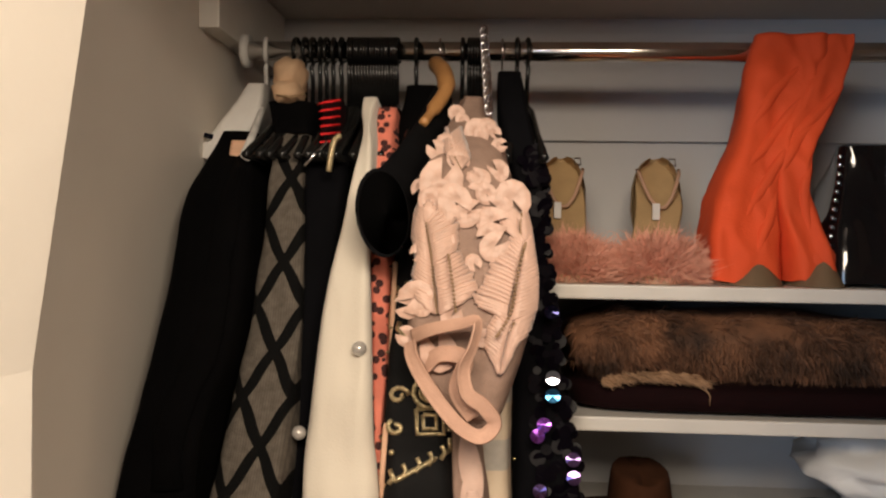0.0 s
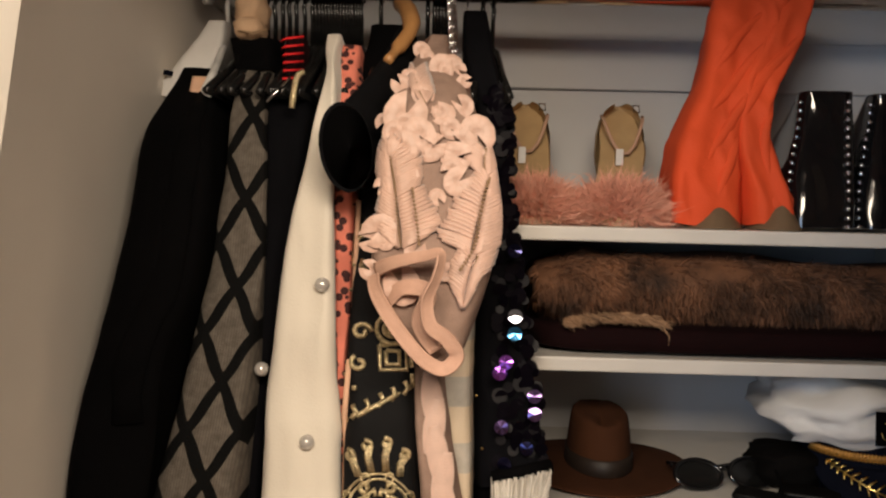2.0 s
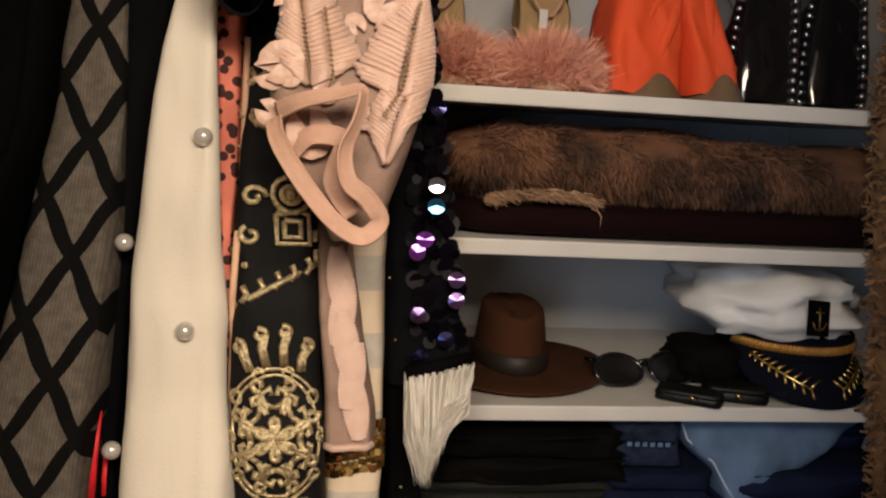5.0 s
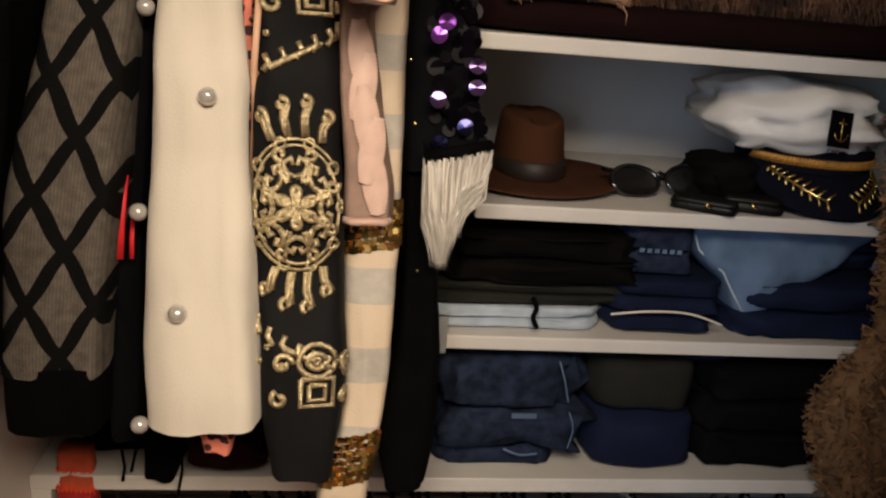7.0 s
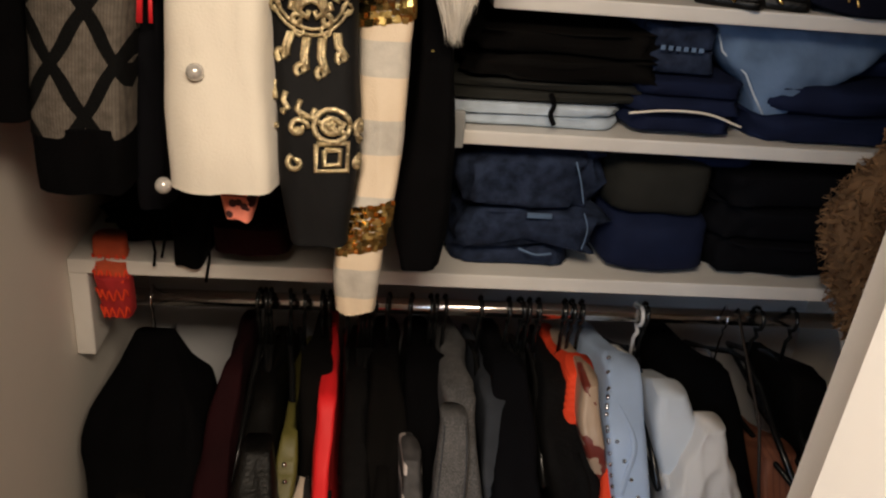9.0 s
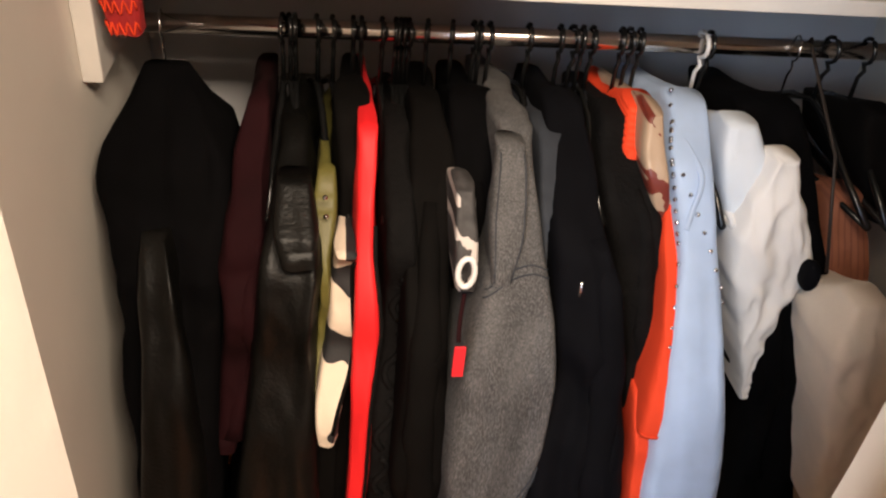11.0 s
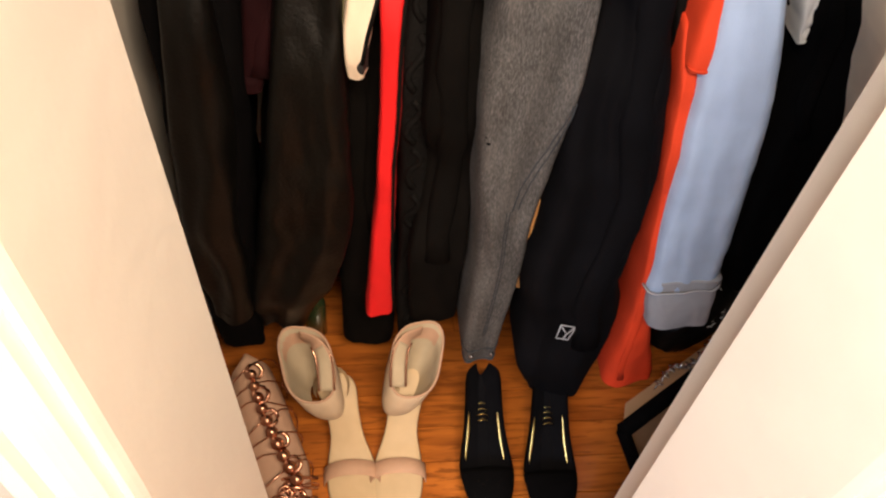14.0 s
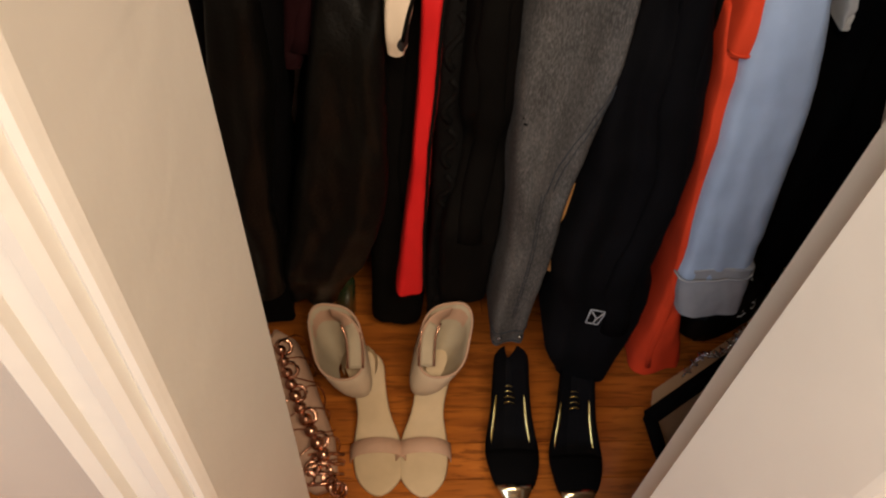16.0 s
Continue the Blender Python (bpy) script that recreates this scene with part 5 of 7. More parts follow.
tube("hem_beads", [slv_c.front(u, slv_c.rows[-1][0] + 0.002, 0.002) for u in (-0.9, -0.5, 0, 0.5, 0.9)], 0.003, M_PINK, slv, label="beaded scalloped hem")

# gown: bands of square gold sequins
for k, (zc, hgt) in enumerate(((1.363, 0.040), (1.180, 0.042))):
    verts, faces = [], []
    for i in range(112):
        u, dz = -0.80 + 1.6 * (i % 16) / 15 + rnd.gauss(0, 0.015), (i // 16 / 6 - 0.5) * hgt * 0.85 + rnd.gauss(0, 0.0006)
        p = hose_c.front(u, zc + dz + 0.006 * u, 0.002)
        s, tilt = rnd.uniform(0.0021, 0.0027), rnd.uniform(-0.35, 0.35)
        a = Vector((s, 0.5 * s * u + s * tilt, 0))
        b = Vector((0, s * rnd.uniform(-0.4, 0.4), s * 1.15))
        q = len(verts)
        verts += [p - a - b, p + a - b, p + a + b, p - a + b]
        faces.append((q, q + 1, q + 2, q + 3))
    under(tagged(link("sequin_band", mesh("sequin_band", verts, faces), M_GOLDBRIGHT, None, "band of square gold sequins", smooth=False), kind="stuff"), hose)

# sequin dress: overlapping black paillettes with a few that shine in colours
verts, faces = [], []
for i in range(170):
    z = rnd.uniform(seq_c.rows[-1][0], seq_c.rows[2][0])
    p = Vector(seq_c.point(rnd.uniform(0.66, 1.02), z)) + Vector((0.003, -0.004, 0))
    nrm = Vector((rnd.uniform(-0.2, 0.7), -1, rnd.uniform(-0.4, 0.5))).normalized()
    e1 = nrm.cross(Vector((0, 0, 1))).normalized()
    e2 = e1.cross(nrm)
    r, q = rnd.uniform(0.004, 0.0085), len(verts)
    verts += [p + (e1 * math.cos(a) + e2 * math.sin(a)) * r for a in [2 * math.pi * k / 10 for k in range(10)]]
    faces.append(tuple(range(q, q + 10)))
under(tagged(link("paillette_cover", mesh("paillette_cover", verts, faces), M_PAIL, None, "shiny black paillettes", smooth=False), kind="stuff"), seq)
discs = []
for m in M_IRID:
    disc = mesh("sequin", [(0, 0, 0.0009)] + [(0.0070 * math.cos(2 * math.pi * k / 16), 0.0070 * math.sin(2 * math.pi * k / 16), 0.0005 * math.cos(4 * math.pi * k / 16)) for k in range(16)], [(0, 1 + k, 1 + (k + 1) % 16) for k in range(16)])
    disc.materials.append(m)
    discs.append(disc)
for p, tilt, k in (((0.675, -0.075, 1.574), 0.5, 0), ((0.675, -0.078, 1.557), 0.45, 1), ((0.667, -0.080, 1.529), 0.25, 2), ((0.661, -0.080, 1.518), 0.1, 2), ((0.664, -0.085, 1.466), 0.1, 3), ((0.696, -0.075, 1.495), 0.3, 3), ((0.697, -0.075, 1.477), 0.2, 3), ((0.673, -0.070, 1.637), 0.3, 4), ((0.690, -0.075, 1.443), 0.1, 4), ((0.668, -0.085, 1.430), -0.1, 4)):
    disc_piece("iridescent_sequin", discs[k], M_IRID[k], seq, p, (-0.25 + tilt * 0.4, -1, tilt), 0, 1.0)
for p in ((0.639, -0.085, 1.497), (0.657, -0.085, 1.316), (0.646, -0.085, 1.445)):
    disc_piece("stud", ball_mesh("stud", 0.0016, M_GOLDBRIGHT, 8, 6), M_GOLDBRIGHT, blk, p)

# white hair tassel
a0, a1, tip = Vector((0.656, -0.085, 1.404)), Vector((0.714, -0.075, 1.415)), Vector((0.678, -0.100, 1.324))
tas = empty("hair_tassel", a0, "long white hair tassel hanging from a black garment", "tassel")
roots = []
for i in range(2400):
    t = rnd.random()
    r0 = a0.lerp(a1, t) + Vector((0, rnd.uniform(-0.012, 0.012), rnd.uniform(-0.004, 0.012)))
    end = tip + Vector(((t - 0.45) * 0.016 + rnd.gauss(0, 0.0025), rnd.uniform(-0.012, 0.01), rnd.uniform(0.0, 0.03) + 0.06 * max(0, t - 0.3)))
    roots.append((r0, end, (0.010 * (t - 0.5) + rnd.gauss(0, 0.0015), -0.004, -0.004)))
blades("hair", roots, M_TAIL, tas, 0.0008, kind="stuff")
tube("binding", [a0 + Vector((0, 0, 0.012)), (a0 + a1) / 2 + Vector((0, -0.004, 0.013)), a1 + Vector((0, 0, 0.012))], 0.007, M_BLACK, tas, label="black bound top")

# chain strap over the rod
chain = empty("chain_strap", (0.58, 0.0, 1.95), "polished silver chain strap hanging from the rod", "chain")
lk = tube_mesh("chain_link", [(0.0042 * math.cos(a), 0, 0.0062 * math.sin(a)) for a in [2 * math.pi * k / 12 for k in range(12)]], 0.0011, 6, True)
lk.polygons.foreach_set("use_smooth", [True] * len(lk.polygons))
lk.materials.append(M_STUD)
ca, cb = Vector((0.601, 0.060, 1.938)), Vector((0.609, -0.060, 1.829))
for i in range(22):
    o = new("chain_link", lk)
    o.parent = chain
    o.matrix_basis = Matrix.Translation(ca.lerp(cb, i / 21) - chain.location) @ pose(0, 0, 0, 12, 0, 90 * (i % 2) + 20)

# black tube sleeve with an open cuff
slvb = empty("coat_sleeve", (0.535, -0.020, 1.805), "black felt coat sleeve ending in a wide open cuff", "sleeve")
path = spline([(0.555, 0.060, 1.858), (0.545, 0.000, 1.813), (0.535, -0.070, 1.772), (0.523, -0.130, 1.737), (0.517, -0.150, 1.729)], 5)
tips = [0.019, 0.022, 0.027, 0.032, 0.0355]
rads = [np.interp(i / (len(path) - 1) * 4, range(5), tips) for i in range(len(path))]
rings = []
for p, r in list(zip(path, rads)) + [(path[-1] + np.array((0.001, 0.004, 0)), rads[-1] * 0.93), (path[-3], rads[-1] * 0.8), (path[-5], rads[-1] * 0.6)]:
    rings.append([(p[0] + 0.62 * r * math.cos(a) - 0.1 * r * math.sin(a), p[1] + 0.35 * r * math.cos(a), p[2] + 1.12 * r * math.sin(a)) for a in [2 * math.pi * k / 24 for k in range(24)]])
loft("sleeve_tube", rings[:-2], M_FELTB, slvb, cap=False)
# the inside in a deeper black: shade of the opening put into its colour
loft("sleeve_lining", rings[-3:], M_BLACK, slvb, "inside of the sleeve, coloured black as in deep shade")

# shaped hangers in wood and padding
wood = empty("wooden_hanger", (0.551, 0.060, 1.877), "curved varnished wooden hanger", "hanger")
tube("arm", spline([(0.545, 0.100, 1.909), (0.556, 0.060, 1.892), (0.561, 0.030, 1.868), (0.550, 0.000, 1.842), (0.542, -0.030, 1.824)], 5), [0.010] * 10 + [0.008] * 6 + [0.005] * 5, M_HANGWOOD, wood, n=12)
pad = empty("padded_hanger", (0.382, 0.060, 1.881), "beige fabric padded hanger", "hanger")
blob("padding", (0.385, 0.050, 1.884), (0.0175, 0.03, 0.021), M_WRAP, pad, power=0.8, bump=0.2)
blob("padding", (0.386, 0.040, 1.863), (0.016, 0.03, 0.014), M_WRAP, pad, power=0.8, bump=0.2, seed=2)
tube("tie", [(0.379, 0.012, 1.858), (0.395, 0.006, 1.855), (0.410, 0.012, 1.860)], 0.0012, M_TANTRIM, pad)
zips = empty("metal_zip", (0.454, -0.050, 1.789), "twisted steel zip and gold cord on a black jacket", "zip")
tube("zip_tape", spline([(0.424, -0.050, 1.777), (0.434, -0.050, 1.788), (0.445, -0.040, 1.803)], 5), 0.0016, M_STUD, zips)
tube("cord", spline([(0.460, -0.050, 1.808), (0.455, -0.055, 1.802), (0.453, -0.060, 1.787), (0.451, -0.060, 1.771)], 5), 0.0032, M_GOLD, zips)
for k in range(6):
    zz = 1.848 - 0.0085 * k
    tube("stripe", [(0.424 + 0.002 * k, 0.012 - 0.004 * k, zz), (0.437, -0.022 - 0.003 * k, zz - 0.003), (0.452, -0.008, zz + 0.002)], 0.0014, M_RED, mr, n=6, label="bright red knitted stripe")
tube("chest_mark", [(0.288, 0.045, 1.818), (0.298, 0.045, 1.816)], 0.0028, M_NAVYFELT, mr, flat=0.3)

# ---- shelf one: slippers, orange boots, black boots ----
def slipper(x, heel_x, label):
    ob = empty("fur_slipper", (x, 0.06, S[0]), label, "slipper", "slippers")
    rows = [(0.020, S[0] + 0.006, 0.006, x), (0.03, S[0] + 0.006, 0.026, x), (0.06, S[0] + 0.007, 0.033, x), (0.10, S[0] + 0.018, 0.031, x), (0.14, S[0] + 0.045, 0.027, (x + heel_x) / 2), (0.18, S[0] + 0.085, 0.029, heel_x), (0.208, S[0] + 0.116, 0.026, heel_x), (0.226, S[0] + 0.138, 0.017, heel_x), (0.232, S[0] + 0.146, 0.004, heel_x)]
    rows = spline(rows, 3)
    loft("insole", [[(r[3] + r[2] * math.cos(a), r[0] + 0.002 * math.sin(a), r[1] + 0.0045 * math.sin(a) + 0.004 * math.cos(a) ** 2) for a in [2 * math.pi * k / 14 for k in range(14)]] for r in rows], M_GUM, ob, "tan leather insole")
    loft("heel_cup", [[(heel_x + r * math.cos(radians(a)), 0.206 + 0.028 * math.sin(radians(a)), z) for a in range(-15, 196, 15)] for z, r in ((S[0] + 0.060, 0.028), (S[0] + 0.085, 0.032), (S[0] + 0.112, 0.031), (S[0] + 0.130, 0.027), (S[0] + 0.143, 0.020), (S[0] + 0.150, 0.012), (S[0] + 0.152, 0.006))], M_GUM, ob, cap=False, closed=False)
    loft("sole", [[(x + r * math.cos(a), 0.075 + 0.058 * math.sin(a), z) for a in [2 * math.pi * k / 20 for k in range(20)]] for z, r in ((S[0] + 0.0003, 0.030), (S[0] + 0.001, 0.033), (S[0] + 0.006, 0.033))], M_NUDE, ob)
    tube("heel", [(heel_x, 0.225, S[0] + 0.0005), (heel_x, 0.222, S[0] + 0.05), (heel_x, 0.218, S[0] + 0.11)], [0.005, 0.006, 0.018], M_NUDE, ob)
    tube("ankle_strap", [(heel_x + 0.026 * math.cos(radians(a)), 0.195 - 0.028 * math.sin(radians(a)), S[0] + 0.136 - 0.05 * math.sin(radians(a)) ** 2) for a in range(0, 181, 20)], 0.0022, M_NUDE, ob, flat=0.5)
    disc_piece("buckle", tube_mesh("buckle", [(0.006 * math.cos(a), 0.006 * math.sin(a), 0) for a in [0.8 + 1.5708 * k for k in range(4)]], 0.0012, 6, True), M_STUD, ob, (heel_x + 0.02, 0.205, S[0] + 0.146), (0.4, -1, 0.2)).data.materials.append(M_STUD)
    bevelled("size_label", (heel_x - 0.012, 0.158, S[0] + 0.072), (heel_x - 0.003, 0.162, S[0] + 0.092), M_WHITEPL, 0.0004, ob, "small printed white label")
    roots = []
    for i in range(9000):
        a, b = rnd.uniform(0, math.pi), rnd.uniform(0, math.pi)
        d = Vector((math.cos(a), -math.sin(a) * math.sin(b), math.sin(a) * abs(math.cos(b)) * 0.9 + 0.05))
        r0 = Vector((x, 0.055, S[0] + 0.008)) + Vector((d.x * 0.036, d.y * 0.030, d.z * 0.030))
        ln = rnd.uniform(0.004, 0.026)
        roots.append((r0, r0 + d * ln + Vector((rnd.gauss(0, 0.009), rnd.gauss(0, 0.005) - 0.003, rnd.gauss(0, 0.008))), (rnd.gauss(0, 0.005), 0, rnd.gauss(0, 0.005))))
    roots = [(a, Vector((b.x, b.y, max(b.z, S[0] + 0.002))), c) for a, b, c in roots]
    blades("feather_trim", roots, M_FURP, ob, 0.0005, "fluffy pink feather trim", kind="stuff")
    blob("vamp", (x, 0.06, S[0] + 0.017), (0.035, 0.03, 0.017), M_FURP, ob, power=0.9, bump=0.25)
    return ob


slipper(0.700, 0.701, "high heeled mule with pink feather trim")
slipper(0.795, 0.821, "high heeled mule with pink feather trim")

bo, bo_c = garment("sock_boot", "tall orange knitted sock boot draped over the rod", "boot", [(1.946, 0.914, 0.998, 0.106), (1.937, 0.908, 0.998, 0.098), (1.913, 0.899, 0.989, 0.090), (1.874, 0.896, 0.968, 0.080), (1.821, 0.889, 0.947, 0.065), (1.776, 0.863, 0.929, 0.050), (1.739, 0.849, 0.927, 0.040), (1.697, 0.847, 0.929, 0.030), (1.665, 0.850, 0.932, 0.030)], M_BOOT, back=0.15, folds=0.005, seed=51, group="orange boots", wave=14, crumple=0.0025)
bp_, bp_c = garment("sock_boot", "tall orange knitted sock boot draped over the rod", "boot", [(1.946, 0.987, 1.028, 0.108), (1.938, 0.983, 1.027, 0.100), (1.914, 0.975, 1.019, 0.092), (1.875, 0.959, 1.007, 0.085), (1.823, 0.932, 0.977, 0.070), (1.778, 0.924, 0.958, 0.060), (1.741, 0.926, 0.972, 0.050), (1.698, 0.929, 0.987, 0.035), (1.667, 0.934, 0.995, 0.035)], M_BOOT, back=0.15, folds=0.005, seed=52, group="orange boots", wave=14, crumple=0.0025)
for th, c, runs in ((bo, bo_c, ((0.7, 0.25, -0.5, 0.60), (0.85, 0.42, -0.2, 0.80), (0.3, 0.12, -0.7, 0.42), (0.8, 0.62, 0.1, 0.92))), (bp_, bp_c, ((0.8, 0.2, -0.5, 0.5), (0.3, 0.35, -0.7, 0.62), (0.9, 0.5, 0.0, 0.85)))):
    zt, zb = max(c.rows[0][0], c.rows[-1][0]), min(c.rows[0][0], c.rows[-1][0])
    for u0, f0, u1, f1 in runs:
        tube("fold", [c.front(u0 + (u1 - u0) * i / 10, zt + (zb - zt) * (f0 + (f1 - f0) * i / 10), -0.002) for i in range(11)], [0.001 + 0.0055 * math.sin(math.pi * i / 10) for i in range(11)], M_BOOT, th, n=10, flat=0.7)
for th, p, w in ((bo, (0.896, 0.020, 1.673), 0.034), (bp_, (0.967, 0.030, 1.672), 0.027)):
    caps = []
    for f in (0.0, 0.04, 0.2, 0.4, 0.6, 0.8, 0.94, 1.0):
        hw, dy = w * 1.02 * (1 - f) ** 0.75 + 0.0015, 0.010 + 0.030 * f
        caps.append([(p[0] + 0.004 * f + hw * math.cos(a), dy + 0.048 * (1 - 0.5 * f) + (0.046 * (1 - 0.5 * f)) * math.sin(a), S[0] + 0.0006 + 0.040 * f) for a in [2 * math.pi * k / 24 for k in range(24)]])
    loft("toe_cap", caps, M_TOE, th, "pointed taupe suede toe cap")
    blob("foot", (p[0], 0.082, S[0] + 0.028), (w * 1.08, 0.05, 0.0275), M_BOOT, th, power=1.0, bump=0.05)
for k, (dx, lab) in enumerate(((0, "glossy black rubber ankle boot with steel beads"), (0.082, "glossy black rubber ankle boot with steel beads"))):
    rows = [(a + (0), b + dx, c + dx, d + 0.01 * k) for a, b, c, d in [(1.815, 0.997, 1.054, 0.060), (1.807, 0.995, 1.055, 0.058), (1.806, 1.001, 1.054, 0.062), (1.760, 0.989, 1.054, 0.050), (1.705, 0.978, 1.052, 0.035), (1.675, 0.976, 1.052, 0.030), (1.664, 0.978, 1.051, 0.030)]]
    bb, bb_c = garment("ankle_boot", lab, "boot", rows, M_PATENT, back=0.17, folds=0.001, seed=53, group="black boots")
    bead = ball_mesh("bead", 0.0031, M_STUD, 8, 6)
    for side in (-1, 1):
        for i in range(15):
            z = rows[0][0] - 0.012 - 0.0098 * i
            disc_piece("bead", bead, M_STUD, bb, bb_c.front(0.93 * side, z, 0.002) if side < 0 else bb_c.front(0.45, z, 0.002))

# ---- shelf two: brown fur over a dark folded cloth ----
stole = empty("fur_stole", (0.7, 0.1, S[1] + 0.03), "brown fur stole folded lengthwise on dark cloth", "stole")
fz, fy = S[1] + 0.072, 0.115
core = []
for i in range(33):
    t = i / 32
    x = 0.705 + 0.500 * t
    hgt = (0.044 - 0.012 * t) * min(1, 0.45 + 5 * t, 0.5 + 8 * (1 - t))
    core.append([(x + 0.004 * math.sin(a), fy + 0.098 * math.cos(a) * (1 + 0.03 * math.sin(9 * t)), fz - 0.006 * t + hgt * math.sin(a) + 0.004 * math.sin(14 * t + a)) for a in [2 * math.pi * k / 20 for k in range(20)]])
loft("pelt", core, M_FURB, stole)
roots = []
for i in range(15000):
    t, a = rnd.random(), rnd.uniform(math.pi * 0.62, math.pi * 1.42)
    x = 0.705 + 0.500 * t
    hgt = (0.044 - 0.012 * t) * min(1, 0.45 + 5 * t, 0.5 + 8 * (1 - t))
    r0 = Vector((x, fy + 0.097 * math.cos(a), fz - 0.006 * t + hgt * math.sin(a)))
    lie = noise.noise(Vector((x * 26, a * 2.5, 3.0)))
    d = Vector((0.8 * lie + rnd.gauss(0.15, 0.3), math.cos(a) * 0.25 - 0.1, math.sin(a) * 0.3 - 0.6 + 0.5 * lie + rnd.gauss(0, 0.18))).normalized()
    roots.append((r0, r0 + d * rnd.uniform(0.010, 0.019), (0, -0.002, 0.002)))
blades("fur", roots, M_FURB, stole, 0.0007, kind="stuff")
roots = []
ea, eb = Vector((0.732, 0.010, 1.555)), Vector((0.838, 0.008, 1.556))
for i in range(900):
    t = rnd.random()
    r0 = ea.lerp(eb, t) + Vector((0, rnd.uniform(0, 0.010), 0.009 * math.sin(math.pi * t) ** 0.6 + rnd.gauss(0, 0.0022)))
    roots.append((r0, r0 + Vector((rnd.gauss(0.010, 0.003), -0.003, rnd.gauss(-0.004, 0.0018))), (0, -0.002, 0.001)))
roots.append((eb, eb + Vector((0.006, -0.004, -0.022)), (0.004, 0, 0)))
blades("pale_edge", roots, M_FURL, stole, 0.0006, "paler tan fur along the edge", kind="stuff")
mcl = empty("folded_cloth", (0.95, 0.15, S[1]), "dark maroon cloth folded flat beneath the fur", "cloth")
M_WINE = mat("wine_black_velvet", (0.010, 0.002, 0.0025), 0.9, scale=30, dark=0.7, spec=0.12)
blob("fold", (0.952, 0.165, S[1] + 0.0175), (0.256, 0.152, 0.0172), M_WINE, mcl, power=0.35, bump=0.03, n=32)

# ---- shelf three: hats, purses ----
hat = empty("fedora", (0.785, 0.13, S[2]), "brown felt wide-brimmed hat with dark ribbon", "hat")
hx, hy = 0.796, 0.135
loft("brim", [[(hx + rx * math.cos(a), hy + rx * 1.05 * math.sin(a), S[2] + z + 0.004 * math.cos(2 * a) * (rx / 0.117) ** 2) for a in [2 * math.pi * k / 40 for k in range(40)]] for rx, z in ((0.036, 0.008), (0.08, 0.0045), (0.106, 0.0075), (0.1085, 0.0095), (0.106, 0.0105), (0.08, 0.0085), (0.035, 0.013))], M_FELT, hat)
loft("crown", [[(hx + r * math.cos(a), hy + (r * 1.45 + 0.006) * math.sin(a), S[2] + z + 0.003 * math.sin(a) - (0.009 * max(0, 1 - abs(math.cos(a)) * 2.0) if z > 0.073 else 0)) for a in [2 * math.pi * k / 40 for k in range(40)]] for r, z in ((0.0400, 0.010), (0.0385, 0.030), (0.0362, 0.052), (0.0345, 0.066), (0.0330, 0.0725), (0.0300, 0.0755), (0.017, 0.0735), (0.003, 0.0725))], M_FELT, hat)
loft("ribbon", [[(hx + r * math.cos(a), hy + (r * 1.45 + 0.006) * math.sin(a), S[2] + z) for a in [2 * math.pi * k / 40 for k in range(40)]] for r, z in ((0.0402, 0.011), (0.0412, 0.012), (0.0400, 0.029), (0.0388, 0.030))], M_RIBBON, hat, "dark brown grosgrain ribbon")

cap_ = empty("captain_cap", (1.065, 0.10, S[2]), "white and navy captain's cap with gold braid", "cap")
cx, cy = 1.103, 0.106
loft("band", [[(cx + r * math.cos(a), cy + r * 1.05 * math.sin(a), S[2] + z) for a in [2 * math.pi * k / 40 for k in range(40)]] for r, z in ((0.064, 0.001), (0.069, 0.004), (0.070, 0.03), (0.073, 0.064), (0.066, 0.068))], M_NAVYFELT, cap_, "navy felt band")
top = blob("crown", (cx - 0.026, cy + 0.014, S[2] + 0.096), (0.090, 0.106, 0.040), M_WHITE, cap_, "soft white cotton crown", n=36, rings=20, power=0.82, bump=0.28, seed=3)
vis = []
for i in range(25):
    a = radians(200 + 140 * i / 24)
    out = math.sin(math.pi * i / 24) ** 0.6
    row = []
    for s in range(7):
        t = s / 6
        r = 0.069 + 0.032 * out * t
        row.append((cx + r * math.cos(a), cy + r * 1.05 * math.sin(a), S[2] + 0.044 - 0.040 * out * t ** 1.3))
    row += [(p[0], p[1], p[2] - 0.003) for p in reversed(row)]
    vis.append(row)
loft("visor", vis, M_NAVYFELT, cap_, "navy felt visor")
rope = [(cx + 0.0725 * math.cos(radians(a)), cy + 0.0760 * math.sin(radians(a)), S[2] + 0.054) for a in range(195, 346, 3)]
joined_tubes("braid", [[Vector(p) + Vector((0, 0, -0.004)), Vector(q) + Vector((0, -0.002, 0.004))] for p, q in zip(rope, rope[1:])], 0.0026, M_BRAID, cap_, n=6, label="twisted gold braid cord", kind="stuff")


def on_visor(u, v):
    """u: -1..1 across the visor, v: 0..1 from the band outwards."""
    a = radians(270 + 62 * u)
    out = max(0.0, math.sin(math.pi * (a - radians(200)) / radians(140))) ** 0.6
    r = 0.069 + 0.032 * out * v
    return Vector((cx + r * math.cos(a), cy + r * 1.05 * math.sin(a), S[2] + 0.0455 - 0.040 * out * v ** 1.3)) + Vector((0, -0.001, 0.001))


for side in (-1, 1):
    strokes = [[on_visor(side * (0.92 - 0.75 * i / 8), 0.25 + 0.5 * (i / 8)) for i in range(9)]]
    for i in range(9):
        u, v = side * (0.9 - 0.72 * i / 8), 0.25 + 0.48 * (i / 8)
        strokes += [[on_visor(u, v), on_visor(u - side * 0.10, v - 0.16)], [on_visor(u, v), on_visor(u - side * 0.02, v + 0.2)]]
    joined_tubes("leaf_spray", strokes, 0.0017, M_GOLDBRIGHT, cap_, n=5, label="gold embroidered laurel spray")
pa = Vector((1.080, 0.000, 1.452))
pa = Vector((pa.x, 0.004, pa.z))
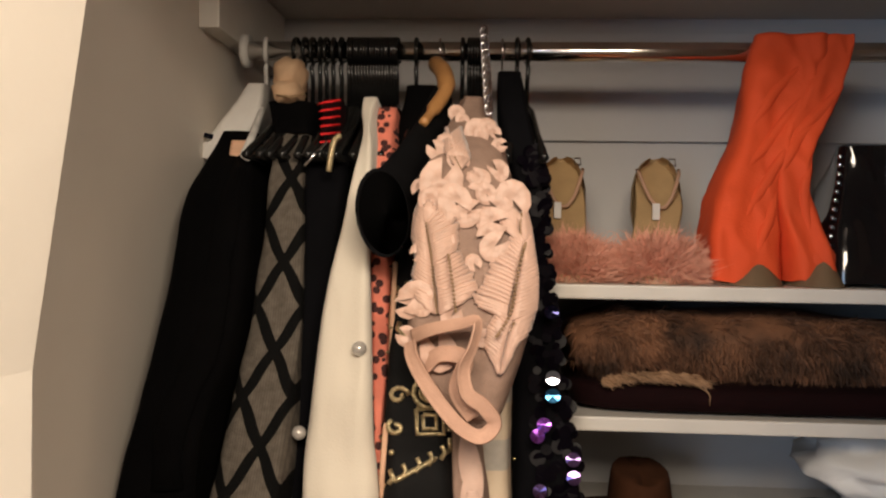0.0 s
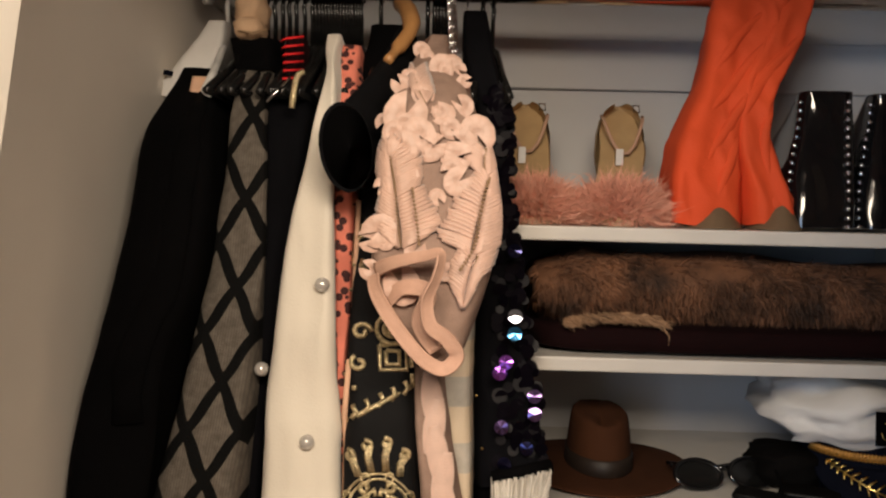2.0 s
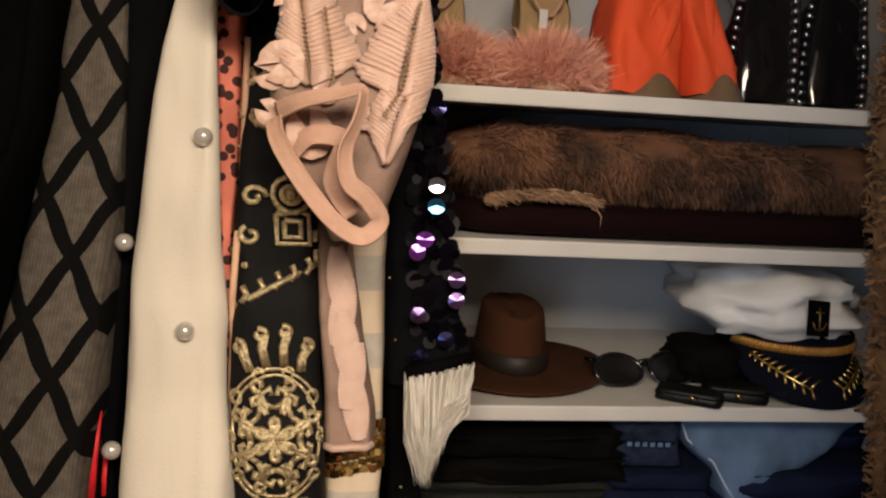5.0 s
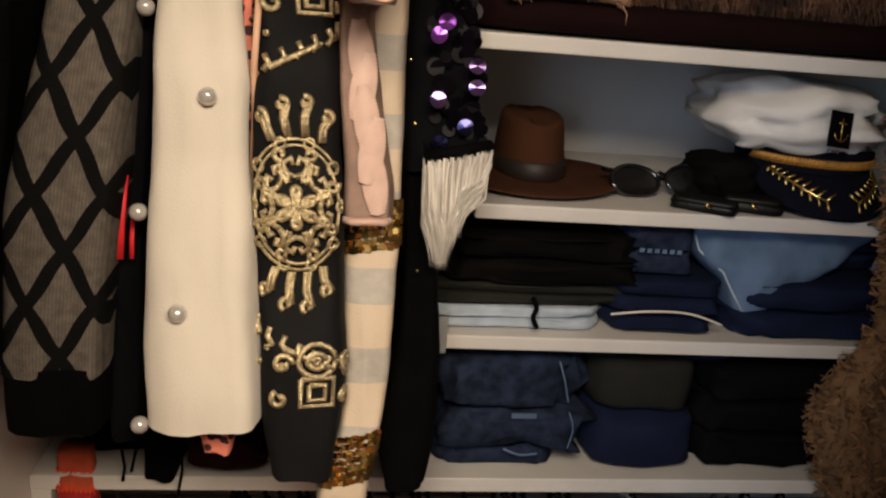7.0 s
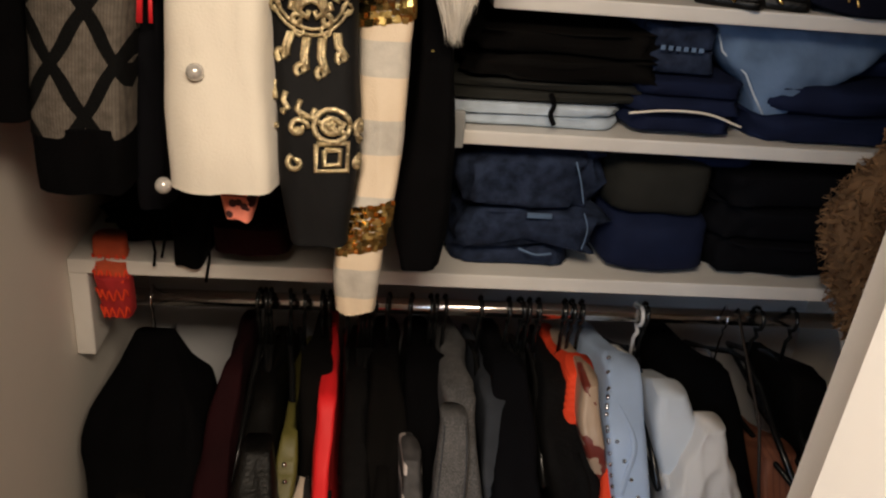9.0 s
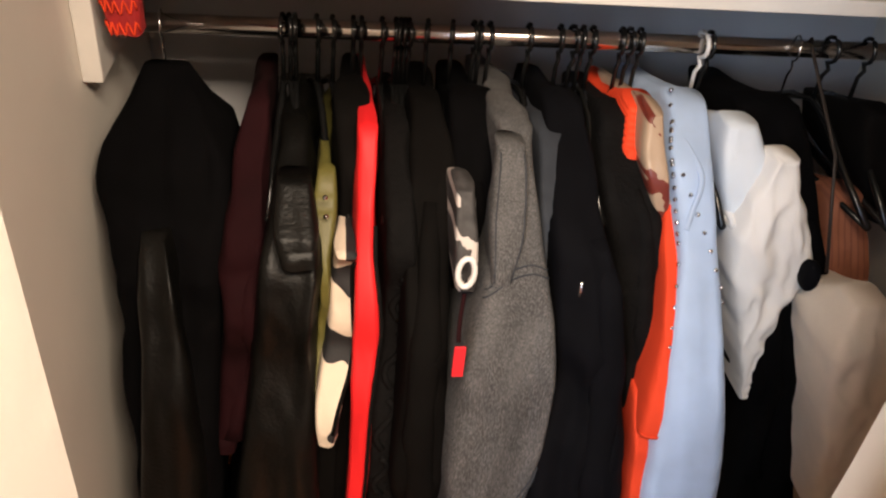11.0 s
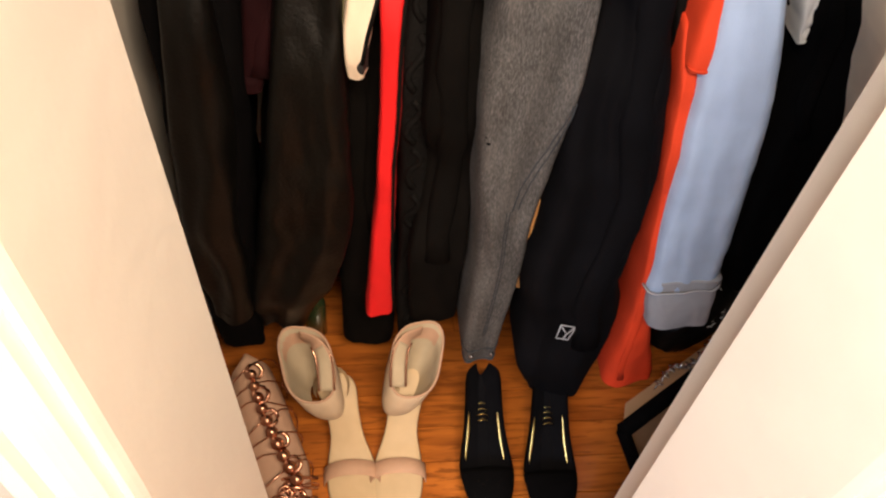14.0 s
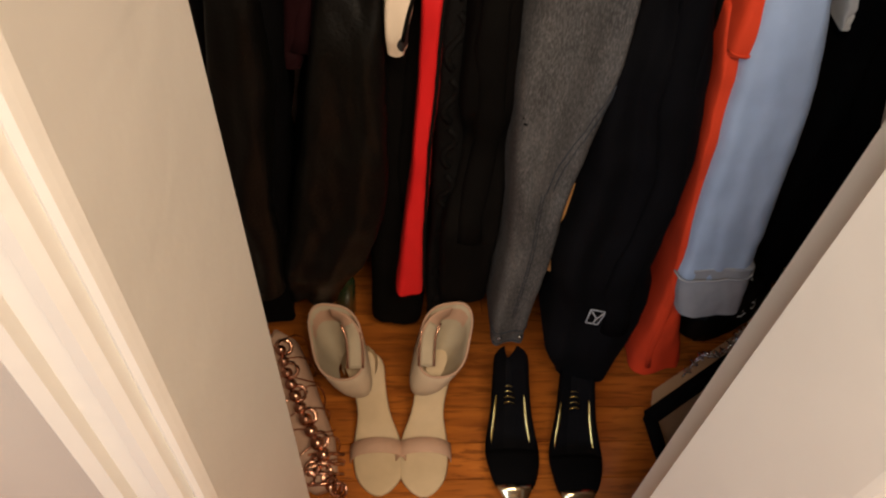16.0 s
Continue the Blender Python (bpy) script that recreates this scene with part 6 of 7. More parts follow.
tilt = pose(pa.x, pa.y, pa.z, 80, 6, 14)
pt = new("patch", mesh("patch", [(-0.0145, -0.018, 0), (0.0145, -0.018, 0), (0.0145, 0.018, 0), (-0.0145, 0.018, 0), (-0.0145, -0.018, -0.0012), (0.0145, -0.018, -0.0012), (0.0145, 0.018, -0.0012), (-0.0145, 0.018, -0.0012)], [(0, 1, 2, 3), (7, 6, 5, 4), (0, 4, 5, 1), (1, 5, 6, 2), (2, 6, 7, 3), (3, 7, 4, 0)]))
pt.data.materials.append(M_BLACK)
pt.parent = cap_
pt.matrix_basis = Matrix.Translation(-cap_.location) @ tilt
tagged(pt, "black anchor patch")
for pts in ([(0, 0.011, 0.001), (0, 0.0, 0.001), (0, -0.012, 0.001)], [(-0.005, 0.006, 0.001), (0.005, 0.006, 0.001)], [(-0.009, -0.004, 0.001), (-0.006, -0.010, 0.001), (0, -0.0125, 0.001), (0.006, -0.010, 0.001), (0.009, -0.004, 0.001)]):
    o = link("anchor", tube_mesh("anchor", pts, 0.0009, 6), M_GOLDBRIGHT, pt)
txt = bpy.data.curves.new("lettering", "FONT")
txt.body, txt.size, txt.align_x, txt.extrude = "CAPTAIN", 0.0068, "CENTER", 0.0002
txt.materials.append(M_NAVYFELT)
to = new("lettering", txt)
to.parent = pt
to.location = (0, -0.0255, 0.0002)

def sunglasses(x, y, z, turn, label, w=0.062):
    """A folded pair lying lenses forward: rims, lenses, bridge and two folded arms."""
    ob = empty("sunglasses", (x, y, z), label, "sunglasses", "sunglasses")
    m = pose(x, y, z, 0, 0, turn)
    for sx in (-1, 1):
        ring = [m @ Vector((sx * w * 0.54 + w * 0.46 * math.cos(a), -0.003 * abs(math.cos(a)) + 0.012 * math.sin(a), 0.0165 + 0.0135 * math.sin(a))) for a in [2 * math.pi * k / 22 for k in range(22)]]
        tube("rim", ring, 0.0026, M_PATENT, ob, n=8, closed=True)
        mid = m @ Vector((sx * w * 0.54, -0.005, 0.0165))
        me = mesh("lens", [tuple(mid)] + [tuple(v) for v in ring], [(0, 1 + k, 1 + (k + 1) % 22) for k in range(22)])
        under(link("lens", me, M_PLASTIC, None, "dark tinted lens"), ob)
        tube("arm", [m @ Vector(p) for p in ((sx * w, 0.008, 0.025), (sx * w * 1.02, 0.016, 0.025), (sx * w * 0.4, 0.026, 0.018), (-sx * w * 0.45, 0.030, 0.010))], 0.0026, M_PATENT, ob, n=8)
    tube("bridge", [m @ Vector(p) for p in ((-w * 0.09, 0.003, 0.021), (0, 0.004, 0.024), (w * 0.09, 0.003, 0.021))], 0.0024, M_PATENT, ob, n=8)
    return ob


sunglasses(0.935, 0.085, S[2] + 0.0005, 10, "black oversized sunglasses lying folded on the shelf")
pch = empty("soft_pouch", (1.012, 0.105, S[2]), "black cloth pouch slumped beside the cap", "pouch")
blob("bag", (1.012, 0.105, S[2] + 0.024), (0.040, 0.045, 0.0235), M_BLACKWARM, pch, power=0.7, bump=0.22, seed=6, n=32, rings=18)
tube("drawstring", spline([(0.985, 0.062, S[2] + 0.030), (0.990, 0.054, S[2] + 0.016), (0.984, 0.050, S[2] + 0.004)], 5), 0.0014, M_BLACK, pch)
for k, (px, size, rot, lab) in enumerate((((0.965, 0.022, 1.377), (0.034, 0.022, 0.005), -0.55, "flat black leather card case over the shelf edge"), ((1.018, 0.030, 1.371), (0.032, 0.024, 0.006), -0.35, "dark brown leather wallet lying on the shelf"))):
    pur = empty("wallet", (px[0], px[1], S[2]), lab, "wallet", "small wallets")
    blob("body", (px[0], px[1] + 0.01, S[2] + size[2]), size, M_LEATHER, pur, power=0.3, bump=0.05, seed=k, turn=rot)
    blob("flap", (px[0] - 0.003, px[1] + 0.004, S[2] + size[2] * 2.2), (size[0] * 0.95, size[1] * 0.75, size[2] * 0.5), M_LEATHER, pur, power=0.3, bump=0.05, seed=k + 8, turn=rot)
    tube("clasp", [(px[0] - 0.012, px[1] - 0.016, S[2] + 0.012), (px[0] - 0.006, px[1] - 0.018, S[2] + 0.008)], 0.0016, M_GOLDBRIGHT, pur)

# ---- shelves four and five: folded clothes ----
def folded(name, label, category, x0, x1, z0, z1, material, y0=0.03, y1=0.27, layers=3, power=0.32, bump=0.05, seed=0, group="folded clothes", turn=0.0):
    """A folded garment: rounded plies one on another."""
    ob = empty(name, ((x0 + x1) / 2, (y0 + y1) / 2, z0), label, category, group)
    h = (z1 - z0) / layers
    for k in range(layers):
        j = noise.noise(Vector((seed * 3.3, k * 1.7, 1)))
        blob("ply", ((x0 + x1) / 2 + 0.004 * j, (y0 + y1) / 2 + 0.003 * j, z0 + h * (k + 0.5)), ((x1 - x0) / 2 * (1 + 0.015 * j), (y1 - y0) / 2, h * 0.54), material, ob, power=power, bump=bump * 1.5, seed=seed + k, n=56, rings=16, turn=turn)
    return ob


Z4, Z5 = S[3] + 0.0006, S[4] + 0.0006
folded("bleached_jeans", "bleached pale blue jeans folded flat with black drawstring", "jeans", 0.672, 0.875, Z4, Z4 + 0.026, M_LTJEANS, 0.025, 0.26, 2, seed=1)
tube("drawstring", spline([(0.789, 0.012, 1.259), (0.794, 0.012, 1.248), (0.791, 0.010, 1.238), (0.796, 0.010, 1.227)], 5), 0.0026, M_BLACK, bpy.data.objects["bleached_jeans"], label="knotted black drawstring")
folded("dark_shirt", "charcoal jersey folded on pale jeans", "shirt", 0.668, 0.905, Z4 + 0.0275, Z4 + 0.050, M_OLIVEGREY, 0.03, 0.26, 2, seed=2)
folded("black_shirt_fold", "black leather-look trousers folded on top", "trousers", 0.70, 0.912, Z4 + 0.0515, Z4 + 0.105, M_BLACKWARM, 0.02, 0.26, 2, seed=3, bump=0.1)
nv = folded("navy_shirts", "navy jersey shirts folded with cream edge", "shirt", 0.876, 1.003, Z4 + 0.004, Z4 + 0.062, M_NAVY, 0.02, 0.26, 3, seed=4)
tube("cream_edge", spline([(0.874, 0.012, 1.244), (0.914, 0.008, 1.250), (0.959, 0.010, 1.248), (0.999, 0.014, 1.235)], 5), 0.0013, M_CREAM, nv, label="cream knitted edge")
blob("underside", (0.998, 0.150, 1.180), (0.058, 0.10, 0.008), M_NAVY, nv, power=0.5)
fj = folded("dark_jeans", "dark indigo jeans folded with light lettered waistband", "jeans", 0.887, 0.967, Z4 + 0.0635, Z4 + 0.118, M_JEANS, 0.03, 0.26, 2, seed=5)
for k in range(6):
    p = Vector((0.902, 0.026, 1.312)) + Vector((0.0082 * k, -0.002, -0.0002 * k))
    bevelled("print_bar", p - Vector((0.0028, 0.0004, 0.0026)), p + Vector((0.0024, 0.0004, 0.0022)), M_MIDJEANS, 0.0003, fj)
lt = empty("faded_jeans", (1.060, 0.030, 1.300), "faded light blue jeans slumped over dark jeans", "jeans", "folded clothes")
lt_rows = [(1.335, 0.952, 1.188, 0.060), (1.324, 0.953, 1.178, 0.035), (1.307, 0.972, 1.171, 0.028), (1.288, 0.993, 1.118, 0.026), (1.268, 1.008, 1.078, 0.027), (1.249, 1.022, 1.038, 0.032)]
c_lt = Cloth(lt_rows, 0.25, 0.006, 61)
under(link("leg", c_lt.mesh("leg"), M_MIDJEANS), lt)
tube("side_seam", [c_lt.at_x(-(r[2] - r[1]) / 2 * 0.86, r[0], 0.002) for r in lt_rows[1:]], 0.0012, M_LTJEANS, lt, label="pale stitched side seam")
folded("indigo_jeans", "dark indigo jeans folded on the shelf", "jeans", 1.012, 1.212, Z4, Z4 + 0.064, M_NAVY, 0.018, 0.26, 2, seed=6, bump=0.08)
folded("black_jeans", "black jeans folded beneath faded jeans", "jeans", 1.03, 1.212, Z4 + 0.0655, Z4 + 0.11, M_NAVY, 0.07, 0.27, 2, seed=7)
clear = tagged(bevelled("plastic_bag", (0.664, 0.0005, S[3] - 0.018), (0.702, 0.0065, S[3] + 0.022), M_CLEAR, 0.002), "frosted plastic sleeve clipped on the shelf edge", "bag")

folded("jeans_stack", "indigo jeans folded at the bottom of a stack", "jeans", 0.70, 0.845, Z5, Z5 + 0.026, M_JEANS, 0.04, 0.28, 1, seed=8)
j2 = folded("jeans_stack", "washed indigo jeans folded with a frayed edge", "jeans", 0.70, 0.872, Z5 + 0.027, Z5 + 0.073, M_JEANS, 0.03, 0.28, 1, seed=9, bump=0.16)
tube("frayed_edge", spline([(0.778, 0.022, 1.078), (0.797, 0.020, 1.072), (0.816, 0.020, 1.074)], 5), 0.0014, M_MIDJEANS, j2, label="pale frayed edge")
tube("seam", spline([(0.847, 0.022, 1.124), (0.853, 0.020, 1.105), (0.850, 0.022, 1.079)], 5), 0.0008, M_MIDJEANS, j2)
bevelled("woven_label", Vector((0.789, 0.022, 1.122)) - Vector((0.006, 0.002, 0.006)), Vector((0.808, 0.022, 1.118)) + Vector((0.003, 0.001, 0.004)), M_MIDJEANS, 0.0008, j2, "small woven label")
j3 = folded("jeans_stack", "plain indigo jeans folded on top of a stack", "jeans", 0.70, 0.873, Z5 + 0.074, Z5 + 0.138, M_JEANS, 0.03, 0.28, 1, seed=10, bump=0.12)
tube("seam", spline([(0.830, 0.024, 1.183), (0.837, 0.020, 1.162), (0.845, 0.024, 1.135)], 5), 0.0010, M_MIDJEANS, j3)
nb = empty("folded_sweater", (0.941, 0.030, 1.043), "navy and charcoal sweaters folded over each other", "sweater", "folded clothes")
x0, x1 = 0.876, 1.005
blob("sweater", ((x0 + x1) / 2, 0.145, Z5 + 0.0375), ((x1 - x0) / 2, 0.128, 0.037), M_NAVY, nb, "navy jersey sweater", power=0.4, bump=0.06, n=32, seed=3)
blob("sweater", ((x0 + x1) / 2 - 0.004, 0.15, Z5 + 0.103), ((x1 - x0) / 2 * 0.98, 0.125, 0.034), M_OLIVEGREY, nb, "charcoal jersey sweater", power=0.4, bump=0.08, n=32, seed=4)
folded("black_sweaters", "black knitwear folded in a pile", "sweater", 1.011, 1.213, Z5, Z5 + 0.13, M_BLACK2, 0.035, 0.28, 3, seed=11, bump=0.09)

# long shelf, over the wall side: knit glove, straps
gl = empty("knit_glove", (0.331, 0.005, 1.061), "orange and red knitted glove hanging over the shelf edge", "glove")
g1 = Cloth([(1.063, 0.306, 0.340, 0.050), (1.056, 0.307, 0.346, 0.010), (1.039, 0.310, 0.351, 0.004), (1.028, 0.313, 0.352, 0.003)], 0.06, 0.003, 71)
g2 = Cloth([(1.031, 0.313, 0.353, 0.003), (1.008, 0.318, 0.354, 0.003), (0.983, 0.323, 0.353, 0.004)], 0.03, 0.003, 72)
under(link("back", g1.mesh("back", levels=16), M_GLOVE), gl)
under(link("cuff", g2.mesh("cuff", levels=16), M_GLOVER), gl)
for c, zs in ((g1, (0.1, 0.45)), (g2, (0.15, 0.6))):
    for f in zs:
        z = c.rows[-1][0] + (c.rows[0][0] - c.rows[-1][0]) * f
        tube("wave_stitch", [c.front(-0.8 + 1.6 * i / 24, z + 0.007 * math.sin(i * 1.2), 0.002) for i in range(25)], 0.001, M_ORANGE, gl)
stp = empty("strappy_bag", (0.416, 0.000, 1.086), "black soft bag with thin straps on the shelf edge", "bag")
c_st = Cloth([(1.128, 0.386, 0.448, 0.040), (1.109, 0.394, 0.446, 0.005), (1.079, 0.396, 0.439, 0.002), (1.048, 0.397, 0.431, 0.002)], 0.09, 0.004, 73)
under(link("pouch", c_st.mesh("pouch", levels=20), M_BLACK), stp)
for a, b in (((0.440, 0.000, 1.093), (0.435, 0.000, 1.032)), ((0.396, 0.000, 1.115), (0.389, 0.003, 1.058)), ((0.381, 0.000, 1.084), (0.381, 0.000, 1.049))):
    tube("strap", [a, ((a[0] + b[0]) / 2 + 0.003, a[1] - 0.003, (a[2] + b[2]) / 2), b], 0.0016, M_BLACK, stp)
pile = folded("dark_bundle", "black garments bundled on the long shelf", "clothes", LX + 0.03, 0.62, Z5, Z5 + 0.06, M_BLACK, 0.07, 0.3, 2, seed=13, bump=0.15)
extra(coral, "sleeve", [(1.104, 0.446, 0.513, -0.020), (1.073, 0.440, 0.530, -0.010)], M_MAROON, back=0.05, label="dusky underskirt")

# teddy coat on the upper rod, over the shelf ends
ted, ted_c = garment("teddy_coat", "tan curly teddy fleece coat hanging beside the shelves", "coat", [(1.870, 1.112, 1.157, 0.000), (1.754, 1.103, 1.183, -0.025), (1.602, 1.106, 1.205, -0.030), (1.437, 1.130, 1.225, -0.030), (1.225, 1.161, 1.268, -0.030), (1.193, 1.109, 1.220, -0.035), (1.143, 1.100, 1.233, -0.040), (1.075, 1.128, 1.248, -0.040), (1.018, 1.159, 1.261, -0.040), (0.991, 1.188, 1.256, -0.040)], M_TEDDY, back=0.004, folds=0.006, seed=81)
roots = []
for i in range(5200):
    z = rnd.uniform(ted_c.rows[-1][0] - 0.003, ted_c.rows[0][0])
    q = rnd.uniform(0.42, 0.95)
    p = Vector(ted_c.point(q, z))
    d = Vector((math.cos(2 * math.pi * q), math.sin(2 * math.pi * q), rnd.gauss(0, 0.6)))
    d += Vector((rnd.gauss(0, 0.5), rnd.gauss(0, 0.3), rnd.gauss(0, 0.4)))
    roots.append((p - d.normalized() * 0.003, p + d.normalized() * rnd.uniform(0.007, 0.014), (rnd.gauss(0, 0.005), rnd.gauss(0, 0.004), rnd.gauss(0, 0.005))))
blades("fleece_pile", roots, M_TEDDY, ted, 0.0019, "curly fleece pile", kind="stuff")

# ---- trimmings of the lower garments ----
def sleeve_of(thing, c, u, f0, f1, r, material, label="", name="sleeve"):
    """A sleeve hanging flat against the front of its garment."""
    z0, z1 = (c.rows[0][0] + (c.rows[-1][0] - c.rows[0][0]) * f for f in (f0, f1))
    pts = [Vector(c.front(u + 0.08 * math.sin(i * 0.9), z0 + (z1 - z0) * i / 14, -0.002)) for i in range(15)]
    tube(name, pts, [r * (0.5 + 0.5 * min(1, i / 3)) * (1 + 0.10 * math.sin(i * 2.3)) for i in range(15)], material, thing, n=14, label=label, flat=0.55)


sleeve_of(black_gown_t, black_gown_c, -0.3, 0.12, 0.62, 0.014, M_BLACK)
sleeve_of(black_gown_t, black_gown_c, 0.45, 0.12, 0.55, 0.013, M_BLACK)
sleeve_of(black_blouse_t, black_blouse_c, 0.2, 0.1, 0.7, 0.010, M_BLACKWARM)
sleeve_of(black_coat_t, black_coat_c, 0.0, 0.08, 0.78, 0.016, M_BLACKWARM)
sleeve_of(black_shirt_t, black_shirt_c, 0.1, 0.08, 0.7, 0.011, M_BLACK)
sleeve_of(maroon_blouse_t, maroon_blouse_c, 0.4, 0.3, 0.95, 0.010, M_MAROON, name="ruffle")
sleeve_of(mesh_top_t, mesh_top_c, 0.1, 0.1, 0.7, 0.011, M_CROCHET)
sleeve_of(orange_dress_t, orange_dress_c, -0.2, 0.3, 0.97, 0.006, M_ORANGE, name="pleat")
sleeve_of(black_dress_t, black_dress_c, 0.3, 0.06, 0.6, 0.014, M_BLACK)
for k in range(9):
    sleeve_of(rust, rust_c, -0.8 + 0.2 * k, 0.12, 0.97, 0.0035, M_RUST, name="pleat")
tube("hem", [orb_c.front(-0.9 + 0.18 * i, orb_c.rows[-1][0] + 0.004, 0.0012) for i in range(11)], 0.0022, M_ORANGE, orb, flat=0.5, label="stitched orange hem")
tube("placket", [prb_c.front(0.6, prb_c.rows[0][0] + (prb_c.rows[-1][0] - prb_c.rows[0][0]) * (0.08 + 0.055 * i), 0.001) for i in range(16)], 0.0022, M_BLACKWARM, prb, flat=0.5, label="black front edge")
sleeve_of(suit, suit_c, 0.35, 0.08, 0.85, 0.018, M_BLACK2)
for k in range(9):
    zc = cable_cardigan_c.rows[0][0] + (cable_cardigan_c.rows[-1][0] - cable_cardigan_c.rows[0][0]) * (0.15 + 0.09 * k)
    tube("cable", [cable_cardigan_c.front(0.35 * math.sin(i * 0.8), zc - 0.0075 * i, 0.001) for i in range(9)], 0.0042, M_CROCHET, cable_cardigan_t, n=7)
stud = ball_mesh("stud", 0.0027, M_STUD, 8, 6)


def on_shirt(x, z):
    xl, xr, _ = blu_c.row(z)
    return blu_c.at_x(x - (xl + xr) / 2, z, 0.0015)


# rows of studs down the collar, the placket and the yoke: (start, end, count)
for (xa, za), (xb, zb), n in (((0.928, 0.926), (0.911, 0.875), 6), ((0.886, 0.901), (0.911, 0.827), 9), ((0.932, 0.878), (0.974, 0.773), 8), ((0.924, 0.820), (0.918, 0.734), 6), ((0.932, 0.907), (0.914, 0.892), 4)):
    for i in range(n):
        disc_piece("stud", stud, M_STUD, blu, on_shirt(xa - 0.026 + (xb - xa) * i / (n - 1), za + (zb - za) * i / (n - 1)))
tube("collar", spline([on_shirt(0.905, 0.905), on_shirt(0.925, 0.880), on_shirt(0.912, 0.850), on_shirt(0.904, 0.835)], 6), 0.0035, M_BLUE, blu, n=10, flat=0.5, label="studded collar edge")

tube("cuff_hem", [blu_c.front(-0.95 + 1.9 * i / 10, blu_c.rows[-1][0] + 0.004, 0.006) for i in range(11)], 0.0018, M_CUFF, blu)
def sewn(thing, c, pts, material, r=0.0008, label="dark raised seam", name="seam"):
    """A seam lying on the front of a garment: (way across from -1 to 1, height) places."""
    line = spline(pts, 6)
    tube(name, [c.front(float(p[0]), float(p[1]), 0.0008) for p in line], r, material, thing, n=6, label=label)


for dz in (0.0, 0.007):
    sewn(den, den_c, [(-0.95, 0.797 + dz), (-0.4, 0.812 + dz), (0.3, 0.820 + dz), (0.95, 0.812 + dz)], M_SLATE)
for du in (0.0, 0.14):
    sewn(den, den_c, [(0.86 - du, 0.60), (0.62 - du, 0.55), (0.30 - du, 0.49), (0.22 - du, 0.45)], M_SLATE)
    sewn(den, den_c, [(0.05 - du * 0.5, 0.45), (0.10 - du * 0.5, 0.34), (0.05 - du * 0.5, 0.20)], M_SLATE, 0.0006)
for dz in (0.0, 0.033):
    sewn(den, den_c, [(-0.95, 0.136 + dz), (0.0, 0.131 + dz), (0.95, 0.136 + dz)], M_SLATE)
for u, z in ((-0.35, 0.152), (0.55, 0.150)):
    disc_piece("button", ball_mesh("button", 0.0042, M_STUD, 10, 6), M_STUD, den, den_c.front(u, z, 0.001), (0, -1, 0), 0, 0.8)
lap = extra(den, "lapel", [(0.921, 0.697, 0.726, -0.070), (0.893, 0.690, 0.727, -0.120), (0.862, 0.689, 0.724, -0.150), (0.832, 0.690, 0.715, -0.170), (0.812, 0.692, 0.706, -0.176)], M_GREY, back=-0.08, folds=0.002, seed=34, label="turned-back denim lapel")
for u in (-0.6, 0.62):
    tube("seam", [lap.front(u, 0.915 - 0.0098 * i, 0.0008) for i in range(11)], 0.0007, M_SLATE, den, label="dark raised seam")
for u, z, w in ((-0.86, 0.634, 0.014), (-0.80, 0.556, 0.011), (-0.78, 0.548, 0.008)):
    p = den_c.front(u, z, 0.0005)
    tube("rip", [p, p + Vector((w * 0.5, -0.001, 0.001)), p + Vector((w, 0.0005, -0.002))], [0.001, 0.0032, 0.0008], M_BLACK, den, flat=0.4, label="dark torn slit")
tan, tan_c = garment("tan_skirt", "tan suede skirt showing behind a denim sleeve", "skirt", [(0.430, 0.735, 0.752, -0.200), (0.380, 0.735, 0.757, -0.215), (0.320, 0.733, 0.752, -0.215), (0.270, 0.731, 0.744, -0.215)], M_HANGWOOD, back=0.0, folds=0.003, seed=66)
pz = Vector((0.802, -0.268, 0.238))
joined_tubes("sleeve_patch", [[pz + Vector((-0.010, 0, 0.016)), pz + Vector((0.010, -0.003, 0.014)), pz + Vector((0.004, -0.003, -0.016)), pz + Vector((-0.012, 0, -0.015)), pz + Vector((-0.010, 0, 0.016))], [pz + Vector((-0.008, -0.001, 0.012)), pz + Vector((0, -0.003, -0.002)), pz + Vector((0.008, -0.003, 0.012))], [pz + Vector((0, -0.003, -0.002)), pz + Vector((-0.003, -0.003, -0.012))]], 0.0011, M_CUFF, suit, label="small embroidered sleeve patch")
for p in ((0.785, -0.155, 0.812), (0.769, -0.200, 0.842)):
    tube("zip_pull", [p, Vector(p) + Vector((0, -0.002, -0.016))], 0.0014, M_STUD, suit)
for p in ((0.530, -0.105, 0.847), (0.529, -0.100, 0.866)):
    disc_piece("snap", stud, M_GOLDBRIGHT, bpy.data.objects["olive_jacket"], p)
for p in ((0.630, 0.000, 0.879), (0.643, 0.000, 0.881)):
    blob("neck_label", p, (0.0065, 0.002, 0.007), M_WHITE, bpy.data.objects["black_coat"])
tube("tag_ribbon", spline([(0.661, -0.190, 0.819), (0.656, -0.210, 0.801), (0.654, -0.225, 0.789)], 5), 0.0022, M_MAROON, pup, flat=0.4)
ta = Vector((0.656, -0.228, 0.767))
bevelled("red_tag", ta - Vector((0.0055, 0.001, 0.019)), ta + Vector((0.0055, 0.001, 0.019)), M_REDTAPE, 0.0008, pup, "bright red tag")
tube("white_loop", [Vector((0.662, -0.180, 0.837)) + Vector((0.008 * math.cos(a), -0.001, 0.017 * math.sin(a))) for a in [2 * math.pi * k / 14 for k in range(14)]], 0.0030, M_WHITE, pup, closed=True, label="white plastic loop")
blob("black_cuff", (1.052, -0.120, 0.788), (0.009, 0.014, 0.018), M_BLACK2, wht, "turned black cuff", power=0.8)
zr = red_c.rows[-1][0]
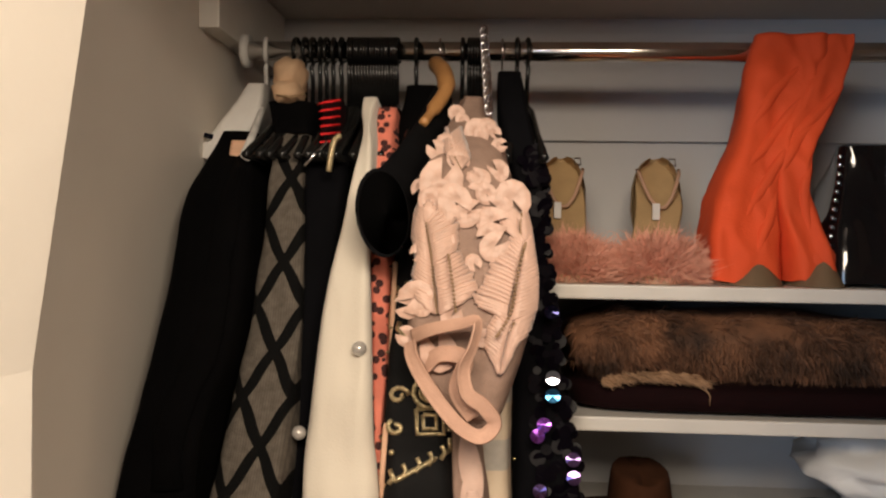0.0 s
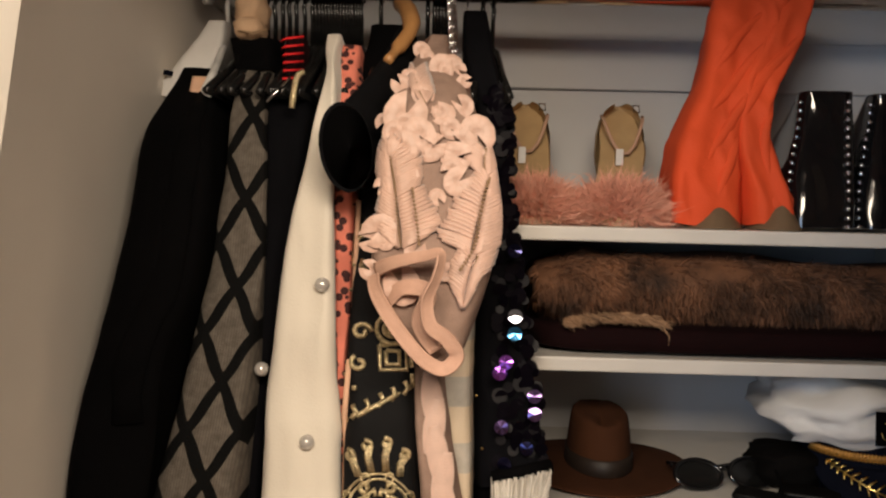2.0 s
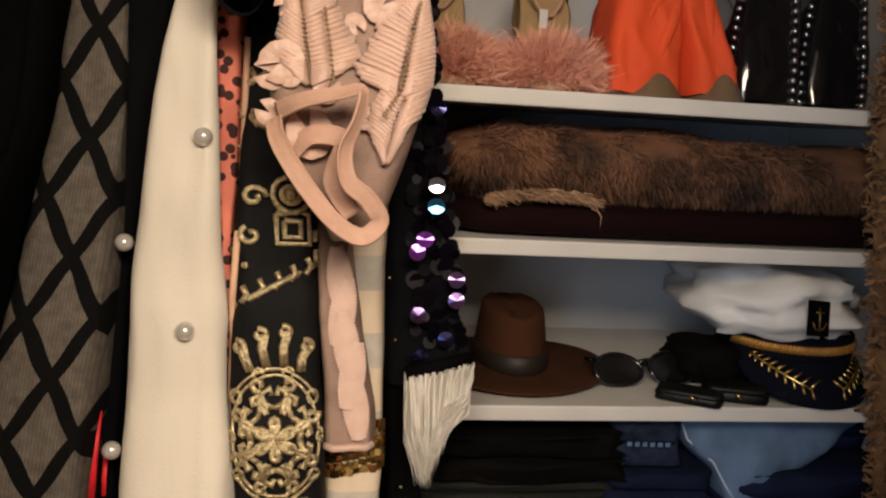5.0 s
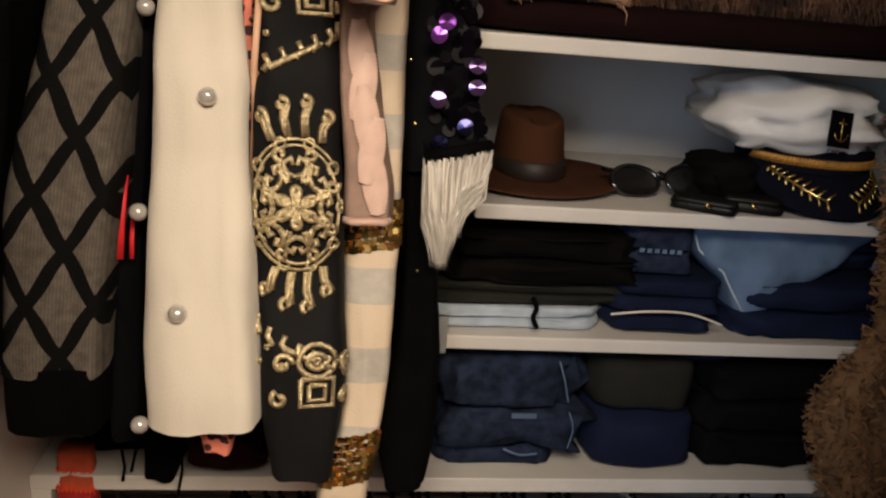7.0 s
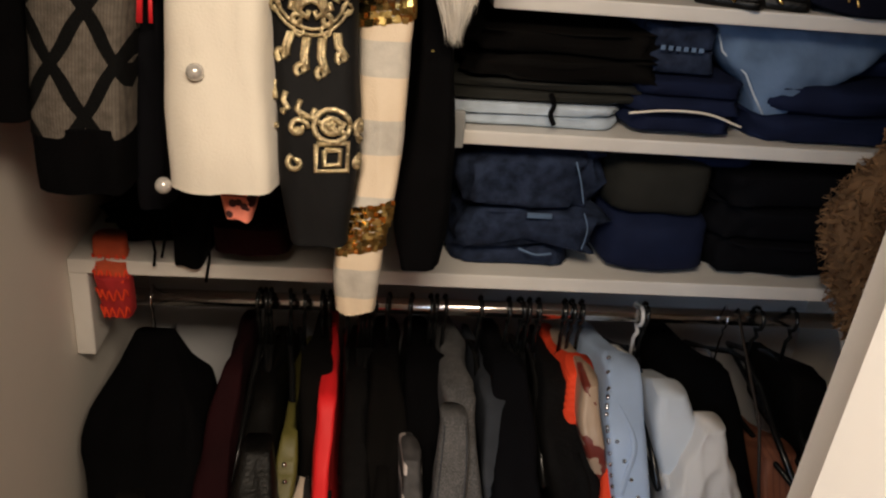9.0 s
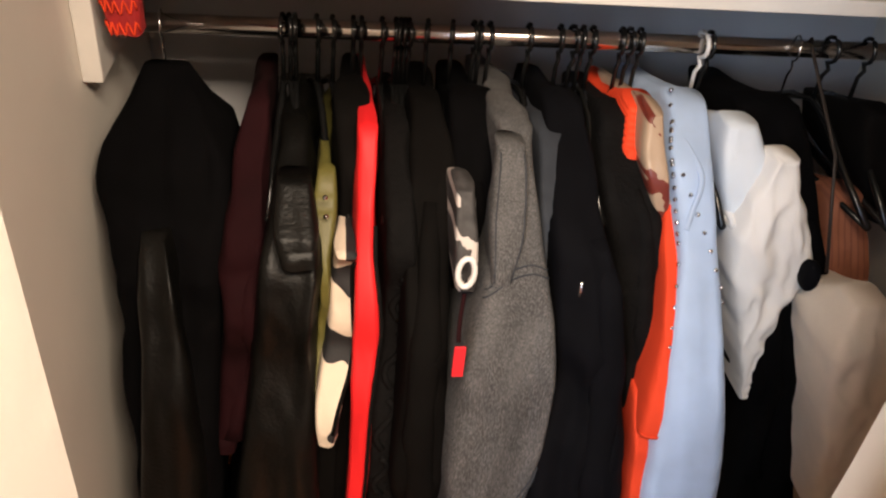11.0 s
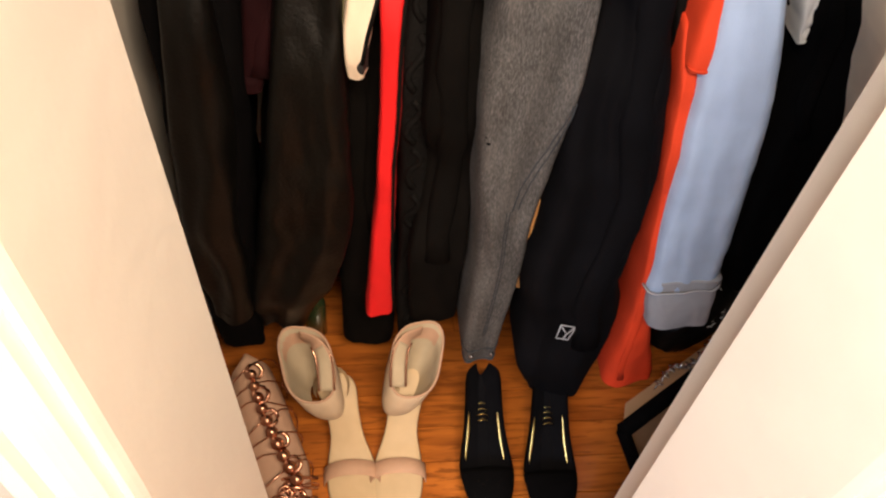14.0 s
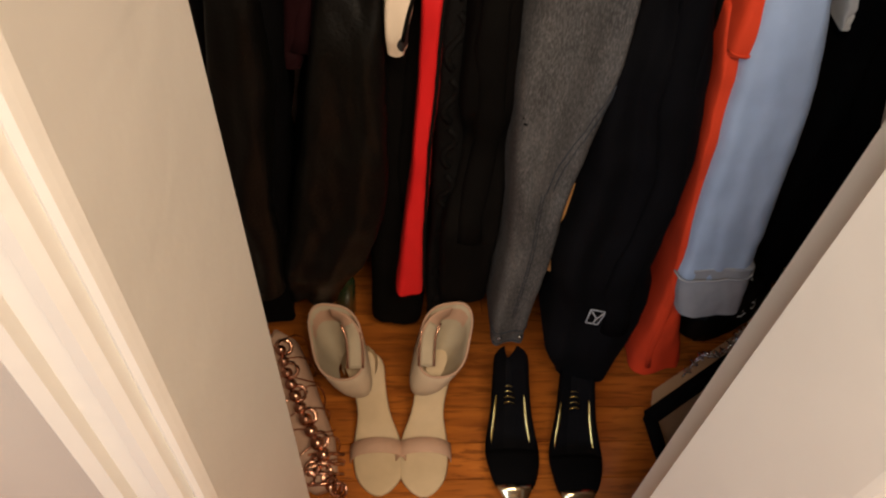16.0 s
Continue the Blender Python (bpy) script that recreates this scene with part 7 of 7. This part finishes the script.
tube("lace_edge", [red_c.front(0.9, zr + (red_c.rows[3][0] - zr) * i / 20, 0.002) for i in range(21)], 0.003, M_CROCHET, red, label="black lace edge")
# cream suede coat at the rod end
bag, bag_c = garment("suede_coat", "cream suede coat with a tan trimmed sleeve hem", "coat", [(0.797, 1.078, 1.104, -0.170), (0.788, 1.066, 1.116, -0.190), (0.762, 1.058, 1.132, -0.200), (0.730, 1.061, 1.150, -0.200), (0.663, 1.079, 1.180, -0.200), (0.588, 1.102, 1.196, -0.200), (0.526, 1.116, 1.203, -0.200), (0.476, 1.129, 1.205, -0.200)], M_SUEDE, back=-0.06, folds=0.004, seed=91, crumple=0.003)
extra(bag, "sleeve_trim", [(0.485, 1.124, 1.202, -0.203), (0.457, 1.132, 1.205, -0.203), (0.439, 1.141, 1.207, -0.203)], M_TANTRIM, back=-0.055, seed=91, label="tan stitched sleeve trim", levels=8)
bx = (bag_c.rows[0][1] + bag_c.rows[0][2]) / 2
tube("strap", [(bx - 0.02, -0.12, bag_c.rows[0][0] - 0.005), (bx - 0.015, -0.05, bag_c.rows[0][0] + 0.1), (bx, ROD2_Y - 0.013, ROD2_Z), (bx, ROD2_Y, ROD2_Z + 0.0125), (bx + 0.004, ROD2_Y + 0.013, ROD2_Z)], 0.002, M_RIBBON, bag)
wh = empty("white_hanger", (1.155, -0.020, 1.004), "white plastic hanger with angled arms", "hanger")
tube("arm", [(1.173, 0.000, 0.999), (1.165, -0.060, 0.955), (1.158, -0.100, 0.933)], 0.0035, M_WHITEPL, wh)
tube("stem", [(1.232, 0.090, 0.979), (1.207, 0.050, 0.985), (1.173, 0.000, 0.999)], 0.003, M_WHITEPL, wh)

# ---- shoes on the floor ----
def sandal(toe, heel, cuff, flip, label):
    """A nude sandal: toe and heel are the ends of its footbed, cuff the middle of the ankle cuff."""
    ob = empty("sandal", (toe[0], toe[1], 0.0), label, "sandal", "nude sandals")
    toe, heel = Vector(toe), Vector(heel)
    rows = []
    for t, w, z in ((0.0, 0.006, 0.008), (0.04, 0.018, 0.008), (0.14, 0.032, 0.009), (0.3, 0.037, 0.011), (0.45, 0.033, 0.018), (0.6, 0.024, 0.040), (0.75, 0.024, 0.066), (0.9, 0.029, 0.086), (0.98, 0.023, 0.091), (1.0, 0.008, 0.092)):
        p = toe.lerp(heel, t)
        rows.append((p.x + flip * 0.010 * math.sin(math.pi * t), p.y, z, w))
    rows = spline(rows, 3)
    loft("footbed", [[(r[0] + r[3] * math.cos(a), r[1], max(0.001, r[2] + 0.004 * math.sin(a))) for a in [2 * math.pi * k / 16 for k in range(16)]] for r in rows], M_INSOLE, ob, "beige leather footbed")
    tube("heel", [(heel.x, heel.y - 0.002, 0.0005), (heel.x, heel.y - 0.006, 0.05), (heel.x, heel.y - 0.012, 0.082)], [0.005, 0.0055, 0.012], M_NUDE, ob, label="slim covered heel")
    p = toe.lerp(heel, 0.33)
    px = p.x + flip * 0.0085
    loft("toe_strap", [[(px + 0.041 * math.cos(radians(a)) * s, p.y + dy, max(0.002, 0.006 + 0.040 * math.sin(radians(a)) ** 0.8 * s)) for a in range(0, 181, 12)] for dy, s in ((-0.012, 0.96), (-0.011, 1.0), (0.010, 1.02), (0.011, 0.97))], M_NUDE, ob, "blush suede toe strap", cap=False, closed=False)
    c = Vector(cuff)
    def hoop(z, s):
        rise = 0.026 * max(0.0, min(1.0, (z + 0.066) / 0.09))
        corner = radians(90 + flip * 42)
        ring = []
        for a in [2 * math.pi * k / 36 for k in range(36)]:
            ca, sa = math.cos(a), math.sin(a)
            q = s * 0.97 * (abs(ca) ** 2.7 + abs(sa) ** 2.7) ** (-1 / 2.7) * (1 + 0.16 * max(0.0, math.cos(a - corner)) ** 8)
            ring.append((c.x + 0.035 * q * ca - flip * (0.30 * z + 0.008 * sa * s), c.y + 0.045 * q * sa + 0.2 * z, c.z + z + rise * sa))
        return ring
    loft("ankle_cuff", [hoop(z, s) for z, s in ((-0.058, 0.66), (-0.045, 0.80), (-0.02, 0.96), (0.004, 1.03), (0.016, 1.06), (0.019, 1.05))], M_CUFFB, ob, "high pale beige ankle cuff", cap=False)
    loft("lining", [hoop(z, s) for z, s in ((0.019, 1.05), (0.018, 1.0), (0.0, 0.97), (-0.025, 0.88), (-0.058, 0.62))], M_LINING, ob, "grey-beige cuff lining", cap=False)
    loft("ankle_strap", [[hoop(z, s)[k] for k in range(4, 17)] for z, s in ((-0.022, 0.985), (-0.016, 0.93), (0.012, 0.99), (0.0215, 1.03), (0.016, 1.085), (-0.016, 1.02))], M_NUDE, ob, "blush suede ankle strap", cap=False, closed=False)
    tube("cuff_edge", [tuple(v) for v in hoop(0.019, 1.03)], 0.0018, M_NUDE, ob, closed=True)
    loft("heel_counter", [[(heel.x + 0.025 * s * math.cos(radians(a)), heel.y - 0.026 + 0.032 * math.sin(radians(a)), z) for a in range(-20, 201, 20)] for z, s in ((0.086, 0.9), (0.098, 1.0), (c.z - 0.034, 1.05))], M_INSOLE, ob, "beige back panel", cap=False, closed=False)
    lace = spline([c + Vector((-flip * 0.014, 0.036, 0.044)), c + Vector((flip * 0.004, 0.025, 0.045)), c + Vector((flip * 0.017, 0.004, 0.032)), c + Vector((flip * 0.020, -0.030, 0.006))], 5)
    tube("buckle_strap", lace, 0.0125, M_NUDE, ob, n=12, flat=0.18, label="blush suede strap end")
    tab = [Vector(p) + Vector((0, -0.002, 0.0035)) for p in lace[7:]]
    tube("buckle_tab", tab, 0.0085, M_LINING, ob, n=12, flat=0.18, label="grey-beige textile buckle tab")
    for k in (-1, 1):
        tube("gold_bar", [p + Vector((0.0105 * k, 0, 0.0005)) for p in tab], 0.0011, M_ROSE, ob, label="slim rose gold bar")
    return ob


sandal((0.512, -0.421, 0), (0.484, -0.235, 0), (0.460, -0.262, 0.138), 1, "nude suede sandal with high ankle cuff")
sandal((0.576, -0.424, 0), (0.603, -0.230, 0), (0.598, -0.258, 0.135), -1, "nude suede sandal with high ankle cuff")


def pump(toe, heel, label):
    """A pointed pump: open upper lofted from toe to heel."""
    ob = empty("pump", (toe[0], toe[1], 0.0), label, "pump", "black pumps")
    toe, heel = Vector(toe), Vector(heel)
    stations = ((0.0, 0.002, 0.004, 0.010), (0.06, 0.014, 0.004, 0.020), (0.16, 0.028, 0.004, 0.030), (0.28, 0.036, 0.005, 0.036), (0.40, 0.039, 0.007, 0.034), (0.52, 0.036, 0.016, 0.040), (0.66, 0.030, 0.038, 0.062), (0.82, 0.027, 0.062, 0.092), (0.94, 0.024, 0.078, 0.118), (1.0, 0.010, 0.084, 0.124))
    st = spline(stations, 3)

    def ring(s, closed_top, inset=0.0):
        p = toe.lerp(heel, s[0])
        w, zb, zt = s[1] - inset, s[2] + inset, s[3]
        pts = []
        for i in range(15):
            a = math.pi + math.pi * i / 14
            pts.append((p.x + w * math.cos(a), p.y, zb + (zt - zb) * (1 + math.sin(a)) ** 0.5))
        if closed_top:
            for i in range(1, 8):
                a = math.pi * i / 8
                pts.append((p.x + w * math.cos(a), p.y, zt + 0.010 * math.sin(a) * min(1, w / 0.03)))
        return pts

    loft("metal_toe", [ring(s, True) for s in st if s[0] <= 0.17], M_TOEMETAL, ob, "pointed polished metal toe cap")
    loft("vamp", [ring(s, True) for s in st if 0.15 <= s[0] <= 0.42], M_BLACK, ob, "black suede vamp")
    loft("quarter", [ring(s, False) for s in st if s[0] >= 0.38], M_BLACK, ob, "black suede quarter", cap=False, closed=False)
    loft("lining", [ring(s, False, 0.002) for s in st if s[0] >= 0.38], M_BLACK2, ob, "black satin lining", cap=False, closed=False)
    bed = [s for s in st if s[0] >= 0.36]
    loft("insole", [[(toe.lerp(heel, s[0]).x + k * s[1] * 0.72, toe.lerp(heel, s[0]).y, s[2] + 0.006) for k in (-1, -0.5, 0, 0.5, 1)] for s in bed], M_BLACK2, ob, cap=False, closed=False)
    for side in (-1, 1):
        seg = [s for s in st if 0.42 <= s[0] <= 0.86]
        tube("gold_piping", [(toe.lerp(heel, s[0]).x + side * (s[1] * 0.80 - 0.001), toe.lerp(heel, s[0]).y, s[2] + 0.45 * (s[3] - s[2]) + 0.003) for s in seg], [0.0009 + 0.0028 * math.sin(math.pi * i / (len(seg) - 1)) for i in range(len(seg))], M_GOLDBRIGHT, ob, label="thin gold inner piping")
    tube("heel", [(heel.x, heel.y + 0.002, 0.0005), (heel.x, heel.y - 0.004, 0.05), (heel.x, heel.y - 0.012, 0.078)], [0.0045, 0.0055, 0.018], M_PATENT, ob)
    h = toe.lerp(heel, 0.80)
    for k in range(5):
        tube("gold_print", [(h.x - 0.008, h.y + 0.012 - 0.0075 * k, 0.0695 - 0.0016 * k * 1.6), (h.x, h.y + 0.014 - 0.0075 * k, 0.0705 - 0.0016 * k * 1.6), (h.x + 0.008, h.y + 0.011 - 0.0075 * k, 0.0695 - 0.0016 * k * 1.6)], 0.0017, M_GOLDBRIGHT, ob, flat=0.4)
    return ob


pump((0.705, -0.452, 0), (0.702, -0.245, 0), "black suede pump with metal pointed toe")
pump((0.792, -0.462, 0), (0.800, -0.255, 0), "black suede pump with metal pointed toe")

# rose gold strappy shoe beside the casing
rg = empty("caged_heel", (0.40, -0.3, 0.0), "nude shoe caged in rose gold bands and chain", "shoe")
ra, rb = Vector((0.432, -0.415, 0.0)), Vector((0.362, -0.215, 0.0))
sec = []
for t, w, z in ((0, 0.01, 0.02), (0.08, 0.028, 0.03), (0.3, 0.038, 0.045), (0.55, 0.036, 0.07), (0.8, 0.034, 0.10), (0.95, 0.03, 0.12), (1.0, 0.01, 0.122)):
    p = ra.lerp(rb, t)
    sec.append([(p.x + w * math.cos(a), p.y + 0.3 * w * math.cos(a), max(0.0005, z * 0.5 + z * 0.5 * math.sin(a))) for a in [2 * math.pi * k / 18 for k in range(18)]])
loft("upper", sec, M_NUDE, rg, "nude suede upper")
for i in range(8):
    t = 0.12 + 0.11 * i
    p = ra.lerp(rb, t)
    z = 0.032 + 0.098 * t
    sk = 0.012 * math.sin(2.1 * i)
    tube("band", [(p.x + 0.040 * math.cos(radians(a)), p.y + 0.016 * math.cos(radians(a)) + sk * math.sin(2 * radians(a)), max(0.003, z * 0.5 + (z * 0.5 + 0.004) * math.sin(radians(a)))) for a in range(-20, 201, 20)], 0.0011, M_ROSE, rg, label="thin rose gold band")
bead = ball_mesh("chain_bead", 0.0068, M_ROSE, 12, 8)
ringm = tube_mesh("link_ring", [(0.0085 * math.cos(a), 0.0085 * math.sin(a), 0) for a in [2 * math.pi * k / 12 for k in range(12)]], 0.0022, 6, True)
ringm.polygons.foreach_set("use_smooth", [True] * len(ringm.polygons))
ringm.materials.append(M_ROSE)
for i in range(10):
    t = 0.16 + 0.074 * i
    p = ra.lerp(rb, t) + Vector((0.024 - 0.026 * math.sin(t * 2.2), 0, 0.050 + 0.088 * t))
    disc_piece("chain_bead", bead, M_ROSE, rg, p, (0, 0, 1), 0, 1.5 - 0.04 * i)
    if i % 2:
        disc_piece("link_ring", ringm, M_ROSE, rg, p + Vector((0.004, 0.004, 0.001)), (0.3, -0.4, 1), 30 * i, 1.3)
for i in range(9):
    q = i / 8
    p = ra + Vector((-0.018 + 0.046 * q, 0.010 + 0.020 * math.sin(5 * q), 0.036 + 0.008 * math.sin(9 * q)))
    disc_piece("link_ring", ringm, M_ROSE, rg, p, (math.sin(3 * i) * 0.6, -0.5, 0.8), 40 * i, 1.1)
for i in range(4):
    tube("toe_bar", [ra + Vector((-0.026, 0.006 + 0.013 * i, 0.020 + 0.004 * i)), ra + Vector((0.0, 0.001 + 0.013 * i, 0.036 + 0.006 * i)), ra + Vector((0.030, 0.008 + 0.013 * i, 0.018 + 0.004 * i))], 0.0026, M_ROSE, rg, n=8, label="polished rose gold bar")

# box and chain bag
bxp = empty("shoe_box", (0.95, -0.25, 0), "brown card box edged in black tape", "box")
lo = [(0.936, -0.386), (1.15, -0.25), (1.165, -0.205), (0.948, -0.340)]
hi = [(0.893, -0.350), (1.10, -0.215), (1.112, -0.175), (0.905, -0.308)]
me = mesh("carton", [(x, y, 0.0005) for x, y in lo] + [(x, y, 0.102) for x, y in hi], [(3, 2, 1, 0), (4, 5, 6, 7), (0, 1, 5, 4), (1, 2, 6, 5), (2, 3, 7, 6), (3, 0, 4, 7)])
under(link("carton", me, M_CARD, smooth=False), bxp)
for a, b in ((0, 1), (3, 0)):
    for zz, src in ((0.102, hi),) if a == 0 else ():
        tube("tape", [(*src[a], zz), (*src[b], zz)], 0.012, M_BLACK, bxp, label="black edge tape")
tube("tape", [(*lo[0], 0.003), (*hi[0], 0.102)], 0.010, M_BLACK, bxp, label="black edge tape")
cb = empty("chain_bag", (1.03, -0.16, 0.0), "black bag with silver chain strap beside a box", "bag")
blob("pouch", (1.06, -0.12, 0.062), (0.085, 0.05, 0.0615), M_LEATHER, cb, power=0.7, bump=0.15, turn=0.5)
for i in range(26):
    o = new("chain_link", lk)
    o.parent = cb
    t = i / 25
    p = Vector((0.955 + 0.13 * t, -0.285 + 0.085 * t + 0.006 * math.sin(9 * t), 0.107 + 0.012 * math.sin(7 * t) ** 2))
    o.matrix_basis = Matrix.Translation(p - cb.location) @ pose(0, 0, 0, 90 * (i % 2), 30, 40 + 25 * math.sin(i))
prints = []
for i in range(34):
    a, b = rnd.uniform(math.pi * 1.05, math.pi * 1.95), rnd.uniform(0.15, 1.25)
    line = []
    for k in range(5):
        aa, bb = a + 0.05 * k, b + 0.05 * math.sin(k * 2.2 + i)
        x, y, z = 0.087 * math.cos(bb) * math.cos(aa), 0.052 * math.cos(bb) * math.sin(aa), 0.0635 * math.sin(bb)
        line.append((1.06 + x * math.cos(0.5) - y * math.sin(0.5), -0.12 + x * math.sin(0.5) + y * math.cos(0.5), 0.062 + z))
    prints.append(line)
joined_tubes("print", prints, 0.0011, M_WHITE, cb, label="scrawled white print", kind="stuff")
gb = empty("glass_bottle", (0.455, -0.104, 0.060), "small dark green glass bottle behind the sandals", "bottle")
gx, gy, _ = (0.455, -0.103, 0.050)
M_GLASS = mat("green_glass", (0.03, 0.05, 0.02), 0.08, bump=0.0, coat=0.5)
loft("glass", [[(gx + r * math.cos(a), gy + r * 0.7 * math.sin(a), z) for a in [2 * math.pi * k / 18 for k in range(18)]] for r, z in ((0.014, 0.0005), (0.018, 0.004), (0.018, 0.085), (0.014, 0.095), (0.006, 0.1), (0.006, 0.108))], M_GLASS, gb)
loft("stopper", [[(gx + r * math.cos(a), gy + r * math.sin(a), z) for a in [2 * math.pi * k / 12 for k in range(12)]] for r, z in ((0.007, 0.1085), (0.008, 0.11), (0.008, 0.12), (0.006, 0.122))], M_PLASTIC, gb)

# ---- floor boards ----
plank = mesh("plank", [(0, 0, -0.004), (1, 0, -0.004), (1, 1, -0.004), (0, 1, -0.004), (0.0015, 0.015, 0), (0.9985, 0.015, 0), (0.9985, 0.985, 0), (0.0015, 0.985, 0)], [(0, 1, 5, 4), (1, 2, 6, 5), (2, 3, 7, 6), (3, 0, 4, 7), (4, 5, 6, 7)])
plank.materials.append(M_FLOOR)
rnd = random.Random(3)
y = -1.25
while y < BY - 0.03:
    x = 0.0 - rnd.uniform(0, 0.5)
    while x < 1.5:
        ln = rnd.uniform(0.45, 0.8)
        o = new("plank", plank)
        o.parent = floor
        o.matrix_basis = Matrix.Translation((x, y, 0)) @ Matrix.Diagonal((ln - 0.0006, 0.0565, 1, 1))
        x += ln
    y += 0.057
